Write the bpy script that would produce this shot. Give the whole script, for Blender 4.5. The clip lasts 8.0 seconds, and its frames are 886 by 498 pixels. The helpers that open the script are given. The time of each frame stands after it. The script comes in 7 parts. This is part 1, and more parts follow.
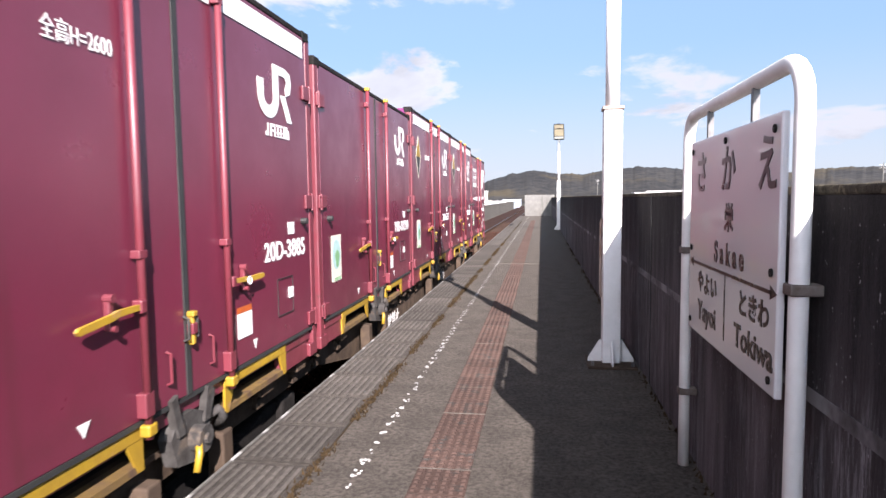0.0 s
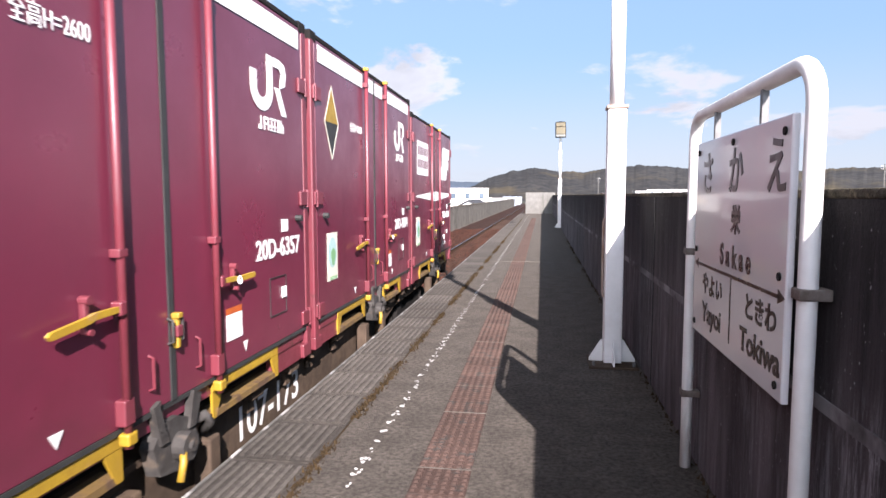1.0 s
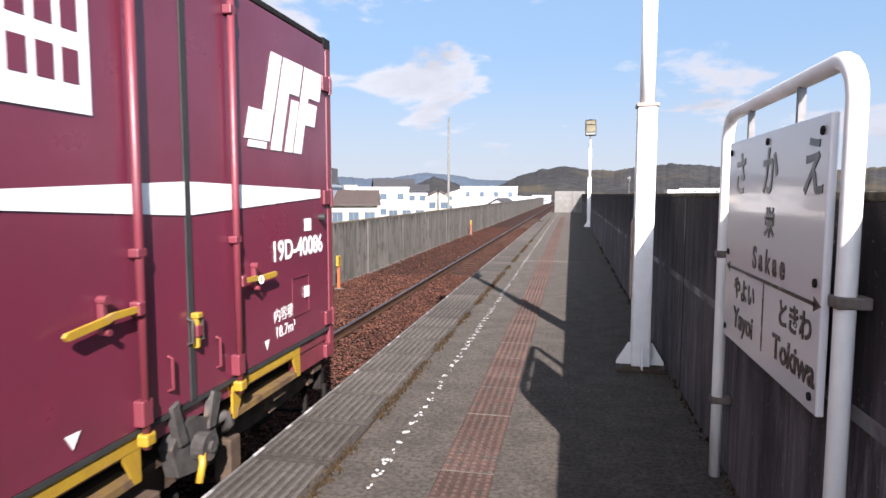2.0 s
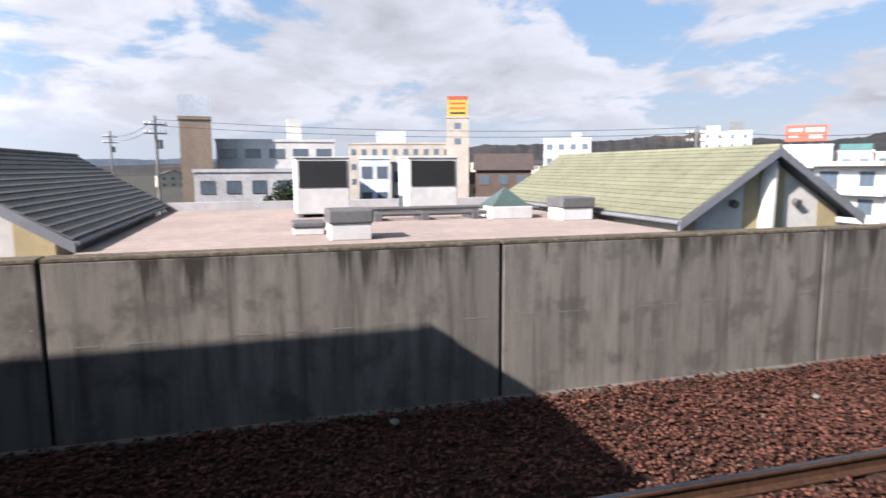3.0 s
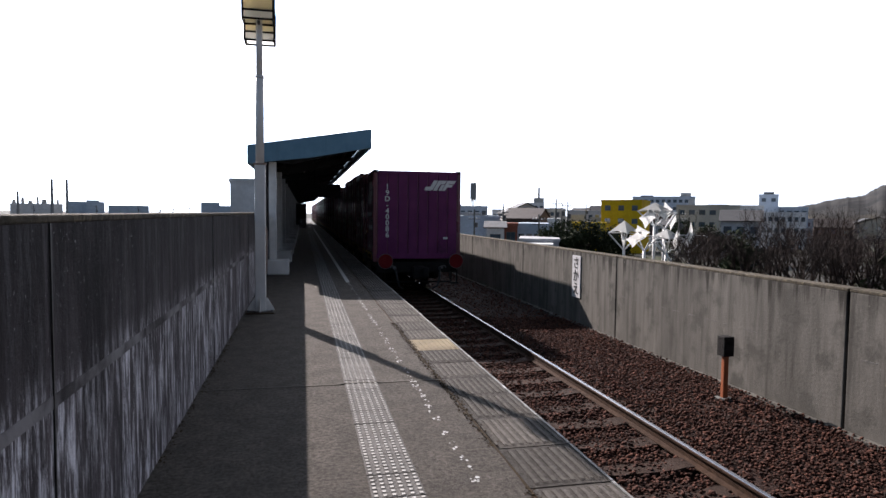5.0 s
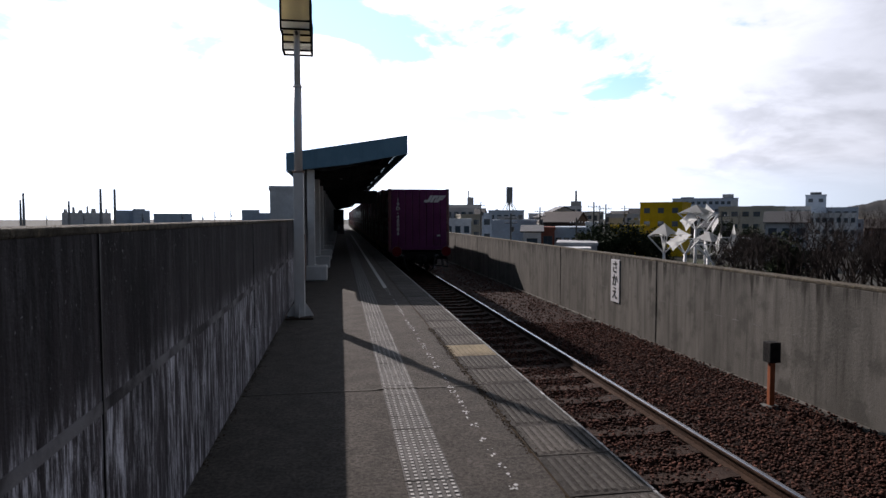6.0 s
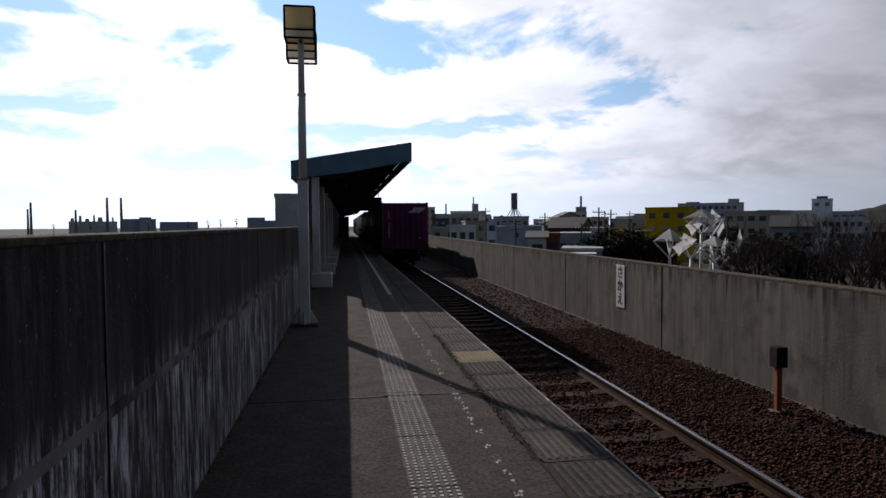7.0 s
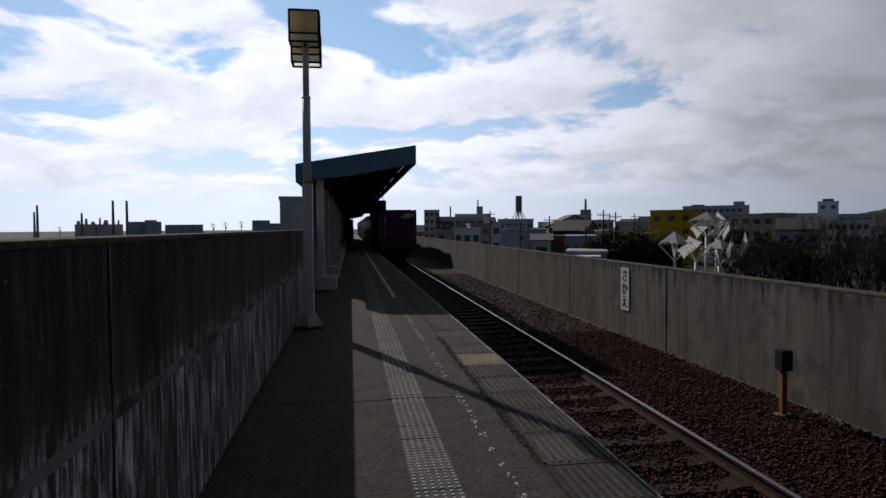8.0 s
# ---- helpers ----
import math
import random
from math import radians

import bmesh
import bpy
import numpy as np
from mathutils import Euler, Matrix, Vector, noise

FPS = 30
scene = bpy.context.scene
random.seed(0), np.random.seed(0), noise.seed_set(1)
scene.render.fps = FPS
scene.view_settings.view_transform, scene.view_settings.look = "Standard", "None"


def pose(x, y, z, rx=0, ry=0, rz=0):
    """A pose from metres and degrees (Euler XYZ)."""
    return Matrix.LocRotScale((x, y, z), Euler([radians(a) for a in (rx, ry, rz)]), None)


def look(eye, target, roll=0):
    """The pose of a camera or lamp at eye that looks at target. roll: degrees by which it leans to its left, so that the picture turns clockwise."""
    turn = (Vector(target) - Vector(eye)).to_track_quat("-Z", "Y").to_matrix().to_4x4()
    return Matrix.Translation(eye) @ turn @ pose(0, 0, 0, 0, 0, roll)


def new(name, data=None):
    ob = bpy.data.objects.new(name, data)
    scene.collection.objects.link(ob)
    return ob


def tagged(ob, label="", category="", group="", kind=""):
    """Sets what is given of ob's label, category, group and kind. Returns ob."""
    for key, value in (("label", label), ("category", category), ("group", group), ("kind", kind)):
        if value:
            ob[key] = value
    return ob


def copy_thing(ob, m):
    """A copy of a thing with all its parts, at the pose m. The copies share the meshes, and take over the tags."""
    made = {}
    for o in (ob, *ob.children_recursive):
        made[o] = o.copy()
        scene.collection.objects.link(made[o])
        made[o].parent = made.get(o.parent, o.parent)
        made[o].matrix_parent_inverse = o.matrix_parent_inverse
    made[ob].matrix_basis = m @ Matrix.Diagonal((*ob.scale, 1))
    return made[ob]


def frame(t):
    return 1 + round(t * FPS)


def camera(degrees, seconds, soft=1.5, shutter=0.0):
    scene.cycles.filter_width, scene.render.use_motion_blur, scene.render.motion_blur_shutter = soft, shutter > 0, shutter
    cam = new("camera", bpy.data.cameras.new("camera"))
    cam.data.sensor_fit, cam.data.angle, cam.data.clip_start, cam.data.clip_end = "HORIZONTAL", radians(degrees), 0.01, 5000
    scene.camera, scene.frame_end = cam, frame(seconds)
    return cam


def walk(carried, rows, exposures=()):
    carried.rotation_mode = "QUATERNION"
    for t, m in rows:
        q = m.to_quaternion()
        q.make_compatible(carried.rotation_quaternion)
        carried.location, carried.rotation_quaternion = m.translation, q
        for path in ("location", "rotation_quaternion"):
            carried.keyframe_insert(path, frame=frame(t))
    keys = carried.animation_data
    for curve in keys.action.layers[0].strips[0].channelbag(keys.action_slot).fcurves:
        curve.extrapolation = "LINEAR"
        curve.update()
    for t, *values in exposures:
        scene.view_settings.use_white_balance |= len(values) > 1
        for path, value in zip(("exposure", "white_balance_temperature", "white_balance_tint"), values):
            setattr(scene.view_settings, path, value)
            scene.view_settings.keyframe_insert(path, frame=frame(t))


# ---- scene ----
cam = camera(70.5, 8.0, shutter=0.06)
PATH = [
    (0, (0.008, 0.315, 1.491), (-0.302, 2.285, 1.332), -0.7),
    (0.5, (-0.013, 0.321, 1.499), (-0.328, 2.289, 1.328), -0.3),
    (1, (-0.011, 0.334, 1.501), (-0.321, 2.303, 1.331), -0.1),
    (2.3, (0.010, 0.385, 1.512), (-0.493, 2.311, 1.326), 0.3),
    (2.5, (-0.022, 0.265, 1.503), (-0.751, 2.114, 1.287), 1.1),
    (2.6, (-0.058, 0.222, 1.497), (-0.976, 1.987, 1.281), 1.4),
    (2.7, (-0.134, 0.149, 1.482), (-1.384, 1.692, 1.244), 0.9),
    (2.8, (-0.172, 0.075, 1.473), (-1.703, 1.332, 1.201), 0.5),
    (2.9, (-0.190, -0.004, 1.471), (-1.945, 0.917, 1.207), 0.1),
    (3, (-0.207, -0.083, 1.470), (-2.113, 0.467, 1.213), -0.3),
    (3.1, (-0.206, -0.136, 1.467), (-2.183, 0.019, 1.206), -0.6),
    (3.2, (-0.204, -0.189, 1.464), (-2.172, -0.431, 1.199), -0.9),
    (3.3, (-0.183, -0.218, 1.467), (-2.068, -0.841, 1.221), -0.7),
    (3.4, (-0.162, -0.246, 1.469), (-1.894, -1.222, 1.242), -0.4),
    (3.5, (-0.141, -0.275, 1.471), (-1.659, -1.560, 1.264), -0.2),
    (3.6, (-0.123, -0.284, 1.479), (-1.465, -1.754, 1.290), -0.2),
    (3.7, (-0.104, -0.293, 1.487), (-1.303, -1.885, 1.317), -0.1),
    (3.8, (-0.086, -0.303, 1.495), (-1.166, -1.979, 1.343), -0.0),
    (3.9, (-0.067, -0.312, 1.503), (-1.050, -2.049, 1.369), 0.0),
    (4, (-0.049, -0.321, 1.511), (-0.949, -2.103, 1.396), 0.1),
    (4.5, (-0.040, -0.341, 1.520), (-0.594, -2.258, 1.391), 0.1),
    (5, (-0.012, -0.346, 1.538), (-0.448, -2.295, 1.425), 0.6),
    (6.5, (-0.014, -0.344, 1.547), (-0.315, -2.320, 1.455), -0.4),
    (7, (-0.022, -0.339, 1.546), (-0.328, -2.314, 1.468), -0.4),
    (7.5, (-0.022, -0.333, 1.545), (-0.320, -2.310, 1.476), -0.4),
    (8, (-0.026, -0.330, 1.547), (-0.318, -2.307, 1.478), -0.4),
]
EXPOSURE = [(t, stops, 6500, 22 if t < 2 else 20) for t, stops in ((0.0, 2.25), (1.2, 2.23), (2.3, 2.05), (2.8, 2.0), (3.5, 1.92), (4.0, 1.82), (4.5, 1.6), (5.0, 1.25), (6.3, 0.1), (7.0, -0.4), (8.0, -0.78))]
walk(cam, [(t, look(eye, target, roll)) for t, eye, target, roll in PATH], EXPOSURE)

# ---- world and sun ----
SUN_WAY = Vector((0.592, -1.44, 1.0)).normalized()      # towards the sun
BRIGHT_WAY = Vector((0.17, -0.963, 0.21)).normalized()   # brightest haze, low under the sun
SUN_EL = math.asin(SUN_WAY.z)
SUN_AZ = math.atan2(SUN_WAY.x, SUN_WAY.y)


def build_world():
    world = bpy.data.worlds.new("sky")
    scene.world = world
    world.use_nodes = True
    nt = world.node_tree
    nt.nodes.clear()
    out = nt.nodes.new("ShaderNodeOutputWorld")
    sky = nt.nodes.new("ShaderNodeTexSky")
    sky.sky_type = "NISHITA"
    sky.sun_disc = False
    sky.sun_elevation = SUN_EL
    sky.sun_rotation = SUN_AZ
    sky.air_density, sky.dust_density, sky.ozone_density = 1.0, 0.6, 1.3
    b_sky = nt.nodes.new("ShaderNodeBackground")
    b_sky.inputs[1].default_value = 0.05
    nt.links.new(sky.outputs[0], b_sky.inputs[0])
    # clouds: the view direction laid out on a flat layer overhead
    tc = nt.nodes.new("ShaderNodeTexCoord")
    sep = nt.nodes.new("ShaderNodeSeparateXYZ")
    nt.links.new(tc.outputs["Generated"], sep.inputs[0])

    def math_node(op, a, b=None, c=None):
        n = nt.nodes.new("ShaderNodeMath")
        n.operation = op
        for i, v in enumerate((a, b, c)):
            if v is None:
                continue
            if isinstance(v, (int, float)):
                n.inputs[i].default_value = v
            else:
                nt.links.new(v, n.inputs[i])
        return n.outputs[0]

    def ramp(v, lo, hi, to0=0.0, to1=1.0, smooth=True):
        n = nt.nodes.new("ShaderNodeMapRange")
        n.interpolation_type = "SMOOTHSTEP" if smooth else "LINEAR"
        nt.links.new(v, n.inputs[0])
        for i, x in enumerate((lo, hi, to0, to1)):
            n.inputs[i + 1].default_value = x
        return n.outputs[0]

    zc = math_node("MAXIMUM", sep.outputs[2], 0.0)
    den = math_node("ADD", zc, 0.27)
    comb = nt.nodes.new("ShaderNodeCombineXYZ")
    nt.links.new(math_node("DIVIDE", sep.outputs[0], den), comb.inputs[0])
    nt.links.new(math_node("DIVIDE", sep.outputs[1], den), comb.inputs[1])
    nt.links.new(math_node("MULTIPLY", zc, 2.0), comb.inputs[2])

    def fbm(scale, detail, rough, offset=(0, 0, 0), bend=0.0):
        m = nt.nodes.new("ShaderNodeMapping")
        m.inputs["Location"].default_value = offset
        nt.links.new(comb.outputs[0], m.inputs[0])
        n = nt.nodes.new("ShaderNodeTexNoise")
        n.inputs["Scale"].default_value = scale
        n.inputs["Detail"].default_value = detail
        n.inputs["Roughness"].default_value = rough
        n.inputs["Distortion"].default_value = bend
        nt.links.new(m.outputs[0], n.inputs["Vector"])
        return n.outputs[0]

    base = fbm(1.9, 12.0, 0.56, (1.7, 0.4, 0), 0.25)
    large = fbm(0.6, 2.0, 0.5, (4.2, 1.3, 0))
    # the same layer looked at a little higher up: tops are lit, bases are grey
    above = fbm(1.9, 6.0, 0.56, (1.7 + 0.05, 0.4 + 0.11, 0.10), 0.25)
    # cloudier to the west and south, clearer to the north-east
    lean = math_node("MULTIPLY_ADD", sep.outputs[1], -0.050, math_node("MULTIPLY", sep.outputs[0], -0.115))
    plain = math_node("ADD", base, math_node("MULTIPLY", large, 0.34))
    dens = math_node("ADD", plain, lean)
    cover = math_node("MULTIPLY", ramp(dens, 0.655, 0.735), ramp(sep.outputs[2], 0.015, 0.09))
    lit = ramp(math_node("SUBTRACT", base, above), -0.11, 0.11)
    glow = math_node("POWER", ramp(toward(nt, tc, BRIGHT_WAY), -0.30, 1.0, smooth=False), 3.3)
    thick = ramp(plain, 0.66, 0.84)
    bright = math_node("MULTIPLY_ADD", thick, -0.045, 0.19)
    bright = math_node("ADD", bright, math_node("MULTIPLY", lit, 0.055))
    bright = math_node("MULTIPLY", bright, math_node("MULTIPLY_ADD", glow, 7.8, 1.0))
    bright = math_node("MULTIPLY", bright, ramp(sep.outputs[2], 0.36, 0.9, 1.0, 0.5))
    b_cloud = nt.nodes.new("ShaderNodeBackground")
    b_cloud.inputs[0].default_value = (0.86, 0.93, 1.0, 1)
    nt.links.new(bright, b_cloud.inputs[1])
    # pale haze low over the horizon, clear blue higher up
    tint = nt.nodes.new("ShaderNodeMix")
    tint.data_type = "RGBA"
    nt.links.new(ramp(sep.outputs[2], 0.0, 0.24), tint.inputs[0])
    tint.inputs[6].default_value = (0.74, 0.88, 1.0, 1)
    tint.inputs[7].default_value = (0.38, 0.68, 1.0, 1)
    hz = nt.nodes.new("ShaderNodeBackground")
    nt.links.new(tint.outputs[2], hz.inputs[0])
    overhead = ramp(sep.outputs[2], 0.36, 0.9, 1.0, 0.45)
    nt.links.new(math_node("MULTIPLY", math_node("MULTIPLY_ADD", glow, 1.75, 0.19), overhead), hz.inputs[1])
    m0 = nt.nodes.new("ShaderNodeMixShader")
    nt.links.new(ramp(sep.outputs[2], 0.0, 0.4, 0.94, 0.62), m0.inputs[0])
    nt.links.new(b_sky.outputs[0], m0.inputs[1])
    nt.links.new(hz.outputs[0], m0.inputs[2])
    m1 = nt.nodes.new("ShaderNodeMixShader")
    nt.links.new(math_node("MULTIPLY", cover, 0.95), m1.inputs[0])
    nt.links.new(m0.outputs[0], m1.inputs[1])
    nt.links.new(b_cloud.outputs[0], m1.inputs[2])
    nt.links.new(m1.outputs[0], out.inputs[0])


def toward(nt, tc, way):
    n = nt.nodes.new("ShaderNodeVectorMath")
    n.operation = "DOT_PRODUCT"
    nt.links.new(tc.outputs["Generated"], n.inputs[0])
    n.inputs[1].default_value = way
    return n.outputs["Value"]


build_world()
sun = new("sun", bpy.data.lights.new("sun", "SUN"))
sun.data.energy = 5.0
sun.data.angle = radians(0.55)
sun.data.color = (1.0, 0.955, 0.88)
sun.matrix_world = look(SUN_WAY * 50, (0, 0, 0))

# ---- materials ----
TONE = 0.27


def surface(name, a, b=None, scale=4.0, rough=0.7, bump=0.0, bump_scale=None, metal=0.0, stretch=(1, 1, 1), spots=None, spot_scale=3.0,
            spot_at=(0.58, 0.68), local=False, per_piece=0.0, rough_var=0.12, streak=None, streak_scale=2.2, streak_at=(0.5, 0.72), coat=0.0, spec=0.5, drip=None, lime=None, keep=False, specks=None):
    """Two colours mixed by noise, optional blotches and run-down streaks, fine relief."""
    if b is None:
        b = tuple(0.78 * x for x in a)
    if (max(a) < 0.45 or name.endswith(('concrete', 'asphalt'))) and not keep:
        a, b = tuple(TONE * x for x in a), tuple(TONE * x for x in b)
        spots = spots and tuple(TONE * x for x in spots)
        streak = streak and tuple(TONE * x for x in streak)
    else:
        k = 0.68 if keep else 0.40
        a, b = tuple(k * x for x in a), tuple(k * x for x in b)
        streak = streak and tuple(k * x for x in streak)
    if rough >= 0.8 and not metal:
        spec = min(spec, 0.12)      # dry, porous surfaces
    m = bpy.data.materials.new(name)
    m.use_nodes = True
    nt = m.node_tree
    bsdf = nt.nodes["Principled BSDF"]
    bsdf.inputs["Metallic"].default_value = metal
    bsdf.inputs["Specular IOR Level"].default_value = spec
    bsdf.inputs["Coat Weight"].default_value = coat
    bsdf.inputs["Coat Roughness"].default_value = 0.22 if local else 0.05
    link = nt.links.new
    if local:
        tc = nt.nodes.new("ShaderNodeTexCoord").outputs["Object"]
    else:
        tc = nt.nodes.new("ShaderNodeNewGeometry").outputs["Position"]

    def noise_at(s, detail=6.0, roughness=0.6, st=(1, 1, 1)):
        mp = nt.nodes.new("ShaderNodeMapping")
        mp.inputs["Scale"].default_value = st
        link(tc, mp.inputs[0])
        n = nt.nodes.new("ShaderNodeTexNoise")
        n.inputs["Scale"].default_value = s
        n.inputs["Detail"].default_value = detail
        n.inputs["Roughness"].default_value = roughness
        link(mp.outputs[0], n.inputs["Vector"])
        return n.outputs[0]

    def span(v, lo, hi, o0=0.0, o1=1.0):
        n = nt.nodes.new("ShaderNodeMapRange")
        n.interpolation_type = "SMOOTHSTEP"
        link(v, n.inputs[0])
        for i, x in enumerate((lo, hi, o0, o1)):
            n.inputs[i + 1].default_value = x
        return n.outputs[0]

    def mix(f, c0, c1, kind="MIX"):
        n = nt.nodes.new("ShaderNodeMix")
        n.data_type = "RGBA"
        n.blend_type = kind
        for s, v in ((n.inputs[0], f), (n.inputs[6], c0), (n.inputs[7], c1)):
            if isinstance(v, (int, float)):
                s.default_value = v
            elif isinstance(v, tuple):
                s.default_value = (*v[:3], 1)
            else:
                link(v, s)
        return n.outputs[2]

    if streak and drip is None:
        drip = (99.0, 1.0)
    fine = noise_at(scale, 8.0, 0.65, stretch)
    broad = noise_at(scale * 0.13, 4.0, 0.55, stretch)
    col = mix(span(fine, 0.32, 0.68), a, b)
    col = mix(span(broad, 0.35, 0.65, 0.0, 0.45), col, tuple(0.72 * x for x in b))
    if spots:
        col = mix(span(noise_at(spot_scale, 5.0, 0.6), *spot_at), col, spots)
    if streak:
        run = span(noise_at(streak_scale, 6.0, 0.66, (1, 1, 0.07)), *streak_at, 0.0, 0.8)
        if drip[0] < 90:
            # grime washed down from the top edge, in runs of uneven length
            sp = nt.nodes.new("ShaderNodeSeparateXYZ")
            link(tc, sp.inputs[0])
            reach = nt.nodes.new("ShaderNodeMath")
            reach.operation = "MULTIPLY_ADD"
            link(noise_at(streak_scale * 0.75, 6.0, 0.72, (1, 1, 0.03)), reach.inputs[0])
            reach.inputs[1].default_value = 2.6
            link(sp.outputs[2], reach.inputs[2])
            low = span(reach.outputs[0], drip[0] - drip[1] + 1.3, drip[0] + 1.3)
            mx = nt.nodes.new("ShaderNodeMath")
            mx.operation = "MAXIMUM"
            half = nt.nodes.new("ShaderNodeMath")
            half.operation = "MULTIPLY"
            link(run, half.inputs[0])
            half.inputs[1].default_value = 0.55
            link(half.outputs[0], mx.inputs[0])
            link(low, mx.inputs[1])
            run = mx.outputs[0]
        col = mix(run, col, streak)
    if specks:
        # small pale pits and lichen dots
        col = mix(span(noise_at(specks[1], 3.0, 0.5, (1, 1, 0.7)), *specks[2]), col, specks[0])
    if lime:
        # lime that has seeped out below the casting seam and run down in flakes
        sp2 = nt.nodes.new("ShaderNodeSeparateXYZ")
        link(tc, sp2.inputs[0])
        below = span(sp2.outputs[2], 0.78, 1.02, 1.0, 0.06)
        flakes = span(noise_at(20.0, 10.0, 0.82, (1, 1, 0.12)), 0.46, 0.62)
        where = span(noise_at(2.2, 5.0, 0.65, (1, 1, 0.3)), 0.34, 0.58)
        f = flakes
        along = span(sp2.outputs[1], -1.0, 3.0, 1.0, 0.12)
        for other in (where, below, along):
            mu = nt.nodes.new("ShaderNodeMath")
            mu.operation = "MULTIPLY"
            link(f, mu.inputs[0])
            link(other, mu.inputs[1])
            f = mu.outputs[0]
        col = mix(f, col, lime)
    if per_piece:
        oi = nt.nodes.new("ShaderNodeObjectInfo")
        hs = nt.nodes.new("ShaderNodeHueSaturation")
        link(span(oi.outputs["Random"], 0.0, 1.0, 1.0 - per_piece, 1.0 + per_piece), hs.inputs["Value"])
        link(col, hs.inputs["Color"])
        col = hs.outputs[0]
    link(col, bsdf.inputs["Base Color"])
    link(span(fine, 0.2, 0.8, max(0.03, rough - rough_var), min(1.0, rough + rough_var)), bsdf.inputs["Roughness"])
    if bump:
        bn = nt.nodes.new("ShaderNodeBump")
        bn.inputs["Strength"].default_value = min(1.0, bump)
        bn.inputs["Distance"].default_value = 0.02
        link(noise_at(bump_scale or scale * 3, 6.0, 0.7), bn.inputs["Height"])
        link(bn.outputs[0], bsdf.inputs["Normal"])
    return m


def glass(name, tint=(0.05, 0.07, 0.09)):
    m = bpy.data.materials.new(name)
    m.use_nodes = True
    bsdf = m.node_tree.nodes["Principled BSDF"]
    bsdf.inputs["Base Color"].default_value = (*tint, 1)
    bsdf.inputs["Roughness"].default_value = 0.06
    bsdf.inputs["Specular IOR Level"].default_value = 0.9
    return m


M_ASPHALT = surface("asphalt", (0.40, 0.352, 0.302), (0.165, 0.145, 0.125), 34, 0.9, 1.0, 150, spots=(0.40, 0.375, 0.34), spot_scale=95, spot_at=(0.56, 0.66))
M_BLOCK = surface("edge_block_concrete", (0.26, 0.23, 0.20), (0.15, 0.135, 0.12), 24, 0.85, 0.8, 90, spots=(0.26, 0.25, 0.24), spot_scale=9, spot_at=(0.64, 0.72), per_piece=0.2)
M_BLOCK_WORN = surface("worn_block_ridge", (0.36, 0.325, 0.29), (0.24, 0.217, 0.195), 24, 0.85, 0.6, 90, per_piece=0.16)
M_BLOCK_SAND = surface("sand_coloured_block", (0.52, 0.42, 0.26), (0.42, 0.34, 0.22), 24, 0.8, 0.5, 90)
M_TACTILE = surface("grey_tactile_tile", (0.38, 0.36, 0.34), (0.26, 0.245, 0.23), 16, 0.8, 0.4, 80, per_piece=0.14)
M_TACTILE_RED = surface("worn_red_tactile_tile", (0.25, 0.158, 0.130), (0.175, 0.115, 0.097), 18, 0.85, 0.5, 80, per_piece=0.16, spots=(0.13, 0.12, 0.11), spot_scale=9, spot_at=(0.54, 0.66))
M_TACTILE_TOP = surface("worn_pale_tactile_stud", (0.86, 0.84, 0.80), (0.72, 0.70, 0.66), 16, 0.8, 0.3, 80)
M_TACTILE_RED_TOP = surface("worn_red_tactile_stud", (0.33, 0.215, 0.18), (0.25, 0.17, 0.145), 18, 0.85, 0.3, 80)
M_JOINT = surface("pale_joint_filler", (0.42, 0.39, 0.34), (0.28, 0.25, 0.22), 30, 0.9, 0.4)
M_PAINT_WHITE = surface("worn_white_road_paint", (0.72, 0.72, 0.70), (0.46, 0.46, 0.44), 40, 0.8, 0.3, keep=True)
M_NOSING = surface("worn_white_nosing", (0.40, 0.385, 0.36), (0.24, 0.23, 0.21), 9, 0.6, 0.4, 60, spots=(0.95, 0.94, 0.92), spot_scale=4.0, spot_at=(0.52, 0.62))
M_CHALK = surface("chalky_seam", (0.44, 0.42, 0.39), (0.32, 0.30, 0.28), 9, 0.9, 0.3)
M_MOSS = surface("dry_weeds", (0.17, 0.105, 0.05), (0.085, 0.06, 0.03), 60, 0.95, 0.6)
M_WALL_W = surface("weathered_concrete", (0.435, 0.402, 0.353), (0.275, 0.255, 0.225), 7.0, 0.92, 0.3, 34, stretch=(1, 1, 0.12), streak=(0.085, 0.077, 0.064), streak_scale=7.0, streak_at=(0.50, 0.72), drip=(0.90, 0.36), spots=(0.22, 0.205, 0.18), spot_scale=2.2, spot_at=(0.50, 0.66), specks=((0.15, 0.145, 0.13), 38.0, (0.70, 0.75)))
M_WALL_E = surface("dark_weathered_concrete", (0.36, 0.315, 0.34), (0.17, 0.148, 0.16), 4.0, 0.92, 0.5, 40, stretch=(1, 1, 0.2), streak=(0.055, 0.048, 0.052), streak_scale=9.0, streak_at=(0.42, 0.60), drip=(1.5, 1.1), lime=(0.60, 0.60, 0.65), specks=((0.20, 0.195, 0.205), 75.0, (0.69, 0.74)))
M_SEAM = surface("limed_seam", (0.22, 0.20, 0.21), (0.12, 0.11, 0.115), 6, 0.9, 0.3, 40, stretch=(1, 1, 0.4), spots=(0.65, 0.63, 0.66), spot_scale=2.2, spot_at=(0.40, 0.62))
M_COPING = surface("lichen_coping", (0.36, 0.30, 0.22), (0.16, 0.138, 0.10), 16, 0.95, 0.9, 50, spots=(0.44, 0.37, 0.25), spot_scale=18, spot_at=(0.54, 0.64))
M_CONC_PALE = surface("pale_concrete", (0.46, 0.45, 0.42), (0.36, 0.355, 0.33), 4, 0.9, 0.3, 40, streak=(0.2, 0.2, 0.18))
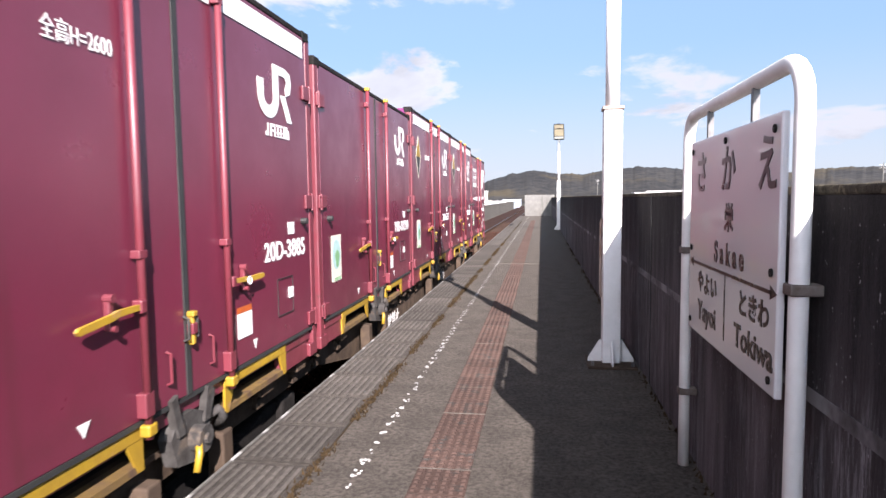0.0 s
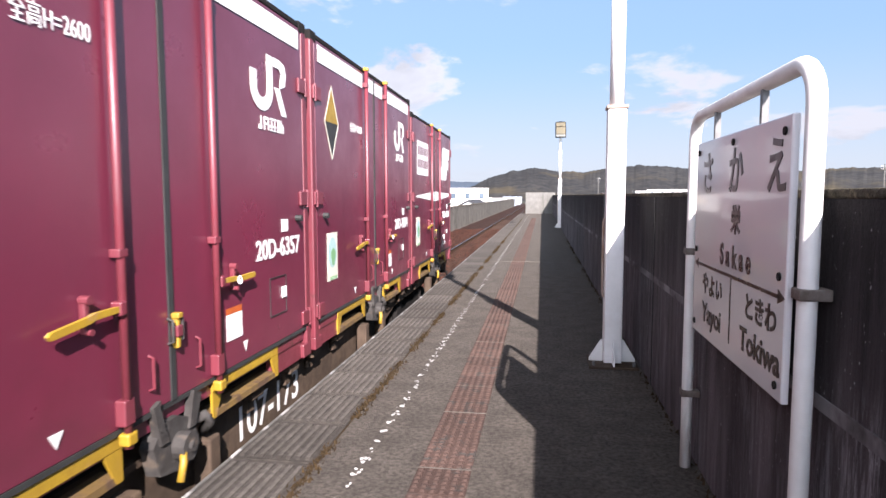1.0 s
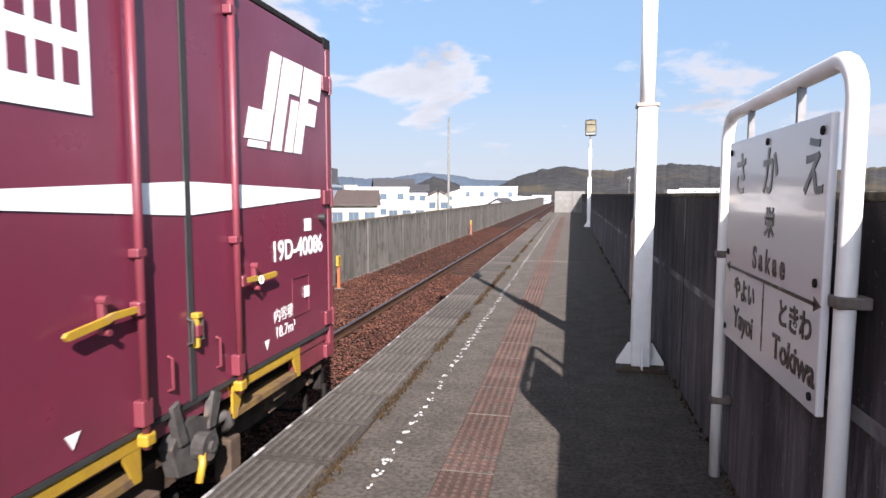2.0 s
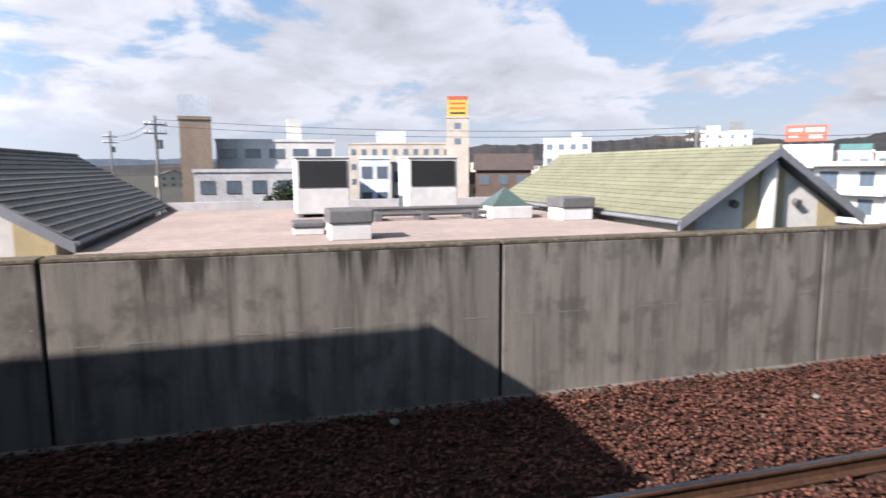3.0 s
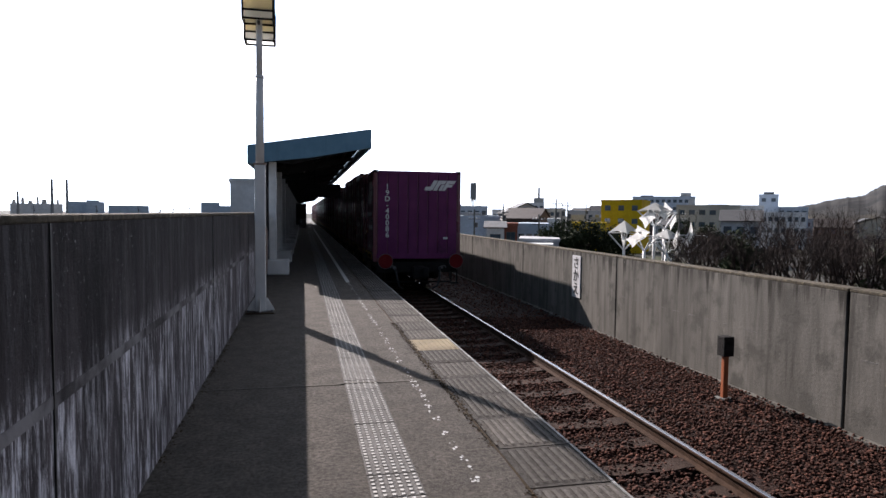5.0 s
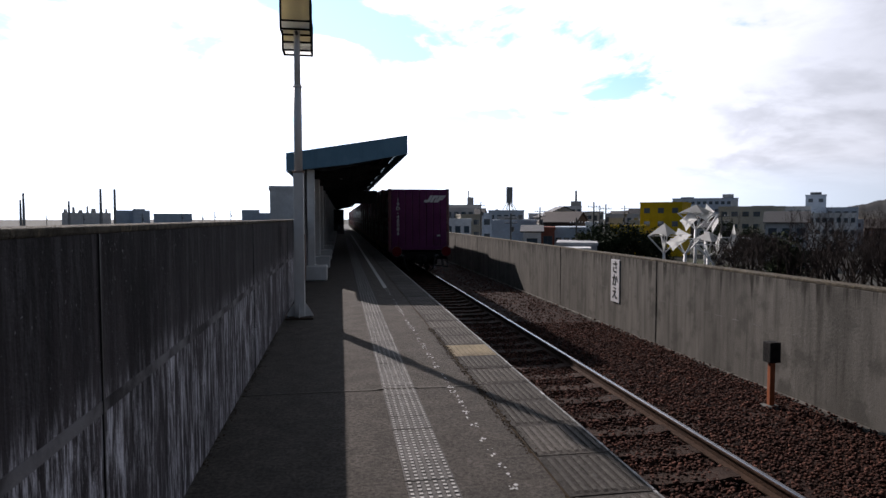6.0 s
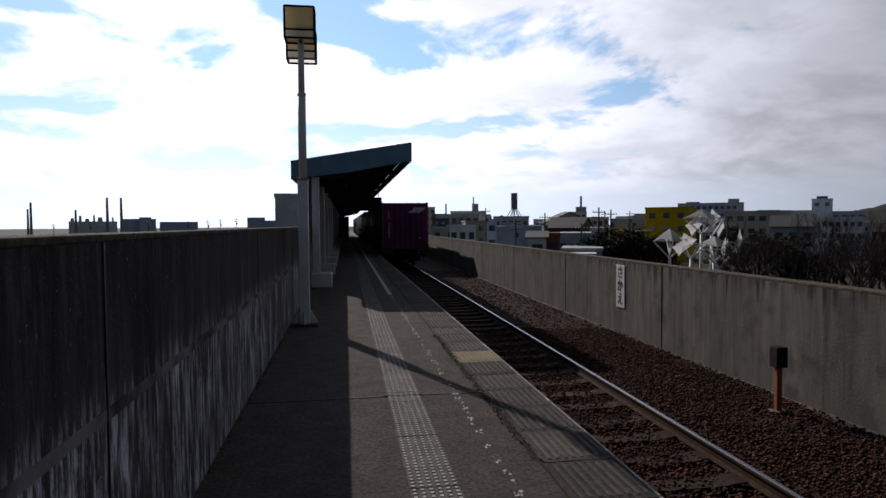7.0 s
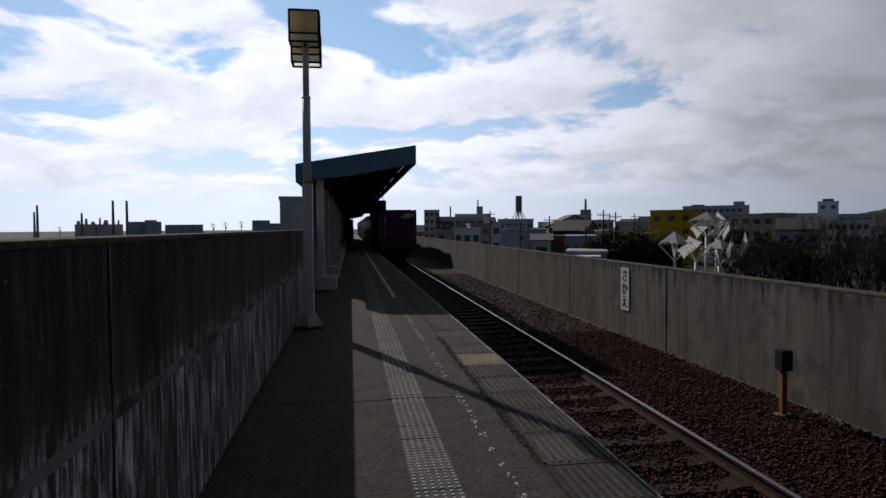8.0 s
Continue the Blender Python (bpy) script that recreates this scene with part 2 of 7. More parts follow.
M_SOIL = surface("rusty_ballast_bed", (0.115, 0.05, 0.033), (0.05, 0.024, 0.018), 22, 0.95, 1.0, 26, spots=(0.12, 0.065, 0.047), spot_scale=18, spot_at=(0.55, 0.62))
M_STONE = surface("rusty_ballast_stone", (0.31, 0.126, 0.083), (0.15, 0.067, 0.050), 9, 0.93, 0.5, 60, spots=(0.24, 0.18, 0.155), spot_scale=6, spot_at=(0.62, 0.68))
M_SLEEPER = surface("rust_stained_sleeper", (0.15, 0.088, 0.062), (0.10, 0.06, 0.045), 14, 0.9, 0.6, 60, per_piece=0.15)
M_RAIL_RUST = surface("rusted_rail_steel", (0.16, 0.08, 0.042), (0.09, 0.046, 0.027), 20, 0.85, 0.4, 60)
M_RAIL_TOP = surface("polished_rail_head", (0.62, 0.62, 0.64), (0.5, 0.5, 0.52), 20, 0.22, 0.0, metal=1.0, rough_var=0.06)
M_POST_WHITE = surface("white_painted_steel", (0.93, 0.92, 0.90), (0.82, 0.81, 0.79), 7, 0.5, 0.08, 60, spots=(0.50, 0.36, 0.28), spot_scale=6, spot_at=(0.70, 0.78), keep=True)
M_GREY_STEEL = surface("galvanised_steel", (0.40, 0.40, 0.40), (0.30, 0.30, 0.30), 12, 0.55, 0.1, metal=0.4)
M_DARK_STEEL = surface("dark_grimy_steel", (0.05, 0.045, 0.042), (0.028, 0.025, 0.024), 12, 0.82, 0.4, 50, local=True)
M_SIGN_WHITE = surface("white_enamel", (0.82, 0.81, 0.82), (0.78, 0.77, 0.78), 3, 0.16, 0.0, rough_var=0.04, coat=0.5, keep=True)
M_SIGN_INK = surface("maroon_black_enamel", (0.030, 0.008, 0.011), (0.022, 0.006, 0.009), 3, 0.3)
M_BLACK = surface("black_paint", (0.012, 0.012, 0.013), (0.02, 0.02, 0.02), 8, 0.5)
M_CONT = surface("maroon_container_paint", (0.37, 0.054, 0.112), (0.315, 0.046, 0.096), 1.6, 0.34, 0.05, 30, local=True, coat=0.25, spots=(0.20, 0.034, 0.058), spot_scale=1.1, spot_at=(0.60, 0.80), streak=(0.21, 0.04, 0.062), streak_scale=3.0, streak_at=(0.56, 0.76))
M_CONT_END = surface("purple_container_paint", (0.42, 0.052, 0.29), (0.35, 0.044, 0.245), 1.6, 0.6, 0.06, 30, local=True, spec=0.25, spots=(0.12, 0.026, 0.07), spot_scale=1.3, spot_at=(0.60, 0.78), streak=(0.10, 0.025, 0.065), streak_scale=3.0, streak_at=(0.58, 0.78))
M_CONT_PINK = surface("faded_red_post_paint", (0.44, 0.075, 0.11), (0.36, 0.06, 0.09), 5, 0.45, 0.08, 40, local=True, spots=(0.16, 0.055, 0.045), spot_scale=7, spot_at=(0.62, 0.74))
M_WHITE = surface("white_lettering", (0.80, 0.80, 0.79), (0.74, 0.74, 0.73), 9, 0.5, local=True, keep=True)
M_YELLOW = surface("worn_yellow_paint", (0.66, 0.42, 0.03), (0.52, 0.31, 0.025), 9, 0.5, 0.1, 40, local=True, spots=(0.22, 0.13, 0.06), spot_scale=7, spot_at=(0.62, 0.70))
M_YELLOW_WORN = surface("rusty_yellow_paint", (0.44, 0.27, 0.06), (0.26, 0.15, 0.06), 9, 0.7, 0.2, 40, local=True, spots=(0.20, 0.11, 0.06), spot_scale=6, spot_at=(0.50, 0.62))
M_RUBBER = surface("black_rubber_seal", (0.03, 0.032, 0.032), (0.045, 0.047, 0.047), 9, 0.7, local=True)
M_LOCK = surface("grimy_grey_casting", (0.20, 0.19, 0.18), (0.10, 0.092, 0.088), 10, 0.8, 0.5, 40, local=True, spots=(0.26, 0.21, 0.17), spot_scale=6)
M_SILL = surface("dusty_brown_wagon_steel", (0.24, 0.17, 0.122), (0.14, 0.10, 0.074), 6, 0.8, 0.3, 40, local=True, spots=(0.22, 0.155, 0.105), spot_scale=4)
M_RED_DISC = surface("red_marker_disc", (0.44, 0.012, 0.02), (0.40, 0.011, 0.018), 4, 0.75, local=True, spec=0.15)
M_TEAL = surface("pale_turquoise_sticker", (0.42, 0.62, 0.60), (0.36, 0.54, 0.52), 6, 0.5, local=True, keep=True)
M_CREAM = surface("cream_sticker", (0.72, 0.70, 0.60), (0.66, 0.64, 0.54), 6, 0.5, local=True, keep=True)
M_GREEN = surface("green_print", (0.20, 0.42, 0.20), (0.16, 0.34, 0.17), 6, 0.5, local=True, keep=True)
M_ORANGE = surface("orange_paint", (0.62, 0.16, 0.04), (0.5, 0.12, 0.03), 9, 0.6, 0.1, 50)
M_ORANGE_L = surface("orange_print", (0.75, 0.16, 0.03), (0.68, 0.14, 0.03), 9, 0.5, local=True)
M_BLUE_FASCIA = surface("blue_painted_steel", (0.13, 0.31, 0.44), (0.105, 0.26, 0.38), 3, 0.5, 0.05, streak=(0.08, 0.19, 0.28), keep=True)
M_CEIL = surface("grey_corrugated_underside", (0.12, 0.12, 0.12), (0.085, 0.085, 0.085), 6, 0.8)
M_TARP = surface("blue_tarpaulin", (0.05, 0.17, 0.36), (0.04, 0.13, 0.28), 14, 0.5, 0.4)
M_GLASS = glass("dark_window_glass")


# ---- mesh helpers ----
def box(bm, x0, x1, y0, y1, z0, z1, bevel=0.0):
    """A box, its edges bevelled where asked."""
    m = Matrix.LocRotScale(((x0 + x1) / 2, (y0 + y1) / 2, (z0 + z1) / 2), None, (abs(x1 - x0), abs(y1 - y0), abs(z1 - z0)))
    r = bmesh.ops.create_cube(bm, size=1.0, matrix=m)
    if bevel:
        es = list({e for v in r["verts"] for e in v.link_edges})
        bmesh.ops.bevel(bm, geom=es, offset=bevel, segments=2, affect="EDGES", profile=0.5)
    return bm


def rod(bm, a, b, r, n=10, r2=None):
    a, b = Vector(a), Vector(b)
    d = b - a
    m = Matrix.Translation((a + b) / 2) @ d.to_track_quat("Z", "Y").to_matrix().to_4x4()
    bmesh.ops.create_cone(bm, cap_ends=True, segments=n, radius1=r, radius2=r if r2 is None else r2, depth=d.length, matrix=m)
    return bm


def tube(bm, pts, r, n=10):
    """A bent round tube through the points."""
    pts = [Vector(p) for p in pts]
    rings = []
    side = None
    for i, p in enumerate(pts):
        d = (pts[min(i + 1, len(pts) - 1)] - pts[max(i - 1, 0)]).normalized()
        if side is None:
            side = d.orthogonal().normalized()
        side = (side - d * side.dot(d)).normalized()
        up = d.cross(side)
        rings.append([bm.verts.new(p + r * (math.cos(k * 2 * math.pi / n) * side + math.sin(k * 2 * math.pi / n) * up)) for k in range(n)])
    for q0, q1 in zip(rings, rings[1:]):
        for k in range(n):
            bm.faces.new((q0[k], q0[(k + 1) % n], q1[(k + 1) % n], q1[k]))
    bm.faces.new(rings[0][::-1])
    bm.faces.new(rings[-1])
    return bm


def prism(bm, outline, plane, lo, hi):
    """An outline of 2D points pushed along the remaining axis from lo to hi. plane: 'xz', 'yz' or 'xy'."""
    def at(p, w):
        a, b = p
        return {"xz": (a, w, b), "yz": (w, a, b), "xy": (a, b, w)}[plane]
    v0 = [bm.verts.new(at(p, lo)) for p in outline]
    v1 = [bm.verts.new(at(p, hi)) for p in outline]
    bm.faces.new(v0[::-1])
    bm.faces.new(v1)
    k = len(outline)
    for i in range(k):
        bm.faces.new((v0[i], v0[(i + 1) % k], v1[(i + 1) % k], v1[i]))
    return bm


def finish(bm, name, material, smooth=False):
    bmesh.ops.recalc_face_normals(bm, faces=bm.faces)
    me = bpy.data.meshes.new(name)
    bm.to_mesh(me)
    bm.free()
    if smooth:
        me.shade_smooth()
    me.materials.append(material)
    return me


def part(name, bm, material, parent=None, label="", smooth=False):
    ob = new(name, finish(bm, name, material, smooth))
    ob.parent = parent
    if label:
        tagged(ob, label)
    return ob


def thing(name, at, label, category, group="", kind=""):
    ob = new(name)
    ob.empty_display_size = 0.2
    ob.matrix_basis = at
    return tagged(ob, label, category, group, kind)


def B():
    return bmesh.new()


def lettering(body, size, align="CENTER", squeeze=1.0, bold=0.0):
    """A mesh of the words, in the xy plane, upright along y."""
    cu = bpy.data.curves.new("lettering", "FONT")
    cu.body, cu.size, cu.align_x, cu.align_y = body, size, align, "CENTER"
    cu.offset = bold
    cu.extrude = 0.001
    ob = bpy.data.objects.new("lettering", cu)
    scene.collection.objects.link(ob)
    me = bpy.data.meshes.new_from_object(ob.evaluated_get(bpy.context.evaluated_depsgraph_get()))
    bpy.data.objects.remove(ob)
    if squeeze != 1.0:
        me.transform(Matrix.Diagonal((squeeze, 1, 1, 1)))
    return me


def words(name, body, size, material, m, parent=None, squeeze=1.0, bold=0.0, align="CENTER"):
    me = lettering(body, size, align, squeeze, bold)
    me.materials.clear()
    me.materials.append(material)
    ob = new(name, me)
    ob.parent = parent
    ob.matrix_basis = m
    return ob


# text poses: reading from the east (+x side), from the north (+y side) and from the west (-x side)
def face_east(x, y, z):
    return Matrix.Translation((x, y, z)) @ Matrix(((0, 0, 1), (1, 0, 0), (0, 1, 0))).to_4x4()


def face_north(x, y, z):
    return Matrix.Translation((x, y, z)) @ Matrix(((-1, 0, 0), (0, 0, 1), (0, 1, 0))).to_4x4()


def face_west(x, y, z):
    return Matrix.Translation((x, y, z)) @ Matrix(((0, 0, -1), (-1, 0, 0), (0, 1, 0))).to_4x4()

# ---- the station ----
EDGE, FACE_E, FACE_W = -1.74, 0.86, -5.95
TOP_E, TOP_W, BED, RAIL_Z = 1.52, 0.75, -0.88, -0.70
TRACK = -3.105
Y0, Y1 = -95.0, 53.0


def build_platform():
    bm = B()
    box(bm, EDGE + 0.49, FACE_E, Y0, Y1, -0.35, 0.0)
    plat = tagged(new("platform", finish(bm, "platform", M_ASPHALT)), "grey asphalt railway platform with a worn surface", "platform", kind="structure")
    bm = B()
    box(bm, EDGE + 0.06, FACE_E + 0.24, Y0, Y1, -1.3, -0.352)
    box(bm, EDGE + 0.04, EDGE + 0.49, Y0, Y1, -0.352, -0.075)
    part("platform_base", bm, M_CONC_PALE, plat)
    return plat


platform = build_platform()


def build_east_wall():
    bm = B()
    box(bm, FACE_E, FACE_E + 0.22, Y0, Y1, -1.3, TOP_E - 0.03)
    w = tagged(new("wall_east", finish(bm, "wall_east", M_WALL_E)), "tall dark stained concrete parapet wall along the platform", "wall", kind="structure")
    bm = B()
    box(bm, FACE_E - 0.004, FACE_E + 0.224, Y0, Y1, TOP_E - 0.03, TOP_E, 0.008)
    part("coping", bm, M_COPING, w, "lichen-crusted coping")
    bm = B()
    for y in np.arange(-60.2, 50, 4.1):
        box(bm, FACE_E - 0.006, FACE_E + 0.01, y - 0.005, y + 0.005, 0.0, TOP_E - 0.03)
    part("joint_strip", bm, M_BLACK, w)
    bm = B()
    box(bm, FACE_E - 0.003, FACE_E + 0.01, Y0, Y1, 0.826, 0.874)
    part("formwork_seam", bm, M_SEAM, w)
    return w


wall_east = build_east_wall()


def build_west_wall():
    joints = [-1.85 + 4.03 * k for k in range(36)]
    joints = [-6.14 - 5.3 * k for k in range(17, -1, -1)] + joints
    w = thing("wall_west", pose(0, 0, 0), "weathered grey concrete parapet wall with dark run-down stains", "wall", kind="structure")
    for k, (a, b) in enumerate(zip(joints, joints[1:])):
        bm = B()
        box(bm, FACE_W - 0.25, FACE_W, a + 0.018, b - 0.018, BED - 0.5, TOP_W - 0.035, 0.012)
        part("panel", bm, M_WALL_W, w)
        bm = B()
        box(bm, FACE_W - 0.252, FACE_W + 0.003, a + 0.014, b - 0.014, TOP_W - 0.035, TOP_W, 0.008)
        part("coping", bm, M_COPING, w)
    bm = B()
    box(bm, FACE_W - 0.22, FACE_W - 0.05, joints[0], joints[-1], BED - 0.5, TOP_W - 0.05)
    part("core", bm, M_BLACK, w)
    bm = B()
    for k, (a, b) in enumerate(zip(joints, joints[1:])):
        for q in range(9):
            y = a + 0.2 + q * 0.43
            box(bm, FACE_W - 0.01, FACE_W + 0.003, y, y + 0.05 + 0.22 * abs(math.sin(k * 3.1 + q * 1.9)), -0.013, -0.003)
    part("formwork_seam", bm, M_CHALK, w, "chalky formwork seam")
    bm = B()
    box(bm, FACE_W - 0.02, FACE_W + 0.09, joints[0], joints[-1], BED - 0.4, BED + 0.035)
    part("plinth", bm, M_WALL_W, w)
    return w


wall_west = build_west_wall()


def build_end_wall():
    bm = B()
    box(bm, -1.35, FACE_E + 0.22, Y1, Y1 + 0.3, -1.3, 1.74, 0.01)
    return tagged(new("wall_north_end", finish(bm, "wall_north_end", M_CONC_PALE)), "pale concrete wall closing the platform end", "wall", kind="structure")


build_end_wall()
bm = B()
box(bm, FACE_E, FACE_E + 0.22, Y1 + 0.3, 190, -1.3, 1.0)
tagged(new("wall_north_east", finish(bm, "wall_north_east", M_WALL_W)), "concrete viaduct parapet past the platform end", "wall", kind="structure")


def build_bed():
    """Ballast bed of the track: a fine grid with uneven height."""
    xs = np.concatenate([np.linspace(FACE_W - 0.1, EDGE + 0.1, 34)])
    ys = np.concatenate([np.arange(Y0, -14, 1.0), np.arange(-14, 20, 0.16), np.arange(20, 190, 1.5)])
    verts, faces = [], []
    for y in ys:
        for x in xs:
            z = BED + 0.035 * noise.noise((x * 1.3, y * 1.3, 0)) + 0.03 * noise.noise((x * 7, y * 7, 3))
            d = abs(x - TRACK)
            z += 0.05 * max(0.0, 1 - abs(d - 1.0) / 0.6) - (0.02 if d < 0.5 else 0)
            verts.append((x, y, z))
    n = len(xs)
    for j in range(len(ys) - 1):
        for i in range(n - 1):
            a = j * n + i
            faces.append((a, a + 1, a + n + 1, a + n))
    me = bpy.data.meshes.new("ballast_bed")
    me.from_pydata(verts, [], faces)
    me.shade_smooth()
    me.materials.append(M_SOIL)
    return tagged(new("ballast_bed", me), "bed of rusty red-brown ballast under the track", "ballast", kind="structure")


build_bed()


def build_stones():
    """Loose ballast stones, dense along the stretch beside the platform."""
    rng = np.random.default_rng(7)
    base = np.array([(1, 0, 0), (-0.5, 0.87, 0), (-0.5, -0.87, 0), (0.5, 0.5, 0.9), (-0.7, 0.1, 0.8), (0.3, -0.6, 0.85), (0, 0, -0.9)])
    tri = np.array([(3, 4, 5), (0, 1, 3), (1, 4, 3), (1, 2, 4), (2, 5, 4), (2, 0, 5), (0, 3, 5), (1, 0, 6), (2, 1, 6), (0, 2, 6)])
    count = 125000
    yy = np.where(rng.random(count) < 0.7, rng.uniform(-14, 18, count), rng.uniform(-32, 44, count))
    xx = rng.uniform(FACE_W + 0.04, EDGE - 0.02, count)
    size = rng.uniform(0.011, 0.023, count) * np.where(rng.random(count) < 0.06, 1.5, 1.0)
    keep = ~((np.abs(np.abs(xx - TRACK) - 0.585) < 0.10))
    xx, yy, size = xx[keep], yy[keep], size[keep]
    k = len(xx)
    zz = BED + 0.02 + rng.uniform(-0.012, 0.03, k)
    d = np.abs(xx - TRACK)
    zz += 0.05 * np.clip(1 - np.abs(d - 1.0) / 0.6, 0, 1)
    form = base[None] * (1 + rng.uniform(-0.32, 0.32, (k, len(base), 1)))
    form *= np.stack([rng.uniform(0.8, 1.4, k), rng.uniform(0.8, 1.4, k), rng.uniform(0.55, 0.95, k)], -1)[:, None]
    ang = rng.uniform(0, 6.28, k)
    c, s = np.cos(ang)[:, None], np.sin(ang)[:, None]
    px, py = form[..., 0] * c - form[..., 1] * s, form[..., 0] * s + form[..., 1] * c
    v = np.stack([px, py, form[..., 2]], -1) * size[:, None, None] + np.stack([xx, yy, zz], -1)[:, None]
    f = tri[None] + (np.arange(k) * len(base))[:, None, None]
    me = bpy.data.meshes.new("ballast_stones")
    me.vertices.add(k * len(base))
    me.vertices.foreach_set("co", v.astype(np.float32).ravel())
    nf = k * len(tri)
    me.loops.add(nf * 3)
    me.loops.foreach_set("vertex_index", f.ravel().astype(np.int32))
    me.polygons.add(nf)
    me.polygons.foreach_set("loop_start", np.arange(0, nf * 3, 3, dtype=np.int32))
    me.update(calc_edges=True)
    m = M_STONE.copy()
    nt = m.node_tree
    bs = nt.nodes["Principled BSDF"]
    src = bs.inputs["Base Color"].links[0].from_socket
    geo = nt.nodes.new("ShaderNodeNewGeometry")
    mr = nt.nodes.new("ShaderNodeMapRange")
    mr.inputs[3].default_value, mr.inputs[4].default_value = 0.3, 1.55
    hs = nt.nodes.new("ShaderNodeHueSaturation")
    nt.links.new(geo.outputs["Random Per Island"], mr.inputs[0])
    nt.links.new(mr.outputs[0], hs.inputs["Value"])
    nt.links.new(src, hs.inputs["Color"])
    nt.links.new(hs.outputs[0], bs.inputs["Base Color"])
    me.materials.append(m)
    return tagged(new("ballast_stones", me), "loose rusty red-brown ballast stones on the track bed", "ballast", kind="stuff")


build_stones()


def build_rail(x, label):
    r = thing("rail", pose(x, 0, 0), label, "rail", "running rails", "structure")
    web = [(-0.062, -0.135), (0.062, -0.135), (0.062, -0.124), (0.012, -0.108), (0.009, -0.04), (0.031, -0.03), (0.033, -0.012), (0.026, -0.004),
           (-0.026, -0.004), (-0.033, -0.012), (-0.031, -0.03), (-0.009, -0.04), (-0.012, -0.108), (-0.062, -0.124)]
    bm = B()
    prism(bm, [(a, RAIL_Z + b) for a, b in web], "xz", Y0, 190)
    part("rail_body", bm, M_RAIL_RUST, r)
    bm = B()
    prism(bm, [(a, RAIL_Z + b) for a, b in ((-0.024, -0.004), (0.024, -0.004), (0.016, 0.0), (-0.016, 0.0))], "xz", Y0, 190)
    part("running_surface", bm, M_RAIL_TOP, r, "polished running surface")


build_rail(TRACK - 0.565, "rust-brown running rail with a polished head")
build_rail(TRACK + 0.61, "rust-brown running rail beside the platform edge")


def build_number_post(x, y, label, digit=None):
    p = thing("marker_post", pose(x, y, BED), label, "marker post", "track-side marker posts")
    bm = B()
    box(bm, -0.035, 0.035, -0.03, 0.03, -0.1, 0.62, 0.006)
    part("post", bm, M_ORANGE, p, "rusty orange post")
    bm = B()
    box(bm, -0.10, 0.10, -0.09, 0.09, -0.06, 0.05, 0.02)
    part("foot", bm, M_CONC_PALE, p)
    bm = B()
    if digit:
        box(bm, -0.03, 0.03, -0.10, 0.10, 0.60, 0.86, 0.008)
        part("plate", bm, M_YELLOW, p, "worn yellow plate")
        words("digit", digit, 0.2, M_BLACK, face_east(0.033, 0, 0.73), p)
    else:
        box(bm, -0.075, 0.075, -0.075, 0.075, 0.60, 0.86, 0.01)
        part("head", bm, M_DARK_STEEL, p, "dark box head")
    return p


build_number_post(-5.62, 15.0, "orange marker post with a yellow number plate", "3")
build_number_post(-5.7, 36.5, "small orange marker post with a yellow plate", "4")
build_number_post(-5.40, -7.45, "rusty orange marker post with a dark head")

# ---- the freight train ----
SIDE, BOT, PITCH, LEN = 1.225, 0.20, 4.0, 3.90


def hook_mark(bm, w, h, d):
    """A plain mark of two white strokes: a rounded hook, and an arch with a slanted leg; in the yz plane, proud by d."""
    s = 0.17 * w
    # hook
    n = 10
    outer = [(-0.20 * w + 0.30 * w * math.cos(a), -0.12 * h + 0.38 * h * math.sin(a)) for a in np.linspace(-math.pi, 0, n)]
    inner = [(-0.20 * w + (0.30 * w - s) * math.cos(a), -0.12 * h + (0.38 * h - s * 0.9) * math.sin(a)) for a in np.linspace(0, -math.pi, n)]
    a0 = outer[0]
    prism(bm, [(a0[0], 0.16 * h)] + outer + [(0.10 * w, 0.5 * h), (0.10 * w - s, 0.5 * h)] + inner + [(inner[-1][0], 0.16 * h)], "yz", 0, d)
    # arch
    prism(bm, [(0.12 * w, 0.5 * h), (0.30 * w, 0.5 * h), (0.46 * w, 0.44 * h), (0.50 * w, 0.26 * h), (0.46 * w, 0.06 * h), (0.30 * w, -0.02 * h),
               (0.30 * w, 0.12 * h), (0.35 * w, 0.26 * h), (0.28 * w, 0.34 * h), (0.12 * w, 0.34 * h)], "yz", 0, d)
    prism(bm, [(0.14 * w, -0.02 * h), (0.30 * w, -0.02 * h), (0.50 * w, -0.5 * h), (0.34 * w, -0.5 * h)], "yz", 0, d)
    return bm


def block_mark(bm, w, h, d, plane="yz"):
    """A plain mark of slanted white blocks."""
    sl = 0.10 * w
    def q(a, b, lo, hi):
        prism(bm, [(a * w + sl * lo / 0.5, lo * h), (b * w + sl * lo / 0.5, lo * h), (b * w + sl * hi / 0.5, hi * h), (a * w + sl * hi / 0.5, hi * h)], plane, 0, d)
    q(-0.47, -0.17, -0.42, -0.12)
    q(-0.42, -0.20, -0.5, -0.43)
    q(-0.31, -0.165, -0.115, 0.5)
    q(-0.14, 0.00, -0.5, 0.5)
    q(0.003, 0.15, 0.14, 0.5)
    q(0.05, 0.16, -0.5, 0.08)
    q(0.18, 0.30, -0.5, 0.5)
    q(0.303, 0.49, 0.16, 0.5)
    q(0.303, 0.46, -0.16, 0.10)
    return bm


def slab(bm, y0, y1, z0, z1, d=0.003, x=SIDE):
    return box(bm, x, x + d, y0, y1, z0, z1)


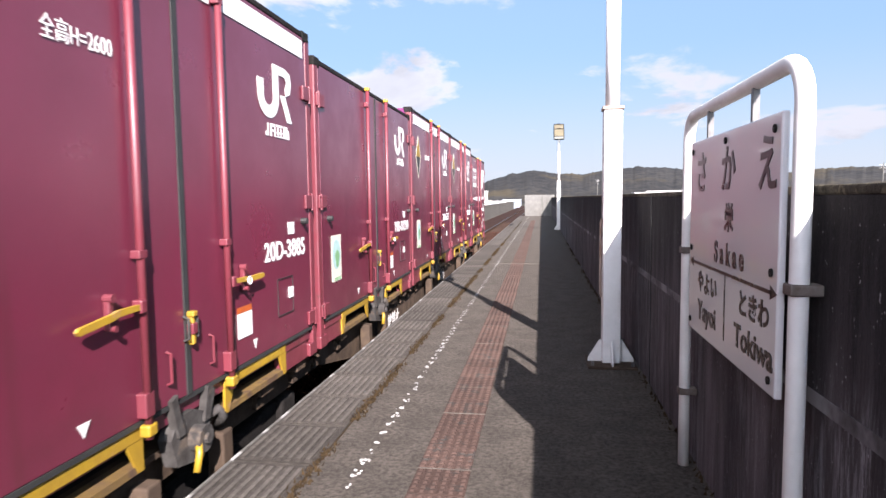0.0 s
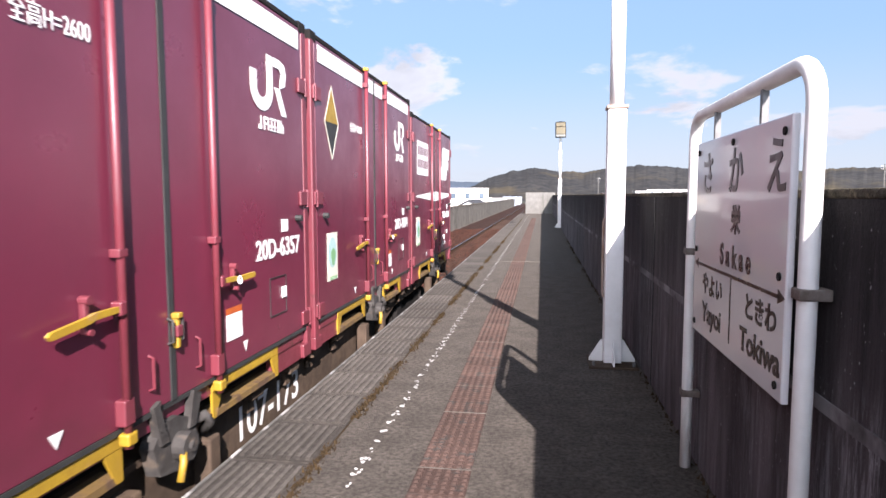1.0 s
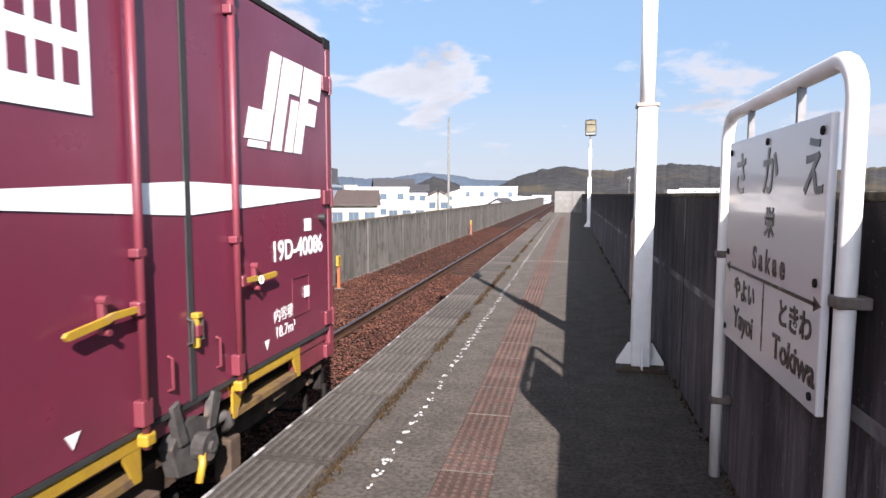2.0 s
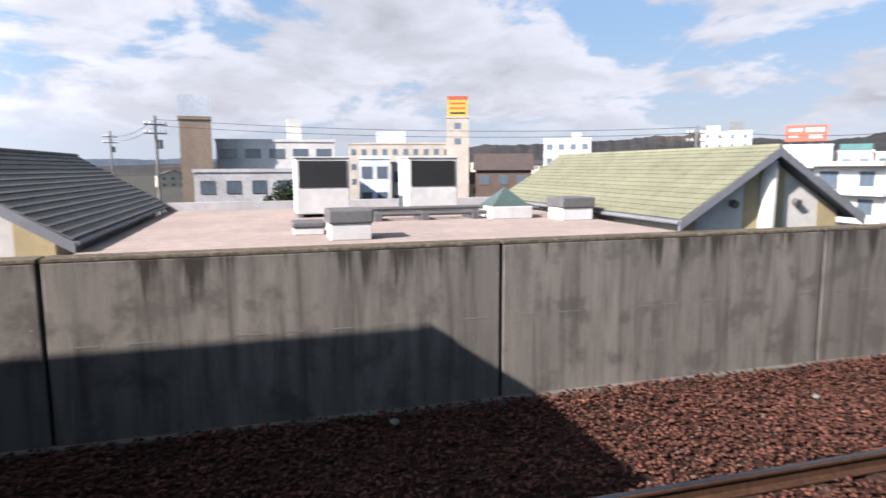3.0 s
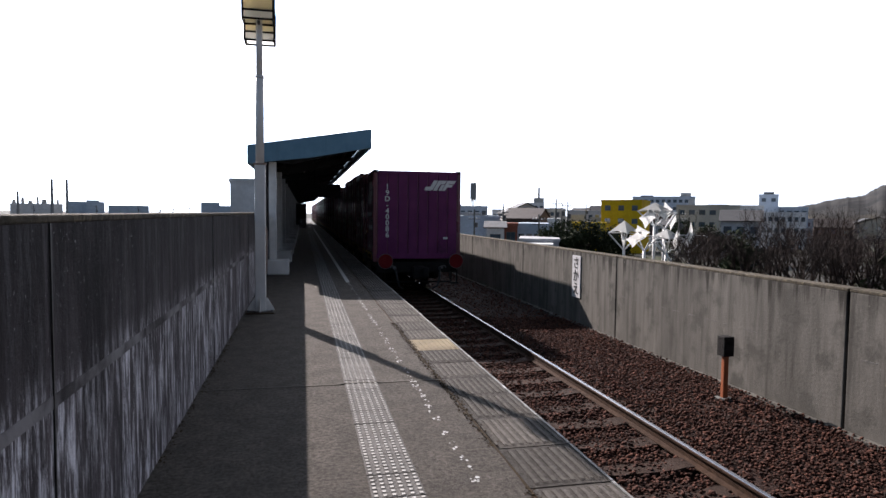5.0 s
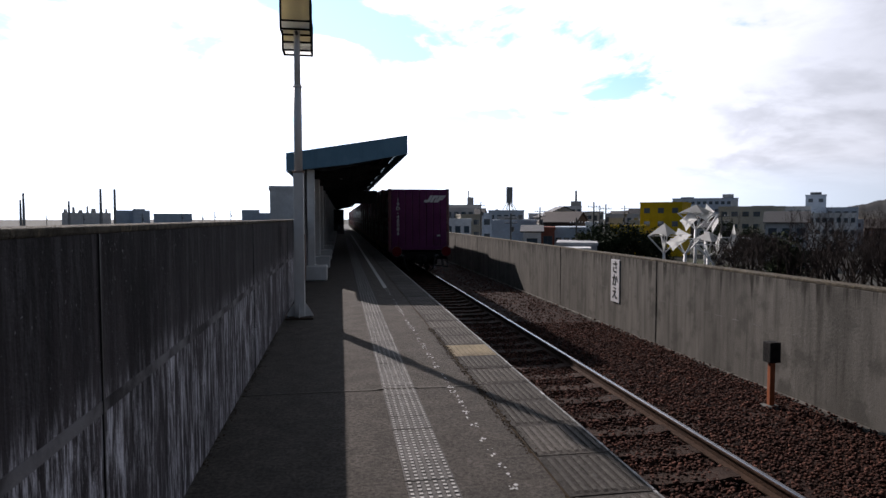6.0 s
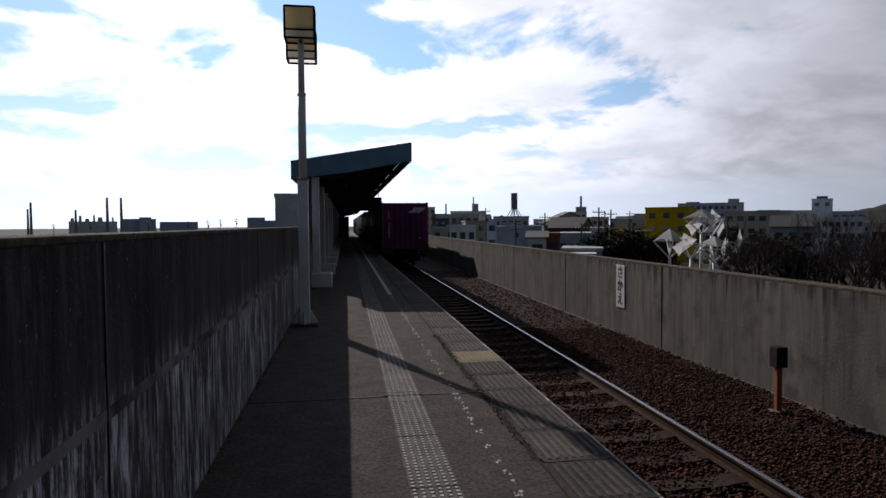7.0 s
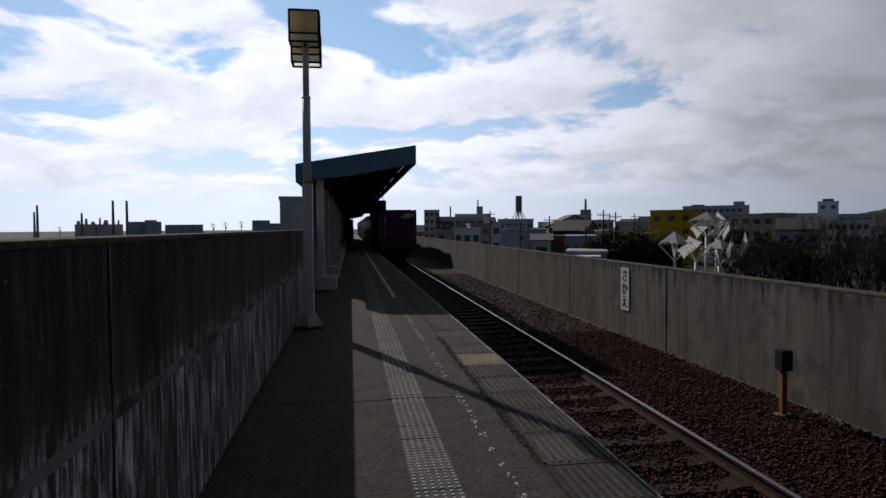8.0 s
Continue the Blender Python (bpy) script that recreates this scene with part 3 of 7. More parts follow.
def build_container(number, h, kind):
    """A 12-foot rail container, its origin at the middle of its floor. kind: 'mark', 'diamond' or 'blocks'."""
    tall = h > 2.55
    label = "maroon steel rail container with white lettering, riding on a wagon"
    if kind == "blocks":
        label = "maroon rail container with white block emblem, last on the train"
    elif kind == "diamond":
        label = "maroon rail container with a white band and a height diamond"
    c = thing("container", pose(0, 0, 0), label, "container", "containers on the train")
    L = LEN / 2
    bm = B()
    box(bm, -SIDE + 0.03, SIDE - 0.03, -L + 0.03, L - 0.03, 0.14, h - 0.05)
    body = part("body", bm, M_CONT, c)
    # ribbed end walls
    for s in (-1, 1):
        bm = B()
        pts = []
        k = 8
        for i in range(k):
            a = -1.12 + i * 2.24 / k
            b = a + 2.24 / k
            pts += [(a + 0.012, 0.028), (b - 0.035, 0.028), (b - 0.02, 0.0), (b - 0.003, 0.0)]
        outline = [(-1.12, -0.02)] + pts + [(1.12, -0.02)]
        prism(bm, [(x, s * (L - 0.03 + w)) for x, w in outline], "xy", 0.20, h - 0.09)
        part("end_wall", bm, M_CONT_END, c, "ribbed purple-maroon end wall")
    # corner posts and frame rails
    for sx in (-1, 1):
        for sy in (-1, 1):
            bm = B()
            box(bm, sx * SIDE, sx * (SIDE - 0.09), sy * L, sy * (L - 0.09), 0.10, h - 0.06, 0.012)
            part("corner_post", bm, M_CONT_PINK if sx > 0 else M_CONT, c)
            bm = B()
            box(bm, sx * SIDE, sx * (SIDE - 0.12), sy * L, sy * (L - 0.14), h - 0.09, h, 0.01)
            part("corner_casting", bm, M_DARK_STEEL, c)
            bm = B()
            box(bm, sx * SIDE, sx * (SIDE - 0.14), sy * L, sy * (L - 0.16), 0.0, 0.11, 0.01)
            part("foot_casting", bm, M_CONT_PINK, c)
    for sx in (-1, 1):
        bm = B()
        box(bm, sx * (SIDE - 0.005), sx * (SIDE - 0.08), -L + 0.09, L - 0.09, h - 0.055, h - 0.012, 0.008)
        part("top_rail", bm, M_DARK_STEEL, c)
    for sy in (-1, 1):
        bm = B()
        box(bm, -SIDE + 0.09, SIDE - 0.09, sy * L, sy * (L - 0.07), h - 0.10, h - 0.02, 0.01)
        part("end_rail", bm, M_CONT_END, c)
        bm = B()
        box(bm, -SIDE + 0.09, SIDE - 0.09, sy * L, sy * (L - 0.08), 0.08, 0.22, 0.01)
        part("end_sill", bm, M_CONT_END, c)
    bm = B()
    box(bm, -SIDE + 0.06, SIDE - 0.06, -L + 0.06, L - 0.06, h - 0.05, h - 0.025)
    part("roof", bm, M_CONT, c)
    # base rails with fork pockets
    for sx in (-1, 1):
        for a, b, c0, c1 in ((-L + 0.16, -0.40, -L + 0.16, -1.30), (0.40, L - 0.16, 1.30, L - 0.16)):
            bm = B()
            box(bm, sx * (SIDE - 0.02), sx * (SIDE - 0.10), a, b, 0.145, 0.224, 0.006)
            box(bm, sx * (SIDE - 0.03), sx * (SIDE - 0.10), c0, c1, 0.0, 0.146)
            part("base_rail", bm, M_CONT_PINK, c)
        for y in (-0.86, 0.86):
            bm = B()
            box(bm, sx * (SIDE - 0.012), sx * (SIDE - 0.13), y - 0.46, y + 0.46, 0.155, 0.235, 0.006)
            fp = part("fork_pocket", bm, M_YELLOW, c, "worn yellow fork pocket")
            for q in (-1, 1):
                bm = B()
                prism(bm, [(y + q * 0.46, 0.156), (y + q * 0.34, 0.156), (y + q * 0.42, 0.0), (y + q * 0.46, 0.0)], "yz", sx * (SIDE - 0.014), sx * (SIDE - 0.03))
                part("pocket_cheek", bm, M_YELLOW, fp)
            bm = B()
            box(bm, sx * (SIDE - 0.02), sx * (SIDE - 0.13), y - 0.46, y + 0.46, -0.004, 0.034)
            part("pocket_floor", bm, M_YELLOW_WORN, fp, "rust-worn yellow pocket floor")
    # side doors, seal, lock bars
    for sx in (1,):
        for a, b in ((-L + 0.10, -0.02), (0.02, L - 0.10)):
            bm = B()
            box(bm, SIDE - 0.028, SIDE - 0.004, a, b, 0.25, h - 0.06, 0.006)
            part("door", bm, M_CONT, c)
        bm = B()
        box(bm, SIDE - 0.024, SIDE + 0.003, -0.022, 0.022, 0.25, h - 0.06)
        box(bm, SIDE - 0.024, SIDE - 0.001, -L + 0.1, L - 0.1, 0.225, 0.25)
        part("seal", bm, M_RUBBER, c, "black rubber door seal")
        for y in (-0.41, 0.41):
            bm = B()
            rod(bm, (SIDE + 0.03, y, 0.16), (SIDE + 0.03, y, h - 0.03), 0.021, 10)
            bar = part("lock_bar", bm, M_CONT_PINK, c, "faded red vertical lock bar", True)
            for z0, z1, a in ((0.27, 0.39, 0.042), (1.03, 1.07, 0.034), (h - 0.22, h - 0.17, 0.034)):
                bm = B()
                box(bm, SIDE - 0.004, SIDE + 0.050, y - a, y + 0.028, z0, z1, 0.006)
                part("bracket", bm, M_CONT_PINK, bar)
            for z0, z1, a in ((0.175, 0.235, 0.034), (h - 0.05, h - 0.01, 0.026)):
                bm = B()
                box(bm, SIDE, SIDE + 0.056, y - a, y + a, z0, z1, 0.01)
                part("cap", bm, M_YELLOW, bar)
        for y0, s in ((-0.44, -1), (0.44, 1)):
            bm = B()
            e = 0.03 if s < 0 else 0.0
            prism(bm, [(y0, 0.794), (y0 + s * 0.17, 0.789), (y0 + s * 0.20, 0.779), (y0 + s * 0.41, 0.785 - e), (y0 + s * 0.425, 0.802 - e), (y0 + s * 0.41, 0.816 - e), (y0 + s * 0.20, 0.810), (y0 + s * 0.17, 0.818), (y0, 0.820)], "yz", SIDE + 0.032, SIDE + 0.052)
            hd = part("door_handle", bm, M_YELLOW, c, "yellow lever handle")
            bm = B()
            box(bm, SIDE - 0.002, SIDE + 0.03, y0 + s * 0.175, y0 + s * 0.205, 0.73, 0.87, 0.006)
            rod(bm, (SIDE + 0.0, y0 + s * 0.19, 0.875), (SIDE + 0.045, y0 + s * 0.19, 0.875), 0.02)
            rod(bm, (SIDE + 0.0, y0 + s * 0.19, 0.74), (SIDE + 0.05, y0 + s * 0.19, 0.74), 0.014)
            part("catch", bm, M_CONT_PINK, hd)
            bm = B()
            box(bm, SIDE + 0.005, SIDE + 0.06, y0 - 0.022, y0 + 0.022, 0.775, 0.84, 0.008)
            part("handle_root", bm, M_CONT_PINK, hd)
            if s > 0:
                bm = B()
                tube(bm, [(SIDE + 0.056, y0 + 0.20 + 0.022 * math.cos(a), 0.79 + 0.024 * math.sin(a)) for a in np.linspace(0, 2 * math.pi, 13)], 0.005, 6)
                part("seal_ring", bm, M_WHITE, hd, "white seal ring")
        bm = B()
        box(bm, SIDE + 0.0, SIDE + 0.035, 0.0, 0.028, 0.52, 0.70, 0.008)
        box(bm, SIDE + 0.0, SIDE + 0.045, -0.008, 0.036, 0.675, 0.705, 0.006)
        lk = part("latch", bm, M_YELLOW, c, "yellow and red centre latch")
        for y in (-0.035, 0.05):
            bm = B()
            tube(bm, [(SIDE, y, 0.55), (SIDE + 0.03, y, 0.56), (SIDE + 0.03, y, 0.67), (SIDE, y, 0.68)], 0.008, 6)
            part("latch_guard", bm, M_LOCK, lk)
        bm = B()
        box(bm, SIDE + 0.0, SIDE + 0.042, -0.01, 0.038, 0.58, 0.64, 0.006)
        part("latch_plate", bm, M_CONT_PINK, lk)
        for y in (-0.20, 0.22):
            bm = B()
            tube(bm, [(SIDE, y, 0.36), (SIDE + 0.025, y, 0.37), (SIDE + 0.025, y, 0.52), (SIDE, y, 0.53)], 0.008, 6)
            part("grab_loop", bm, M_CONT_PINK, c)
        for sy in (-1, 1):
            for z in (0.33, 1.28, 2.15):
                bm = B()
                box(bm, SIDE - 0.004, SIDE + 0.018, sy * (L - 0.20), sy * (L - 0.02), z - 0.055, z + 0.055, 0.006)
                rod(bm, (SIDE + 0.012, sy * (L - 0.06), z - 0.07), (SIDE + 0.012, sy * (L - 0.06), z + 0.07), 0.014, 8)
                part("hinge", bm, M_CONT_PINK, c)
            bm = B()
            rod(bm, (SIDE - 0.01, sy * (L - 0.26), 1.13), (SIDE + 0.045, sy * (L - 0.26), 1.13), 0.025, 8)
            part("door_stop", bm, M_RUBBER, c)
        # inset service panel outline
        bm = B()
        for a, b, z0, z1 in ((1.18, 1.46, 0.45, 0.455), (1.18, 1.46, 0.72, 0.725), (1.18, 1.185, 0.45, 0.725), (1.455, 1.46, 0.45, 0.725)):
            slab(bm, a, b, z0, z1, 0.004)
        part("panel_outline", bm, M_RUBBER if kind != "blocks" else M_CONT_PINK, c)
    # prints on the side
    X = SIDE + 0.0005
    words("number", number, 0.185, M_WHITE, face_east(X, 1.36 if len(number) < 9 else 1.31, 0.925), c, bold=0.004)
    for a in ((1.40, 1.52, 1.04, 1.13, 0.002), (1.38, 1.46, 0.56, 0.64, 0.006)):
        bm = B()
        slab(bm, *a)
        part("data_plate", bm, M_WHITE, c, "white data plate")
    for y, r in ((0.80, 0.03), (-0.80, 0.04)):
        bm = B()
        prism(bm, [(y, 0.31), (y - r, 0.375), (y + r, 0.375)], "yz", SIDE, SIDE + 0.002)
        part("triangle_mark", bm, M_WHITE, c)
    if kind != "blocks":
        bm = B()
        slab(bm, 0.56, 0.76, 0.42, 0.58, 0.002)
        lab = part("notice", bm, M_WHITE, c, "white notice with an orange head")
        bm = B()
        slab(bm, 0.56, 0.76, 0.582, 0.62, 0.002)
        part("notice_head", bm, M_ORANGE_L, lab)
        bm = B()
        hook_mark(bm, 0.58, 0.39, 0.002)
        mk = part("emblem", bm, M_WHITE, c, "white hooked emblem")
        mk.matrix_basis = pose(SIDE, 1.25, 2.07)
        bm = B()
        for a, b, z0, z1 in ((-0.20, -0.17, 1.75, 1.78), (-0.17, -0.15, 1.75, 1.84), (-0.12, -0.10, 1.75, 1.84), (-0.10, -0.05, 1.82, 1.84), (-0.10, -0.05, 1.785, 1.80), (-0.055, -0.04, 1.75, 1.84),
                             (-0.02, 0.085, 1.825, 1.84), (0.0, 0.015, 1.75, 1.82), (0.05, 0.065, 1.75, 1.82), (-0.02, 0.085, 1.775, 1.79), (-0.02, 0.085, 1.75, 1.758),
                             (0.105, 0.12, 1.75, 1.84), (0.13, 0.145, 1.75, 1.84), (0.145, 0.20, 1.80, 1.815), (0.16, 0.175, 1.75, 1.84), (0.195, 0.208, 1.75, 1.80)):
            slab(bm, 1.27 + a, 1.27 + b, z0, z1, 0.002)
        part("emblem_caption", bm, M_WHITE, c)
    else:
        bm = B()
        block_mark(bm, 1.05, 0.62, 0.002)
        mk = part("emblem", bm, M_WHITE, c, "white slanted block emblem")
        mk.matrix_basis = pose(SIDE, 1.16, 1.90)
        bm = B()
        slab(bm, -1.55, -0.62, 1.62, 2.14, 0.002)
        part("slogan_board", bm, M_WHITE, c, "white slogan board")
        for r in range(2):
            for i in range(7):
                bm = B()
                slab(bm, -1.48 + i * 0.12, -1.40 + i * 0.12, 1.93 - r * 0.2, 2.06 - r * 0.2, 0.0035)
                part("slogan_bar", bm, M_CONT, c)
        bm = B()
        prism(bm, [(-1.62, 1.28), (0.0, 1.20), (1.70, 1.28), (1.70, 1.34), (0.0, 1.37), (-1.62, 1.30)], "yz", SIDE, SIDE + 0.002)
        part("stripe", bm, M_WHITE, c, "tapering white stripe")
        words("capacity", "内容積", 0.10, M_WHITE, face_east(X, 1.05, 0.50), c)
        words("capacity", "18.7m³", 0.11, M_WHITE, face_east(X, 1.07, 0.39), c)
    if tall:
        bm = B()
        for a, b in ((-L + 0.16, -0.46), (-0.36, -0.03), (0.03, 0.36), (0.46, L - 0.16)):
            slab(bm, a, b, h - 0.23, h - 0.09, 0.002)
        part("top_band", bm, M_WHITE, c, "white band under the roof edge")
        words("height", "全高H=2600", 0.105, M_WHITE, face_east(X, -0.70, 1.97), c, squeeze=0.74)
    if kind == "diamond" or tall:
        y, z = -1.45, 1.95
        for pts, mt in ((((0, 0.30), (0.17, 0), (0, 0)), M_YELLOW), (((0, 0.30), (0, 0), (-0.17, 0)), M_YELLOW),
                        (((0, -0.30), (0, 0), (0.17, 0)), M_RUBBER), (((0, -0.30), (-0.17, 0), (0, 0)), M_RUBBER)):
            bm = B()
            prism(bm, [(y + a, z + b) for a, b in pts], "yz", SIDE, SIDE + 0.002)
            part("diamond", bm, mt, c)
        bm = B()
        for a, b in (((0, 0.32), (0.185, 0)), ((0.185, 0), (0, -0.32)), ((0, -0.32), (-0.185, 0)), ((-0.185, 0), (0, 0.32))):
            d = Vector((b[0] - a[0], b[1] - a[1])).normalized() * 0.008
            nx = Vector((-d.y, d.x))
            prism(bm, [(y + a[0] + nx.x, z + a[1] + nx.y), (y + b[0] + nx.x, z + b[1] + nx.y), (y + b[0] - nx.x, z + b[1] - nx.y), (y + a[0] - nx.x, z + a[1] - nx.y)],
                  "yz", SIDE, SIDE + 0.0025)
        part("diamond_rim", bm, M_CREAM, c)
    # pictorial sticker
    bm = B()
    slab(bm, -1.63, -1.35, 0.54, 0.97, 0.002)
    st = part("sticker", bm, M_CREAM, c, "cream sticker with a green round print")
    bm = B()
    prism(bm, [(-1.49 + 0.115 * math.cos(a), 0.79 + 0.14 * math.sin(a)) for a in np.linspace(0, 2 * math.pi, 20, endpoint=False)], "yz", SIDE, SIDE + 0.0032)
    part("sticker_ring", bm, M_TEAL, st)
    bm = B()
    prism(bm, [(-1.47 + 0.06 * math.cos(a) * (1 + 0.25 * math.sin(3 * a)), 0.75 + 0.08 * math.sin(a)) for a in np.linspace(0, 2 * math.pi, 20, endpoint=False)], "yz", SIDE, SIDE + 0.0042)
    part("sticker_print", bm, M_GREEN, st)
    bm = B()
    for i in range(6):
        slab(bm, -1.56 + i * 0.033, -1.536 + i * 0.033, 0.545, 0.575, 0.003)
    part("sticker_bars", bm, M_GREEN, st)
    return c


def end_prints(c, number, h):
    """Lettering on the north end wall of the last container."""
    y = LEN / 2 + 0.001
    for i, ch in enumerate(number):
        words("number", ch, 0.20, M_WHITE, face_north(0.84, y, 2.05 - i * 0.165), c, bold=0.004)
    bm = B()
    block_mark(bm, 0.79, 0.28, 0.002, "xz")
    mk = part("end_emblem", bm, M_WHITE, c, "white slanted block emblem")
    mk.matrix_basis = Matrix.Translation((-0.62, y, h - 0.40)) @ Matrix.Diagonal((-1, 1, 1, 1))
    bm = B()
    box(bm, -0.86, -0.73, y, y + 0.004, 0.62, 0.68)
    part("end_plate", bm, M_WHITE, c)


def build_wheelset(parent, y, zw):
    ws = new("wheelset")
    ws.parent = parent
    ws.matrix_basis = pose(0, y, zw)
    ws.empty_display_size = 0.1
    for s in (-1, 1):
        bm = B()
        rod(bm, (s * 0.50, 0, 0), (s * 0.62, 0, 0), 0.405, 28)
        rod(bm, (s * 0.49, 0, 0), (s * 0.515, 0, 0), 0.43, 28)
        rod(bm, (s * 0.62, 0, 0), (s * 0.66, 0, 0), 0.14, 14)
        part("wheel", bm, M_DARK_STEEL, ws)
    bm = B()
    rod(bm, (-0.62, 0, 0), (0.62, 0, 0), 0.075, 12)
    part("axle", bm, M_DARK_STEEL, ws)
    return ws


WLEN = 20.0


def build_wagon(last=False, number=None):
    """A flat container wagon, its origin at the middle of its deck, on the containers' floor level."""
    w = thing("flat_wagon", pose(0, 0, 0), "dusty brown flat container wagon on two bogies", "wagon", "wagons of the train")
    H = WLEN / 2 - 0.1
    for s in (-1, 1):
        bm = B()
        prism(bm, [(-H, -0.02), (-H, -0.22), (-5.6, -0.24), (-4.2, -0.50), (4.2, -0.50), (5.6, -0.24), (H, -0.22), (H, -0.02)], "yz", s * 1.02, s * 1.06)
        box(bm, s * 0.98, s * 1.12, -H, H, -0.05, -0.012)
        prism(bm, [(-4.2, -0.485), (4.2, -0.485), (4.2, -0.50), (-4.2, -0.50)], "yz", s * 0.98, s * 1.12)
        part("side_sill", bm, M_SILL, w)
    bm = B()
    for y in np.arange(-H + 0.4, H, 1.15):
        box(bm, -1.0, 1.0, y - 0.05, y + 0.05, -0.2, -0.03)
    box(bm, -0.22, 0.22, -H, H, -0.42, -0.04)
    part("underframe", bm, M_DARK_STEEL, w)
    bm = B()
    box(bm, -1.0, 1.0, -H, H, -0.03, -0.014)
    part("deck", bm, M_DARK_STEEL, w)
    for k in range(5):
        y0 = (k - 2) * PITCH
        for y in (y0,):
            bm = B()
            prism(bm, [(y - 0.20, -0.04), (y - 0.15, -0.20), (y + 0.10, -0.25), (y + 0.20, -0.14), (y + 0.16, 0.0), (y + 0.02, 0.06), (y - 0.12, 0.06)], "yz", 1.08, 1.16)
            rod(bm, (1.16, y + 0.02, -0.10), (1.23, y + 0.02, -0.10), 0.075, 14)
            rod(bm, (1.23, y + 0.02, -0.10), (1.25, y + 0.02, -0.10), 0.03, 8)
            lock = part("container_lock", bm, M_LOCK, w, "grimy grey twist lock")
            lock.matrix_basis = pose(0.07, 0, 0.10)
            for dy, up in ((-0.12, 0.19), (0.13, 0.15)):
                bm = B()
                prism(bm, [(y + dy - 0.03, -0.04), (y + dy + 0.035, -0.04), (y + dy * 1.5 + 0.03, up - 0.03), (y + dy * 1.2, up), (y + dy * 1.4 - 0.035, up - 0.02)], "yz", 1.13, 1.175)
                part("lock_arm", bm, M_LOCK, lock)
            bm = B()
            tube(bm, [(1.10, y + 0.22, -0.06), (1.17, y + 0.26, -0.02), (1.17, y + 0.31, -0.08), (1.12, y + 0.33, -0.14)], 0.03, 8)
            part("lock_hook", bm, M_LOCK, lock, "", True)
            bm = B()
            tube(bm, [(1.21, y - 0.03, -0.11), (1.225, y - 0.05, -0.16), (1.225, y - 0.085, -0.25)], 0.02, 8)
            part("release_lever", bm, M_YELLOW, lock, "yellow release lever", True)
            for dy in (-0.34, 0.40):
                bm = B()
                box(bm, 1.04, 1.15, y + dy - 0.06, y + dy + 0.06, -0.50, -0.20, 0.012)
                part("stanchion", bm, M_SILL, lock)
        for y in (y0 - 1.75, y0 + 1.75, y0 - 1.1, y0 + 1.1):
            bm = B()
            box(bm, 1.00, 1.16, y - 0.09, y + 0.09, -0.10, 0.0, 0.01)
            box(bm, 1.03, 1.10, y - 0.05, y + 0.05, -0.2, -0.09)
            part("support", bm, M_SILL, w)
    # fittings hanging below the sill
    for y, a in ((-2.6, 0.30), (-1.2, 0.22), (0.9, 0.34), (2.7, 0.2)):
        bm = B()
        box(bm, 0.75, 0.98, y - a, y + a, -0.72, -0.36, 0.03)
        part("equipment_box", bm, M_DARK_STEEL, w)
    zw = RAIL_Z + 0.405 - BOT
    sets = []
    for yb in (-7.1, 7.1):
        for s in (-1, 1):
            bm = B()
            prism(bm, [(yb - 1.15, zw + 0.12), (yb - 1.15, zw - 0.10), (yb - 0.70, zw - 0.10), (yb - 0.45, zw - 0.22), (yb + 0.45, zw - 0.22), (yb + 0.70, zw - 0.10),
                       (yb + 1.15, zw - 0.10), (yb + 1.15, zw + 0.12), (yb + 0.6, zw + 0.14), (yb + 0.3, zw + 0.05), (yb - 0.3, zw + 0.05), (yb - 0.6, zw + 0.14)], "yz", s * 0.80, s * 0.94)
            for dy in (-0.95, 0.95):
                box(bm, s * 0.78, s * 1.0, yb + dy - 0.14, yb + dy + 0.14, zw - 0.15, zw + 0.15, 0.03)
            for dy in (-0.16, 0.0, 0.16):
                rod(bm, (s * 0.88, yb + dy, zw - 0.20), (s * 0.88, yb + dy, zw + 0.06), 0.06, 10)
            part("bogie_side_frame", bm, M_DARK_STEEL, w)
        bm = B()
        box(bm, -0.8, 0.8, yb - 0.2, yb + 0.2, zw - 0.05, zw + 0.16, 0.02)
        part("bogie_bolster", bm, M_DARK_STEEL, w)
        for dy in (-0.95, 0.95):
            sets.append(build_wheelset(w, yb + dy, zw))
    # ends: headstock, coupler, hoses
    for s in (-1, 1):
        bm = B()
        box(bm, -1.12, 1.12, s * H, s * (H + 0.08), -0.30, -0.02, 0.012)
        part("headstock", bm, M_DARK_STEEL, w)
        if s > 0 and not last:
            continue
        bm = B()
        box(bm, -0.10, 0.10, s * H, s * (H + 0.28), -0.40, -0.18, 0.03)
        box(bm, -0.19, 0.19, s * (H + 0.24), s * (H + 0.50), -0.45, -0.10, 0.05)
        box(bm, -0.24, -0.05, s * (H + 0.42), s * (H + 0.60), -0.42, -0.12, 0.05)
        part("coupler", bm, M_DARK_STEEL, w, "grimy knuckle coupler", True)
    if last:
        for x in (-0.62, 0.62):
            bm = B()
            tube(bm, [(x, H + 0.06, -0.20), (x, H + 0.20, -0.24), (x * 0.95, H + 0.30, -0.42), (x * 0.85, H + 0.26, -0.66), (x * 0.66, H + 0.18, -0.74)], 0.028, 8)
            hose = part("brake_hose", bm, M_RUBBER, w, "hanging black brake hose", True)
            bm = B()
            rod(bm, (x, H + 0.08, -0.19), (x * 1.08, H + 0.22, -0.14), 0.045, 10)
            tube(bm, [(x * 1.05, H + 0.20, -0.12), (x * 1.2, H + 0.24, -0.10), (x * 1.25, H + 0.24, -0.16)], 0.016, 6)
            part("cock", bm, M_GREY_STEEL, hose, "bright steel cock")
        bm = B()
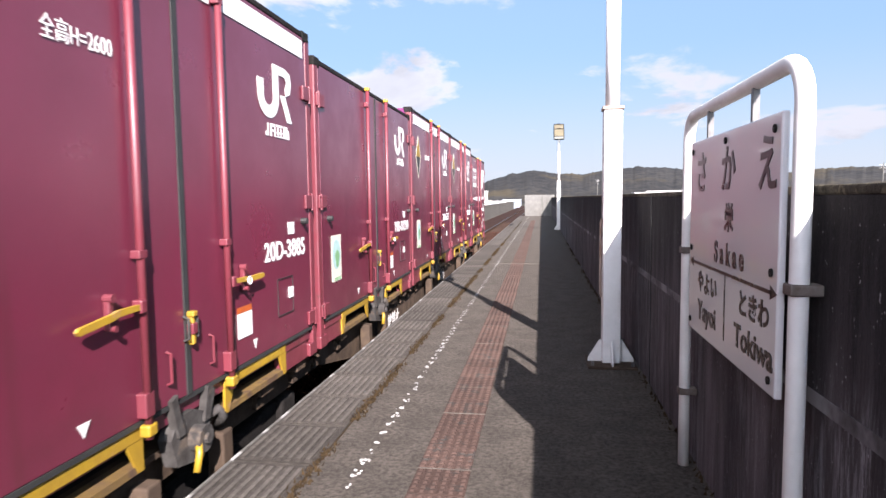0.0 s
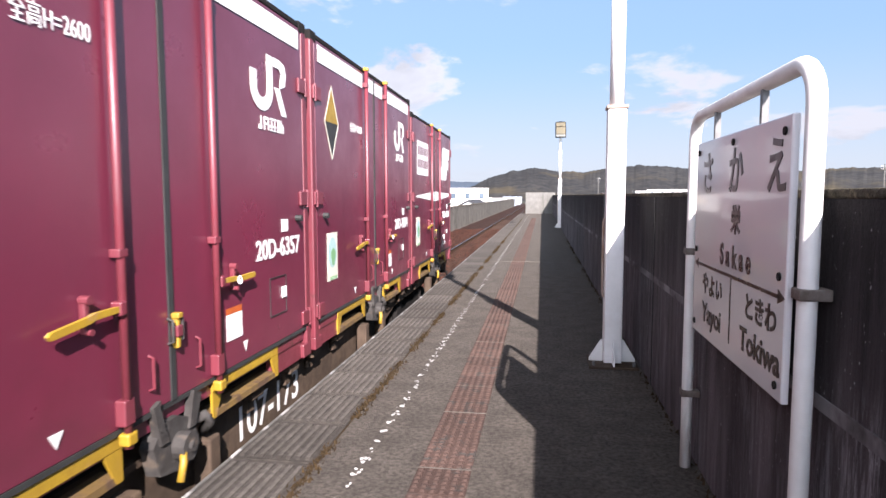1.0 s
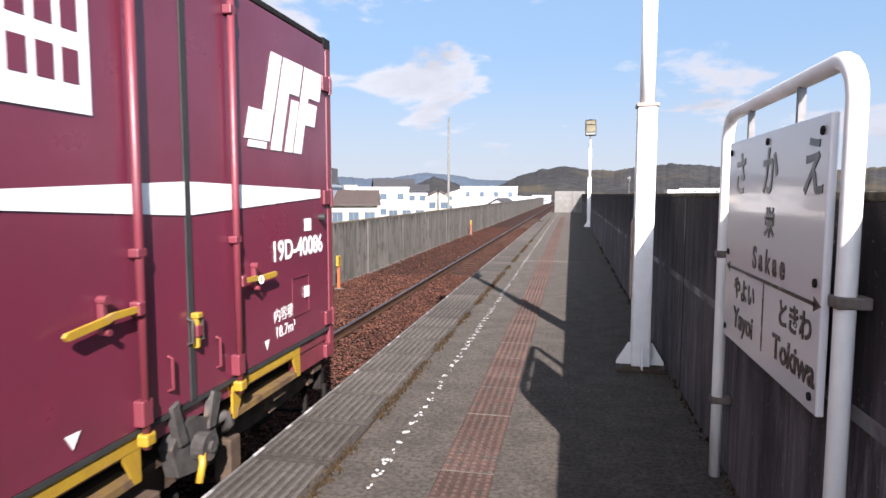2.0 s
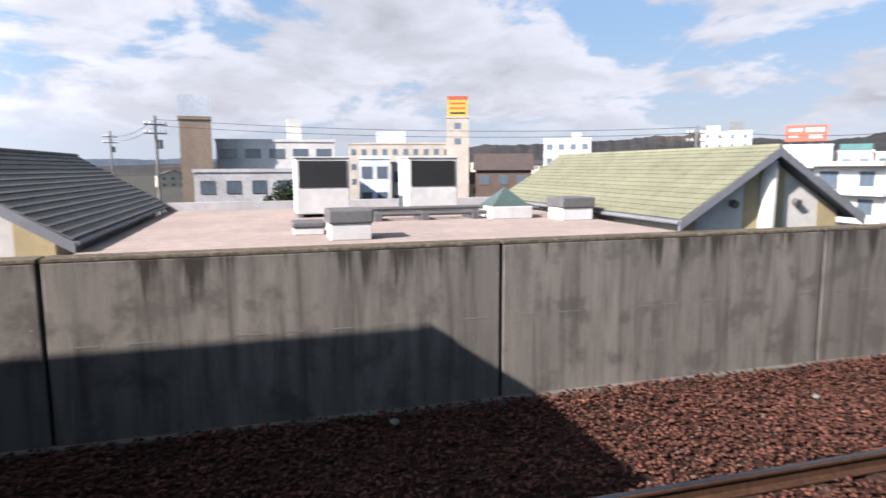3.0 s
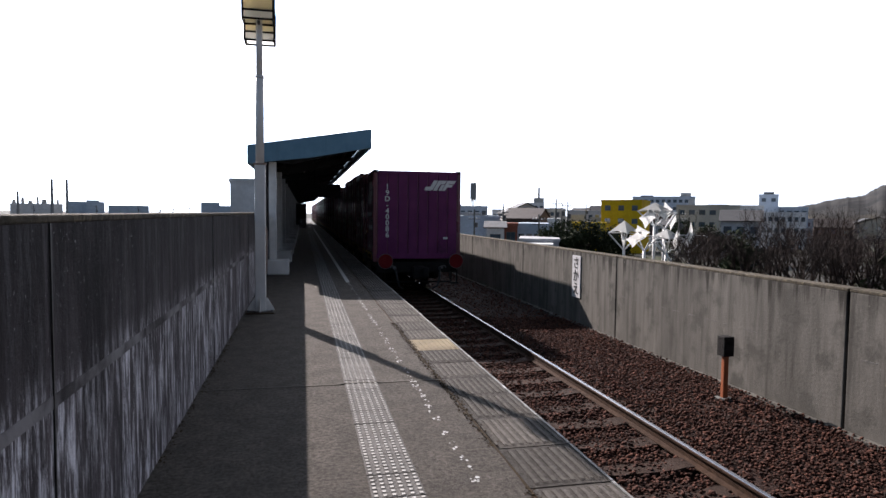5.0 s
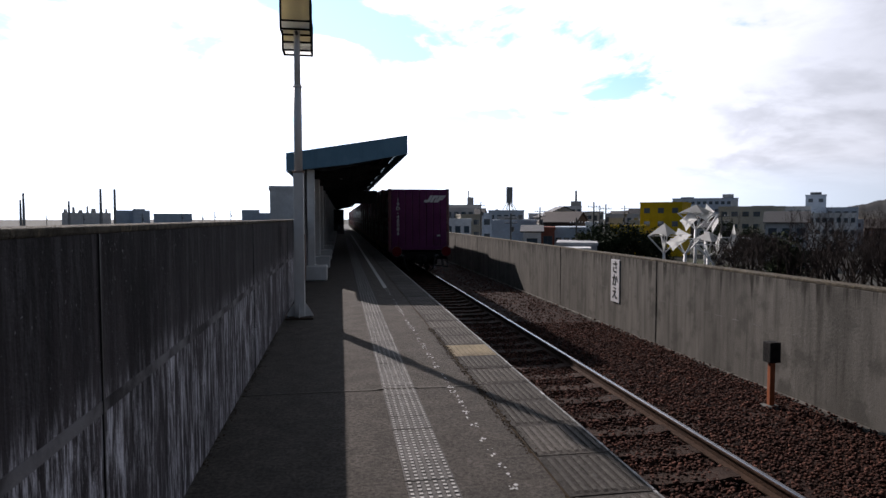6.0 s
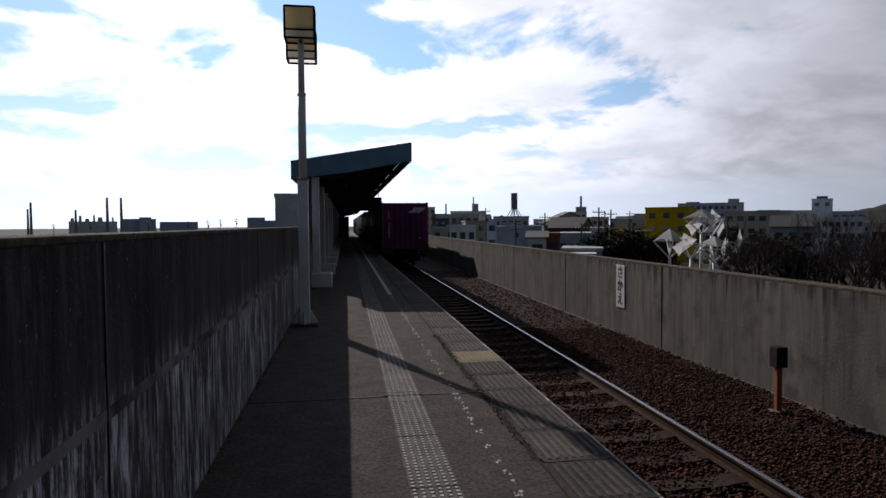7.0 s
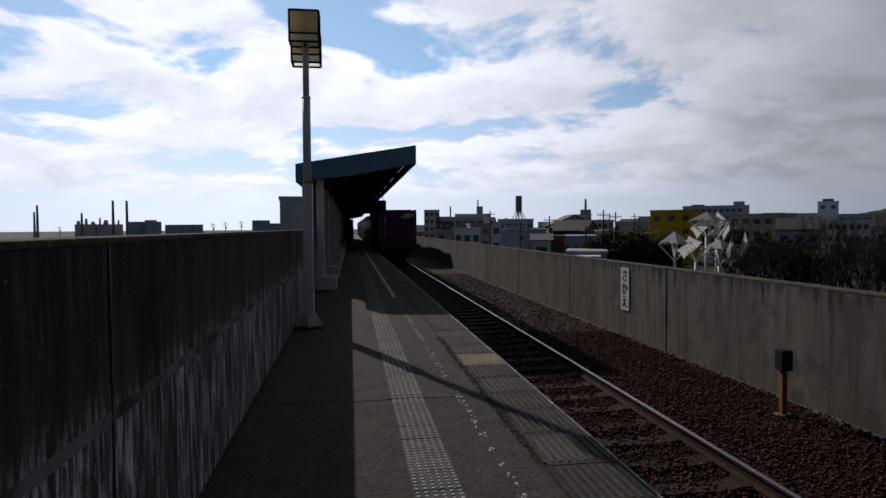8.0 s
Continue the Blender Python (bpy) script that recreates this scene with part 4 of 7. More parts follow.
        tube(bm, [(-0.9, H + 0.12, -0.30), (-0.9, H + 0.16, -0.55), (0.9, H + 0.16, -0.55), (0.9, H + 0.12, -0.30)], 0.018, 6)
        part("uncoupling_bar", bm, M_DARK_STEEL, w)
        for x in (-1.08, 0.90):
            bm = B()
            rod(bm, (x, H + 0.16, 0.02), (x, H + 0.185, 0.02), 0.20, 32)
            d = part("tail_disc", bm, M_RED_DISC, w, "round red tail marker disc")
            bm = B()
            tube(bm, [(x + 0.20 * math.cos(a), H + 0.18, 0.02 + 0.20 * math.sin(a)) for a in np.linspace(0, 2 * math.pi, 33)], 0.009, 6)
            part("disc_rim", bm, M_GREY_STEEL, d)
            bm = B()
            box(bm, x - 0.03, x + 0.03, H + 0.05, H + 0.16, -0.12, 0.06)
            part("disc_bracket", bm, M_DARK_STEEL, d)
        for x in (-1.06, 1.06):
            bm = B()
            box(bm, x - 0.10, x + 0.10, H - 0.02, H + 0.14, -0.62, -0.58)
            box(bm, x - 0.10, x - 0.07, H, H + 0.03, -0.60, -0.25)
            box(bm, x + 0.07, x + 0.10, H, H + 0.03, -0.60, -0.25)
            part("step", bm, M_DARK_STEEL, w)
    if number:
        words("number", number, 0.34, M_WHITE, face_east(1.0625, 1.5, -0.28), w, bold=0.004)
        words("caution", "突放禁止", 0.20, M_WHITE, face_east(1.0625, -2.70, -0.385), w, squeeze=1.15, bold=0.003)
    return w, sets


train = []          # (thing, offset of its middle from the train's rear end)
wheelsets = []
KINDS = [("19D-40086", 2.51, "blocks"), ("20D-3894", 2.65, "mark"), ("20D-6357", 2.65, "diamond"), ("19D-51210", 2.51, "mark"), ("20D-3885", 2.65, "mark")]
first = []
for k, (number, h, kind) in enumerate(KINDS):
    c = build_container(number, h, kind)
    if k == 0:
        end_prints(c, number, h)
    first.append(c)
    train.append((c, -PITCH / 2 - PITCH * k))
wagon, wheelsets = build_wagon(True, "107-173")
train.append((wagon, -2.5 * PITCH))
plain_wagon, _ = build_wagon(False)
WAGON_PITCH = 20.45
order = random.Random(5)
for n in range(1, 6):
    off = -n * WAGON_PITCH
    train.append((plain_wagon if n == 1 else copy_thing(plain_wagon, pose(0, 0, 0)), off - 2.5 * PITCH))
    for k in range(5):
        src = first[order.choice((1, 2, 3, 4))]
        train.append((copy_thing(src, pose(0, 0, 0)), off - PITCH / 2 - PITCH * k))

REAR = [(0.0, 21.4), (0.5, 17.3), (1.0, 13.25), (2.3, 2.85), (2.4, 2.07), (3.0, -2.45), (3.5, -5.88), (4.0, -9.74), (4.5, -13.54), (5.5, -21.3), (6.5, -29.1), (7.0, -33.1), (8.0, -41.2)]


def rear_at(t):
    ts, ys = zip(*REAR)
    return float(np.interp(t, ts, ys))

# ---- platform furniture ----
def build_block_mesh(material, worn):
    """A platform edge block with raised grip bars along it, worn pale on top."""
    bm = B()
    w, k = 0.50, 8
    box(bm, 0.002, w - 0.002, 0.004, 0.594, -0.07, -0.006)
    for i in range(k):
        a = 0.03 + i * (w - 0.05) / k
        lo = [(a, 0.03), (a + 0.032, 0.03), (a + 0.032, 0.568), (a, 0.568)]
        hi = [(a + 0.004, 0.052), (a + 0.028, 0.052), (a + 0.028, 0.546), (a + 0.004, 0.546)]
        v0 = [bm.verts.new((x, y, -0.006)) for x, y in lo]
        v1 = [bm.verts.new((x, y, 0.003)) for x, y in hi]
        bm.faces.new(v1).material_index = 1
        for q in range(4):
            bm.faces.new((v0[q], v0[(q + 1) % 4], v1[(q + 1) % 4], v1[q]))
    me = finish(bm, "edge_block", material)
    me.materials.append(worn)
    return me


def build_edge_blocks():
    plain = build_block_mesh(M_BLOCK, M_BLOCK_WORN)
    sand = build_block_mesh(M_BLOCK_SAND, M_BLOCK_SAND)
    y = -78.0
    k = 0
    while y < 52.5:
        near = abs(y + 7.95) < 0.3
        ob = new("edge_block", sand if near else plain)
        ob.parent = platform
        ob.matrix_basis = pose(EDGE - 0.022 + 0.004 * math.sin(k * 2.1), y, 0.002 + 0.003 * math.sin(k * 1.3))
        y += 0.60
        k += 1


def build_edge_strip():
    """Pale worn nosing along the outer edge of the blocks."""
    bm = B()
    y = -78.0
    k = 0
    while y < 52.5:
        box(bm, EDGE - 0.030, EDGE - 0.012, y + 0.004, y + 0.594, -0.03, 0.0035 + 0.002 * math.sin(k * 1.3))
        y += 0.60
        k += 1
    part("edge_nosing", bm, M_NOSING, platform, "pale worn nosing")


def build_tactile():
    def tile(material, stud):
        bm = B()
        box(bm, 0.003, 0.297, 0.003, 0.297, -0.02, 0.004)
        for i in range(6):
            for j in range(6):
                x, y = 0.025 + i * 0.05, 0.025 + j * 0.05
                lo = [bm.verts.new((x + a * 0.016, y + b * 0.016, 0.004)) for a, b in ((-1, -1), (1, -1), (1, 1), (-1, 1))]
                hi = [bm.verts.new((x + a * 0.010, y + b * 0.011, 0.008)) for a, b in ((-1, -1), (1, -1), (1, 1), (-1, 1))]
                bm.faces.new(hi).material_index = 1
                for q in range(4):
                    bm.faces.new((lo[q], lo[(q + 1) % 4], hi[(q + 1) % 4], hi[q]))
        me = finish(bm, "tactile_tile", material)
        me.materials.append(stud)
        return me
    grey, red = tile(M_TACTILE, M_TACTILE_TOP), tile(M_TACTILE_RED, M_TACTILE_RED_TOP)
    for i in range(-160, 140):
        y = i * 0.302
        ob = new("tactile_tile", red if y > -1.0 else grey)
        ob.parent = platform
        ob.matrix_basis = pose(-0.67, y, 0.002 + 0.0015 * math.sin(i * 1.7))
    bm = B()
    for i in range(-4, 60):
        if i % 5 in (0, 2):
            box(bm, -0.67, -0.372, i * 0.302 - 0.005, i * 0.302 + 0.004, 0.002, 0.0075)
    part("joint_filler", bm, M_JOINT, platform, "pale filler between tiles")


def build_paint():
    """The worn white line of studs, and weeds in the joint beside the edge blocks."""
    rng = random.Random(3)
    bm = B()
    y = -14.0
    while y < 50:
        for q in range(rng.choice((2, 3, 5, 7, 8, 9)) if y > -1 else rng.choice((0, 2, 4, 6, 7))):
            cx, cy = -0.985 + rng.uniform(-0.026, 0.026), y + rng.uniform(-0.04, 0.04)
            r = rng.uniform(0.005, 0.014)
            vs = [bm.verts.new((cx + r * rng.uniform(0.5, 1.2) * math.cos(a), cy + 1.5 * r * rng.uniform(0.5, 1.2) * math.sin(a), 0.0042 + 0.0004 * q)) for a in np.linspace(0, 2 * math.pi, 8, endpoint=False)]
            bm.faces.new(vs)
        y += 0.155
    me = finish(bm, "worn_paint_dots", M_PAINT_WHITE)
    tagged(new("painted_dots", me), "broken line of worn white paint dots on asphalt", "platform marking", kind="stuff")
    bm = B()
    for a, b in ((-60.0, -14.2),):
        box(bm, -1.02, -0.94, a, b, 0.001, 0.0045)
    tagged(new("painted_line", finish(bm, "painted_line", M_PAINT_WHITE)), "worn white painted waiting line on the platform", "platform marking", kind="structure")
    bm = B()
    for _ in range(9500):
        y = rng.uniform(-9, 22) if rng.random() < 0.8 else rng.uniform(-25, 40)
        if noise.noise((y * 0.9, 5, 0)) < -0.15:
            continue
        x = EDGE + 0.50 + rng.gauss(0, 0.021)
        if rng.random() < 0.22:
            x = FACE_E - abs(rng.gauss(0, 0.03))
        h = rng.uniform(0.01, 0.035) if y > -1 else rng.uniform(0.004, 0.014)
        a = rng.uniform(0, 6.28)
        dx, dy = 0.009 * math.cos(a), 0.009 * math.sin(a)
        v = [bm.verts.new(p) for p in ((x - dx, y - dy, 0.0), (x + dx, y + dy, 0.0), (x + rng.uniform(-0.02, 0.02), y + rng.uniform(-0.02, 0.02), h))]
        bm.faces.new(v)
    tagged(new("weeds", finish(bm, "weeds", M_MOSS)), "dry brown weeds and moss in the platform joints", "weeds", kind="stuff")
    bm = B()
    ys = np.arange(-40, 45, 0.08)
    left = [bm.verts.new((EDGE + 0.487, y, 0.004)) for y in ys]
    right = [bm.verts.new((EDGE + 0.498 + 0.022 * max(0.0, noise.noise((y * 1.1, 9, 0)) + 0.25) + 0.010 * noise.noise((y * 9, 1, 0)), y, 0.004)) for y in ys]
    for i in range(len(ys) - 1):
        bm.faces.new((left[i], right[i], right[i + 1], left[i + 1]))
    tagged(new("joint_soil", finish(bm, "joint_soil", M_MOSS)), "strip of brown soil and moss beside the edge blocks", "soil", kind="structure")
    bm = B()
    for y in (-5.94, 14.6):
        n = 60
        for i in range(n):
            x = -1.25 + (FACE_E + 1.25) * i / n
            o = 0.006 * noise.noise((x * 3, y, 0))
            box(bm, x, x + (FACE_E + 1.25) / n, y - 0.011 + o, y + 0.011 + o, 0.0, 0.0055 if not -0.69 < x < -0.37 else 0.0125)
    tagged(new("expansion_joint", finish(bm, "expansion_joint", M_JOINT)), "pale filled expansion joint across the platform", "joint", kind="structure")


def build_lamp_post(y, x=0.62, label="white steel lamp post with floodlights, bolted to the platform"):
    p = thing("lamp_post", pose(x, y, 0), label, "lamp post", "platform lamp posts")
    bm = B()
    box(bm, -0.078, 0.078, -0.078, 0.078, 0.02, 2.24, 0.012)
    col = part("column", bm, M_POST_WHITE, p)
    bm = B()
    box(bm, -0.09, 0.09, -0.09, 0.09, 2.24, 2.27, 0.006)
    part("collar", bm, M_COLLAR, col, "rust-stained collar")
    bm = B()
    rod(bm, (0, 0, 2.26), (0, 0, 3.55), 0.062, 16)
    rod(bm, (0, 0, 3.55), (0, 0, 4.50), 0.048, 16)
    rod(bm, (0, 0, 3.53), (0, 0, 3.57), 0.066, 16)
    part("mast", bm, M_POST_WHITE, p, "", True)
    bm = B()
    box(bm, -0.21, 0.21, -0.21, 0.21, 0.0, 0.025, 0.006)
    part("base_plate", bm, M_SILL, p, "grimy bolted base plate")
    for a in range(4):
        bm = B()
        prism(bm, [(0.08, 0.02), (0.20, 0.02), (0.20, 0.05), (0.10, 0.22), (0.08, 0.22)], "xz", -0.006, 0.006)
        g = part("gusset", bm, M_POST_WHITE, p)
        g.matrix_basis = pose(0, 0, 0, 0, 0, 90 * a)
        bm = B()
        rod(bm, (0.17, 0.17, 0.02), (0.17, 0.17, 0.06), 0.014, 6)
        bo = part("bolt", bm, M_GREY_STEEL, p)
        bo.matrix_basis = pose(0, 0, 0, 0, 0, 90 * a)
    for z, yo, h in ((4.56, 0.14, 0.46), (4.33, -0.20, 0.44)):
        wd, dp = 0.215, 0.15
        lo, hi = z - h / 2, z + h / 2
        fl = new("floodlight")
        fl.parent = p
        fl.matrix_basis = pose(0, yo, 0)
        tagged(fl, "box floodlight of pale glass in a dark frame")
        corners = [(a * wd, b * dp) for a, b in ((-1, -1), (1, -1), (1, 1), (-1, 1))]
        bm = B()
        for k in range(4):
            (xa, ya), (xb, yb) = corners[k], corners[(k + 1) % 4]
            rod(bm, (xa, ya, lo), (xa, ya, hi), 0.016, 4)
            for zz in (lo, lo + 0.12, hi):
                rod(bm, (xa, ya, zz), (xb, yb, zz), 0.016, 4)
        part("lamp_frame", bm, M_DARK_STEEL, fl)
        for k in range(4):
            (xa, ya), (xb, yb) = corners[k], corners[(k + 1) % 4]
            for z0, z1, mt in ((lo + 0.012, lo + 0.108, M_LENS_CLEAR), (lo + 0.132, hi - 0.012, M_LENS)):
                bm = B()
                box(bm, min(xa, xb) - 0.003, max(xa, xb) + 0.003, min(ya, yb) - 0.003, max(ya, yb) + 0.003, z0, z1)
                part("lens", bm, mt, fl, "pale diffusing glass")
        bm = B()
        box(bm, -wd, wd, -dp, dp, hi, hi + 0.02, 0.005)
        box(bm, -0.07, 0.07, -0.05, 0.05, hi + 0.02, hi + 0.05, 0.005)
        part("lid", bm, M_DARK_STEEL, fl)
        bm = B()
        rod(bm, (0, 0, lo + 0.14), (0, 0, hi - 0.06), 0.05, 10)
        part("bulb", bm, M_SIGN_WHITE, fl)
        bm = B()
        rod(bm, (0, 0, lo), (0, -yo, lo), 0.025, 6)
        part("bracket", bm, M_GREY_STEEL, fl)
    bm = B()
    tube(bm, [(-0.08, 0.02, 0.60), (-0.092, 0.02, 0.64), (-0.092, 0.02, 1.26), (-0.08, 0.02, 1.30)], 0.012, 6)
    part("conduit", bm, M_COLLAR, col, "rust-stained conduit")
    return p


M_COLLAR = surface("rust_streaked_white", (0.66, 0.55, 0.48), (0.48, 0.28, 0.20), 16, 0.6, 0.2)


def through_light(m, share, colour):
    """Lets part of the light that falls on the back through."""
    nt = m.node_tree
    tr, mx = nt.nodes.new("ShaderNodeBsdfTranslucent"), nt.nodes.new("ShaderNodeMixShader")
    tr.inputs[0].default_value = (*colour, 1)
    mx.inputs[0].default_value = share
    nt.links.new(nt.nodes["Principled BSDF"].outputs[0], mx.inputs[1])
    nt.links.new(tr.outputs[0], mx.inputs[2])
    nt.links.new(mx.outputs[0], nt.nodes["Material Output"].inputs[0])
    return m


M_LENS = through_light(surface("frosted_lens", (0.60, 0.56, 0.46), (0.52, 0.49, 0.40), 3, 0.25, keep=True), 0.85, (0.85, 0.80, 0.66))
M_LENS_CLEAR = through_light(surface("clear_frosted_lens", (0.85, 0.85, 0.82), (0.8, 0.8, 0.78), 3, 0.25, keep=True), 0.85, (0.95, 0.95, 0.93))


M_CLAMP = surface("weathered_clamp", (0.42, 0.37, 0.34), (0.28, 0.20, 0.16), 20, 0.7, 0.2)


def build_station_sign():
    s = thing("station_sign", pose(0.79, 0, 0), "white station name board in a bent white tube frame", "sign")
    y0, y1, top = 2.37, 3.87, 1.935
    r = 0.029
    pts = [(0, y0, 0.0), (0, y0, 0.6), (0, y0, 1.2), (0, y0, top - 0.16)]
    pts += [(0, y0 + 0.13 - 0.13 * math.cos(a), top - 0.16 + 0.13 * math.sin(a)) for a in np.linspace(0.25, math.pi / 2, 6)]
    pts += [(0, y1 - 0.13 + 0.13 * math.sin(a), top - 0.16 + 0.13 * math.cos(a)) for a in np.linspace(0, math.pi / 2 - 0.25, 6)]
    pts += [(0, y1, top - 0.16), (0, y1, 1.2), (0, y1, 0.6), (0, y1, 0.0)]
    bm = B()
    tube(bm, pts, r, 16)
    part("frame", bm, M_POST_WHITE, s, "", True)
    b0, b1, z0, z1 = 2.42, 3.61, 0.835, 1.752
    bm = B()
    box(bm, -0.045, -0.020, b0, b1, z0, z1, 0.006)
    board = part("board", bm, M_SIGN_WHITE, s, "glossy white enamel name board")
    for y in (2.80, 3.42):
        bm = B()
        box(bm, -0.018, 0.006, y - 0.012, y + 0.012, z1 - 0.06, top - 0.05)
        part("hanger", bm, M_GREY_STEEL, s)
    for y, z in ((y0, 1.20), (y1, 1.20), (y1, 0.42)):
        bm = B()
        box(bm, -0.036, 0.06, y - 0.034, y + 0.034, z - 0.018, z + 0.018, 0.005)
        part("clamp", bm, M_CLAMP, s, "weathered steel clamp")
    for y, z in ((b0 + 0.05, z1 - 0.05), (b1 - 0.05, z1 - 0.05), ((b0 + b1) / 2, z1 - 0.04), (b0 + 0.05, z0 + 0.05), (b1 - 0.05, z0 + 0.05), (b0 + 0.05, 1.24), (b1 - 0.05, 1.24)):
        bm = B()
        rod(bm, (-0.046, y, z), (-0.052, y, z), 0.014, 10)
        part("bolt", bm, M_DARK_STEEL, board)
    X = -0.0465
    def ink(body, size, y, z, squeeze=1.0, bold=0.0):
        words("inscription", body, size, M_SIGN_INK, face_west(X, y - 0.075, z), board, squeeze, bold)
    for ch, y in (("さ", 3.50), ("か", 3.08), ("え", 2.64)):
        ink(ch, 0.205, y - 0.03, 1.585, 0.95, 0.004)
    ink("栄", 0.12, 3.03, 1.395, 1.0, 0.003)
    ink("S a k a e", 0.125, 3.03, 1.25, 0.95, 0.003)
    ink("やよい", 0.105, 3.34, 1.085, 1.05, 0.003)
    ink("Yayoi", 0.125, 3.34, 0.955, 1.1, 0.003)
    ink("ときわ", 0.105, 2.72, 1.085, 1.05, 0.003)
    ink("Tokiwa", 0.125, 2.72, 0.955, 1.1, 0.003)
    bm = B()
    prism(bm, [(2.46, 1.168), (3.54, 1.168), (3.54, 1.181), (2.46, 1.181)], "yz", X, X + 0.002)
    for a, b in ((2.42, 2.48), (3.58, 3.52)):
        prism(bm, [(a, 1.1745), (b, 1.198), (b, 1.151)], "yz", X, X + 0.002)
    prism(bm, [(2.985, 0.90), (2.997, 0.90), (2.997, 1.168), (2.985, 1.168)], "yz", X, X + 0.002)
    part("arrow_line", bm, M_SIGN_INK, board)
    return s


def build_kana_plate():
    s = thing("wall_nameplate", pose(FACE_W + 0.004, -13.23, 0), "white vertical station nameplate fixed on the parapet", "sign")
    bm = B()
    box(bm, 0.0, 0.018, -0.21, 0.21, -0.29, 0.64, 0.004)
    b = part("plate", bm, M_SIGN_WHITE, s)
    for ch, z in (("さ", 0.46), ("か", 0.175), ("え", -0.11)):
        words("inscription", ch, 0.29, M_BLACK, face_east(0.024, 0, z), b, 1.0, 0.004)
    return s


def build_canopy():
    c = thing("platform_canopy", pose(0, 0, 0), "blue-edged sloping platform canopy on white steel posts", "canopy")
    ya, yb = -16.0, -92.0
    lo, hi = (1.25, 2.86), (-1.65, 3.36)
    def slope(x):
        return lo[1] + (hi[1] - lo[1]) * (x - lo[0]) / (hi[0] - lo[0])
    for y in (ya, yb):
        bm = B()
        prism(bm, [(1.25, 2.68), (-0.2, 2.86), (-1.65, 3.14), (-1.65, 3.60), (1.25, 3.12)], "xz", y - 0.03, y + 0.03)
        part("fascia", bm, M_BLUE_FASCIA, c, "blue gable fascia")
    bm = B()
    box(bm, -1.68, -1.62, yb, ya - 0.04, 3.14, 3.60)
    part("fascia", bm, M_BLUE_FASCIA, c, "blue eaves fascia")
    bm = B()
    box(bm, 1.22, 1.28, yb, ya - 0.04, 2.68, 3.12)
    part("fascia", bm, M_BLUE_FASCIA, c, "blue eaves fascia")
    bm = B()
    n = 58
    pts = []
    for i in range(n + 1):
        x = 1.2 - 2.8 * i / n
        pts.append((x, slope(x) + 0.05 + (0.02 if i % 2 else -0.02)))
    prism(bm, pts + [(x, z + 0.02) for x, z in reversed(pts)], "xz", yb + 0.1, ya - 0.05)
    part("roof_sheet", bm, M_CEIL, c, "grey corrugated roof sheet")
    for k in range(19):
        y = ya - 0.35 - 4.0 * k
        bm = B()
        box(bm, 0.62, 0.80, y - 0.09, y + 0.09, 0.0, 2.75, 0.012)
        part("post", bm, M_POST_WHITE, c)
        bm = B()
        prism(bm, [(0.9, 2.76), (0.9, 2.88), (-1.55, 3.28), (-1.55, 3.18), (0.2, 2.72)], "xz", y - 0.05, y + 0.05)
        part("rafter", bm, M_CEIL, c)
        bm = B()
        box(bm, 0.32, 0.84, y - 0.28, y + 0.28, 0.0, 0.36, 0.03)
        part("post_footing", bm, M_POST_WHITE, c, "white painted footing")
    for x in (-1.2, -0.3, 0.55):
        bm = B()
        box(bm, x - 0.04, x + 0.04, yb + 0.1, ya - 0.06, slope(x) - 0.08, slope(x) + 0.01)
        part("purlin", bm, M_CEIL, c)
    return c


def build_under_canopy():
    for k, y in enumerate((-17.6, -23, -29, -35)):
        l = thing("ceiling_lamp", pose(0.0, y, 2.90), "dim fluorescent lamp tube under the canopy", "lamp", "lamps under the canopy")
        bm = B()
        box(bm, -0.09, 0.09, -0.6, 0.6, 0.06, 0.10, 0.01)
        part("housing", bm, M_POST_WHITE, l)
        bm = B()
        rod(bm, (0, -0.57, 0.035), (0, 0.57, 0.035), 0.018, 8)
        part("lamp_tube", bm, M_SIGN_WHITE, l)
        for s in (-0.5, 0.5):
            bm = B()
            rod(bm, (0, s, 0.10), (0, s, 0.17), 0.01, 6)
            part("stem", bm, M_GREY_STEEL, l)
    h = thing("hanging_sign_box", pose(-0.72, -20.5, 2.0), "dark hanging sign box under the canopy", "sign")
    bm = B()
    box(bm, -0.45, 0.45, -0.1, 0.1, 0.0, 0.42, 0.01)
    part("case", bm, M_DARK_STEEL, h)
    for x in (-0.35, 0.35):
        bm = B()
        rod(bm, (x, 0, 0.42), (x, 0, 1.28), 0.012, 6)
        part("hanger", bm, M_DARK_STEEL, h)
    r = thing("shelter_back_wall", pose(0, 0, 0), "dark waiting shelter wall behind the canopy posts", "wall", kind="structure")
    bm = B()
    box(bm, 0.90, 1.06, -90, -17.0, TOP_E, 2.75)
    part("panel_wall", bm, M_WALL_E, r)
    e = thing("platform_stair_hut", pose(0, -66.0, 0), "dark stair enclosure at the far platform end", "hut")
    bm = B()
    box(bm, -0.35, 0.85, -3, 3, 0.0, 2.4, 0.02)
    part("shell", bm, M_WALL_E, e)


def build_tarp():
    bm = B()
    n = 12
    g = [[bm.verts.new((-5.68 + 0.5 * (i / n - 0.5) * 0.7, 11.7 + 0.95 * (j / n - 0.5), BED + 0.03 + 0.14 * max(0, 1 - 4 * ((i / n - .5) ** 2 + (j / n - .5) ** 2)) * (0.55 + noise.noise((i * 0.6, j * 0.6, 2))))) for j in range(n + 1)] for i in range(n + 1)]
    for i in range(n):
        for j in range(n):
            bm.faces.new((g[i][j], g[i + 1][j], g[i + 1][j + 1], g[i][j + 1]))
    return tagged(new("tarpaulin", finish(bm, "tarpaulin", M_TARP, True)), "crumpled blue plastic sheet lying on the ballast", "plastic sheet")


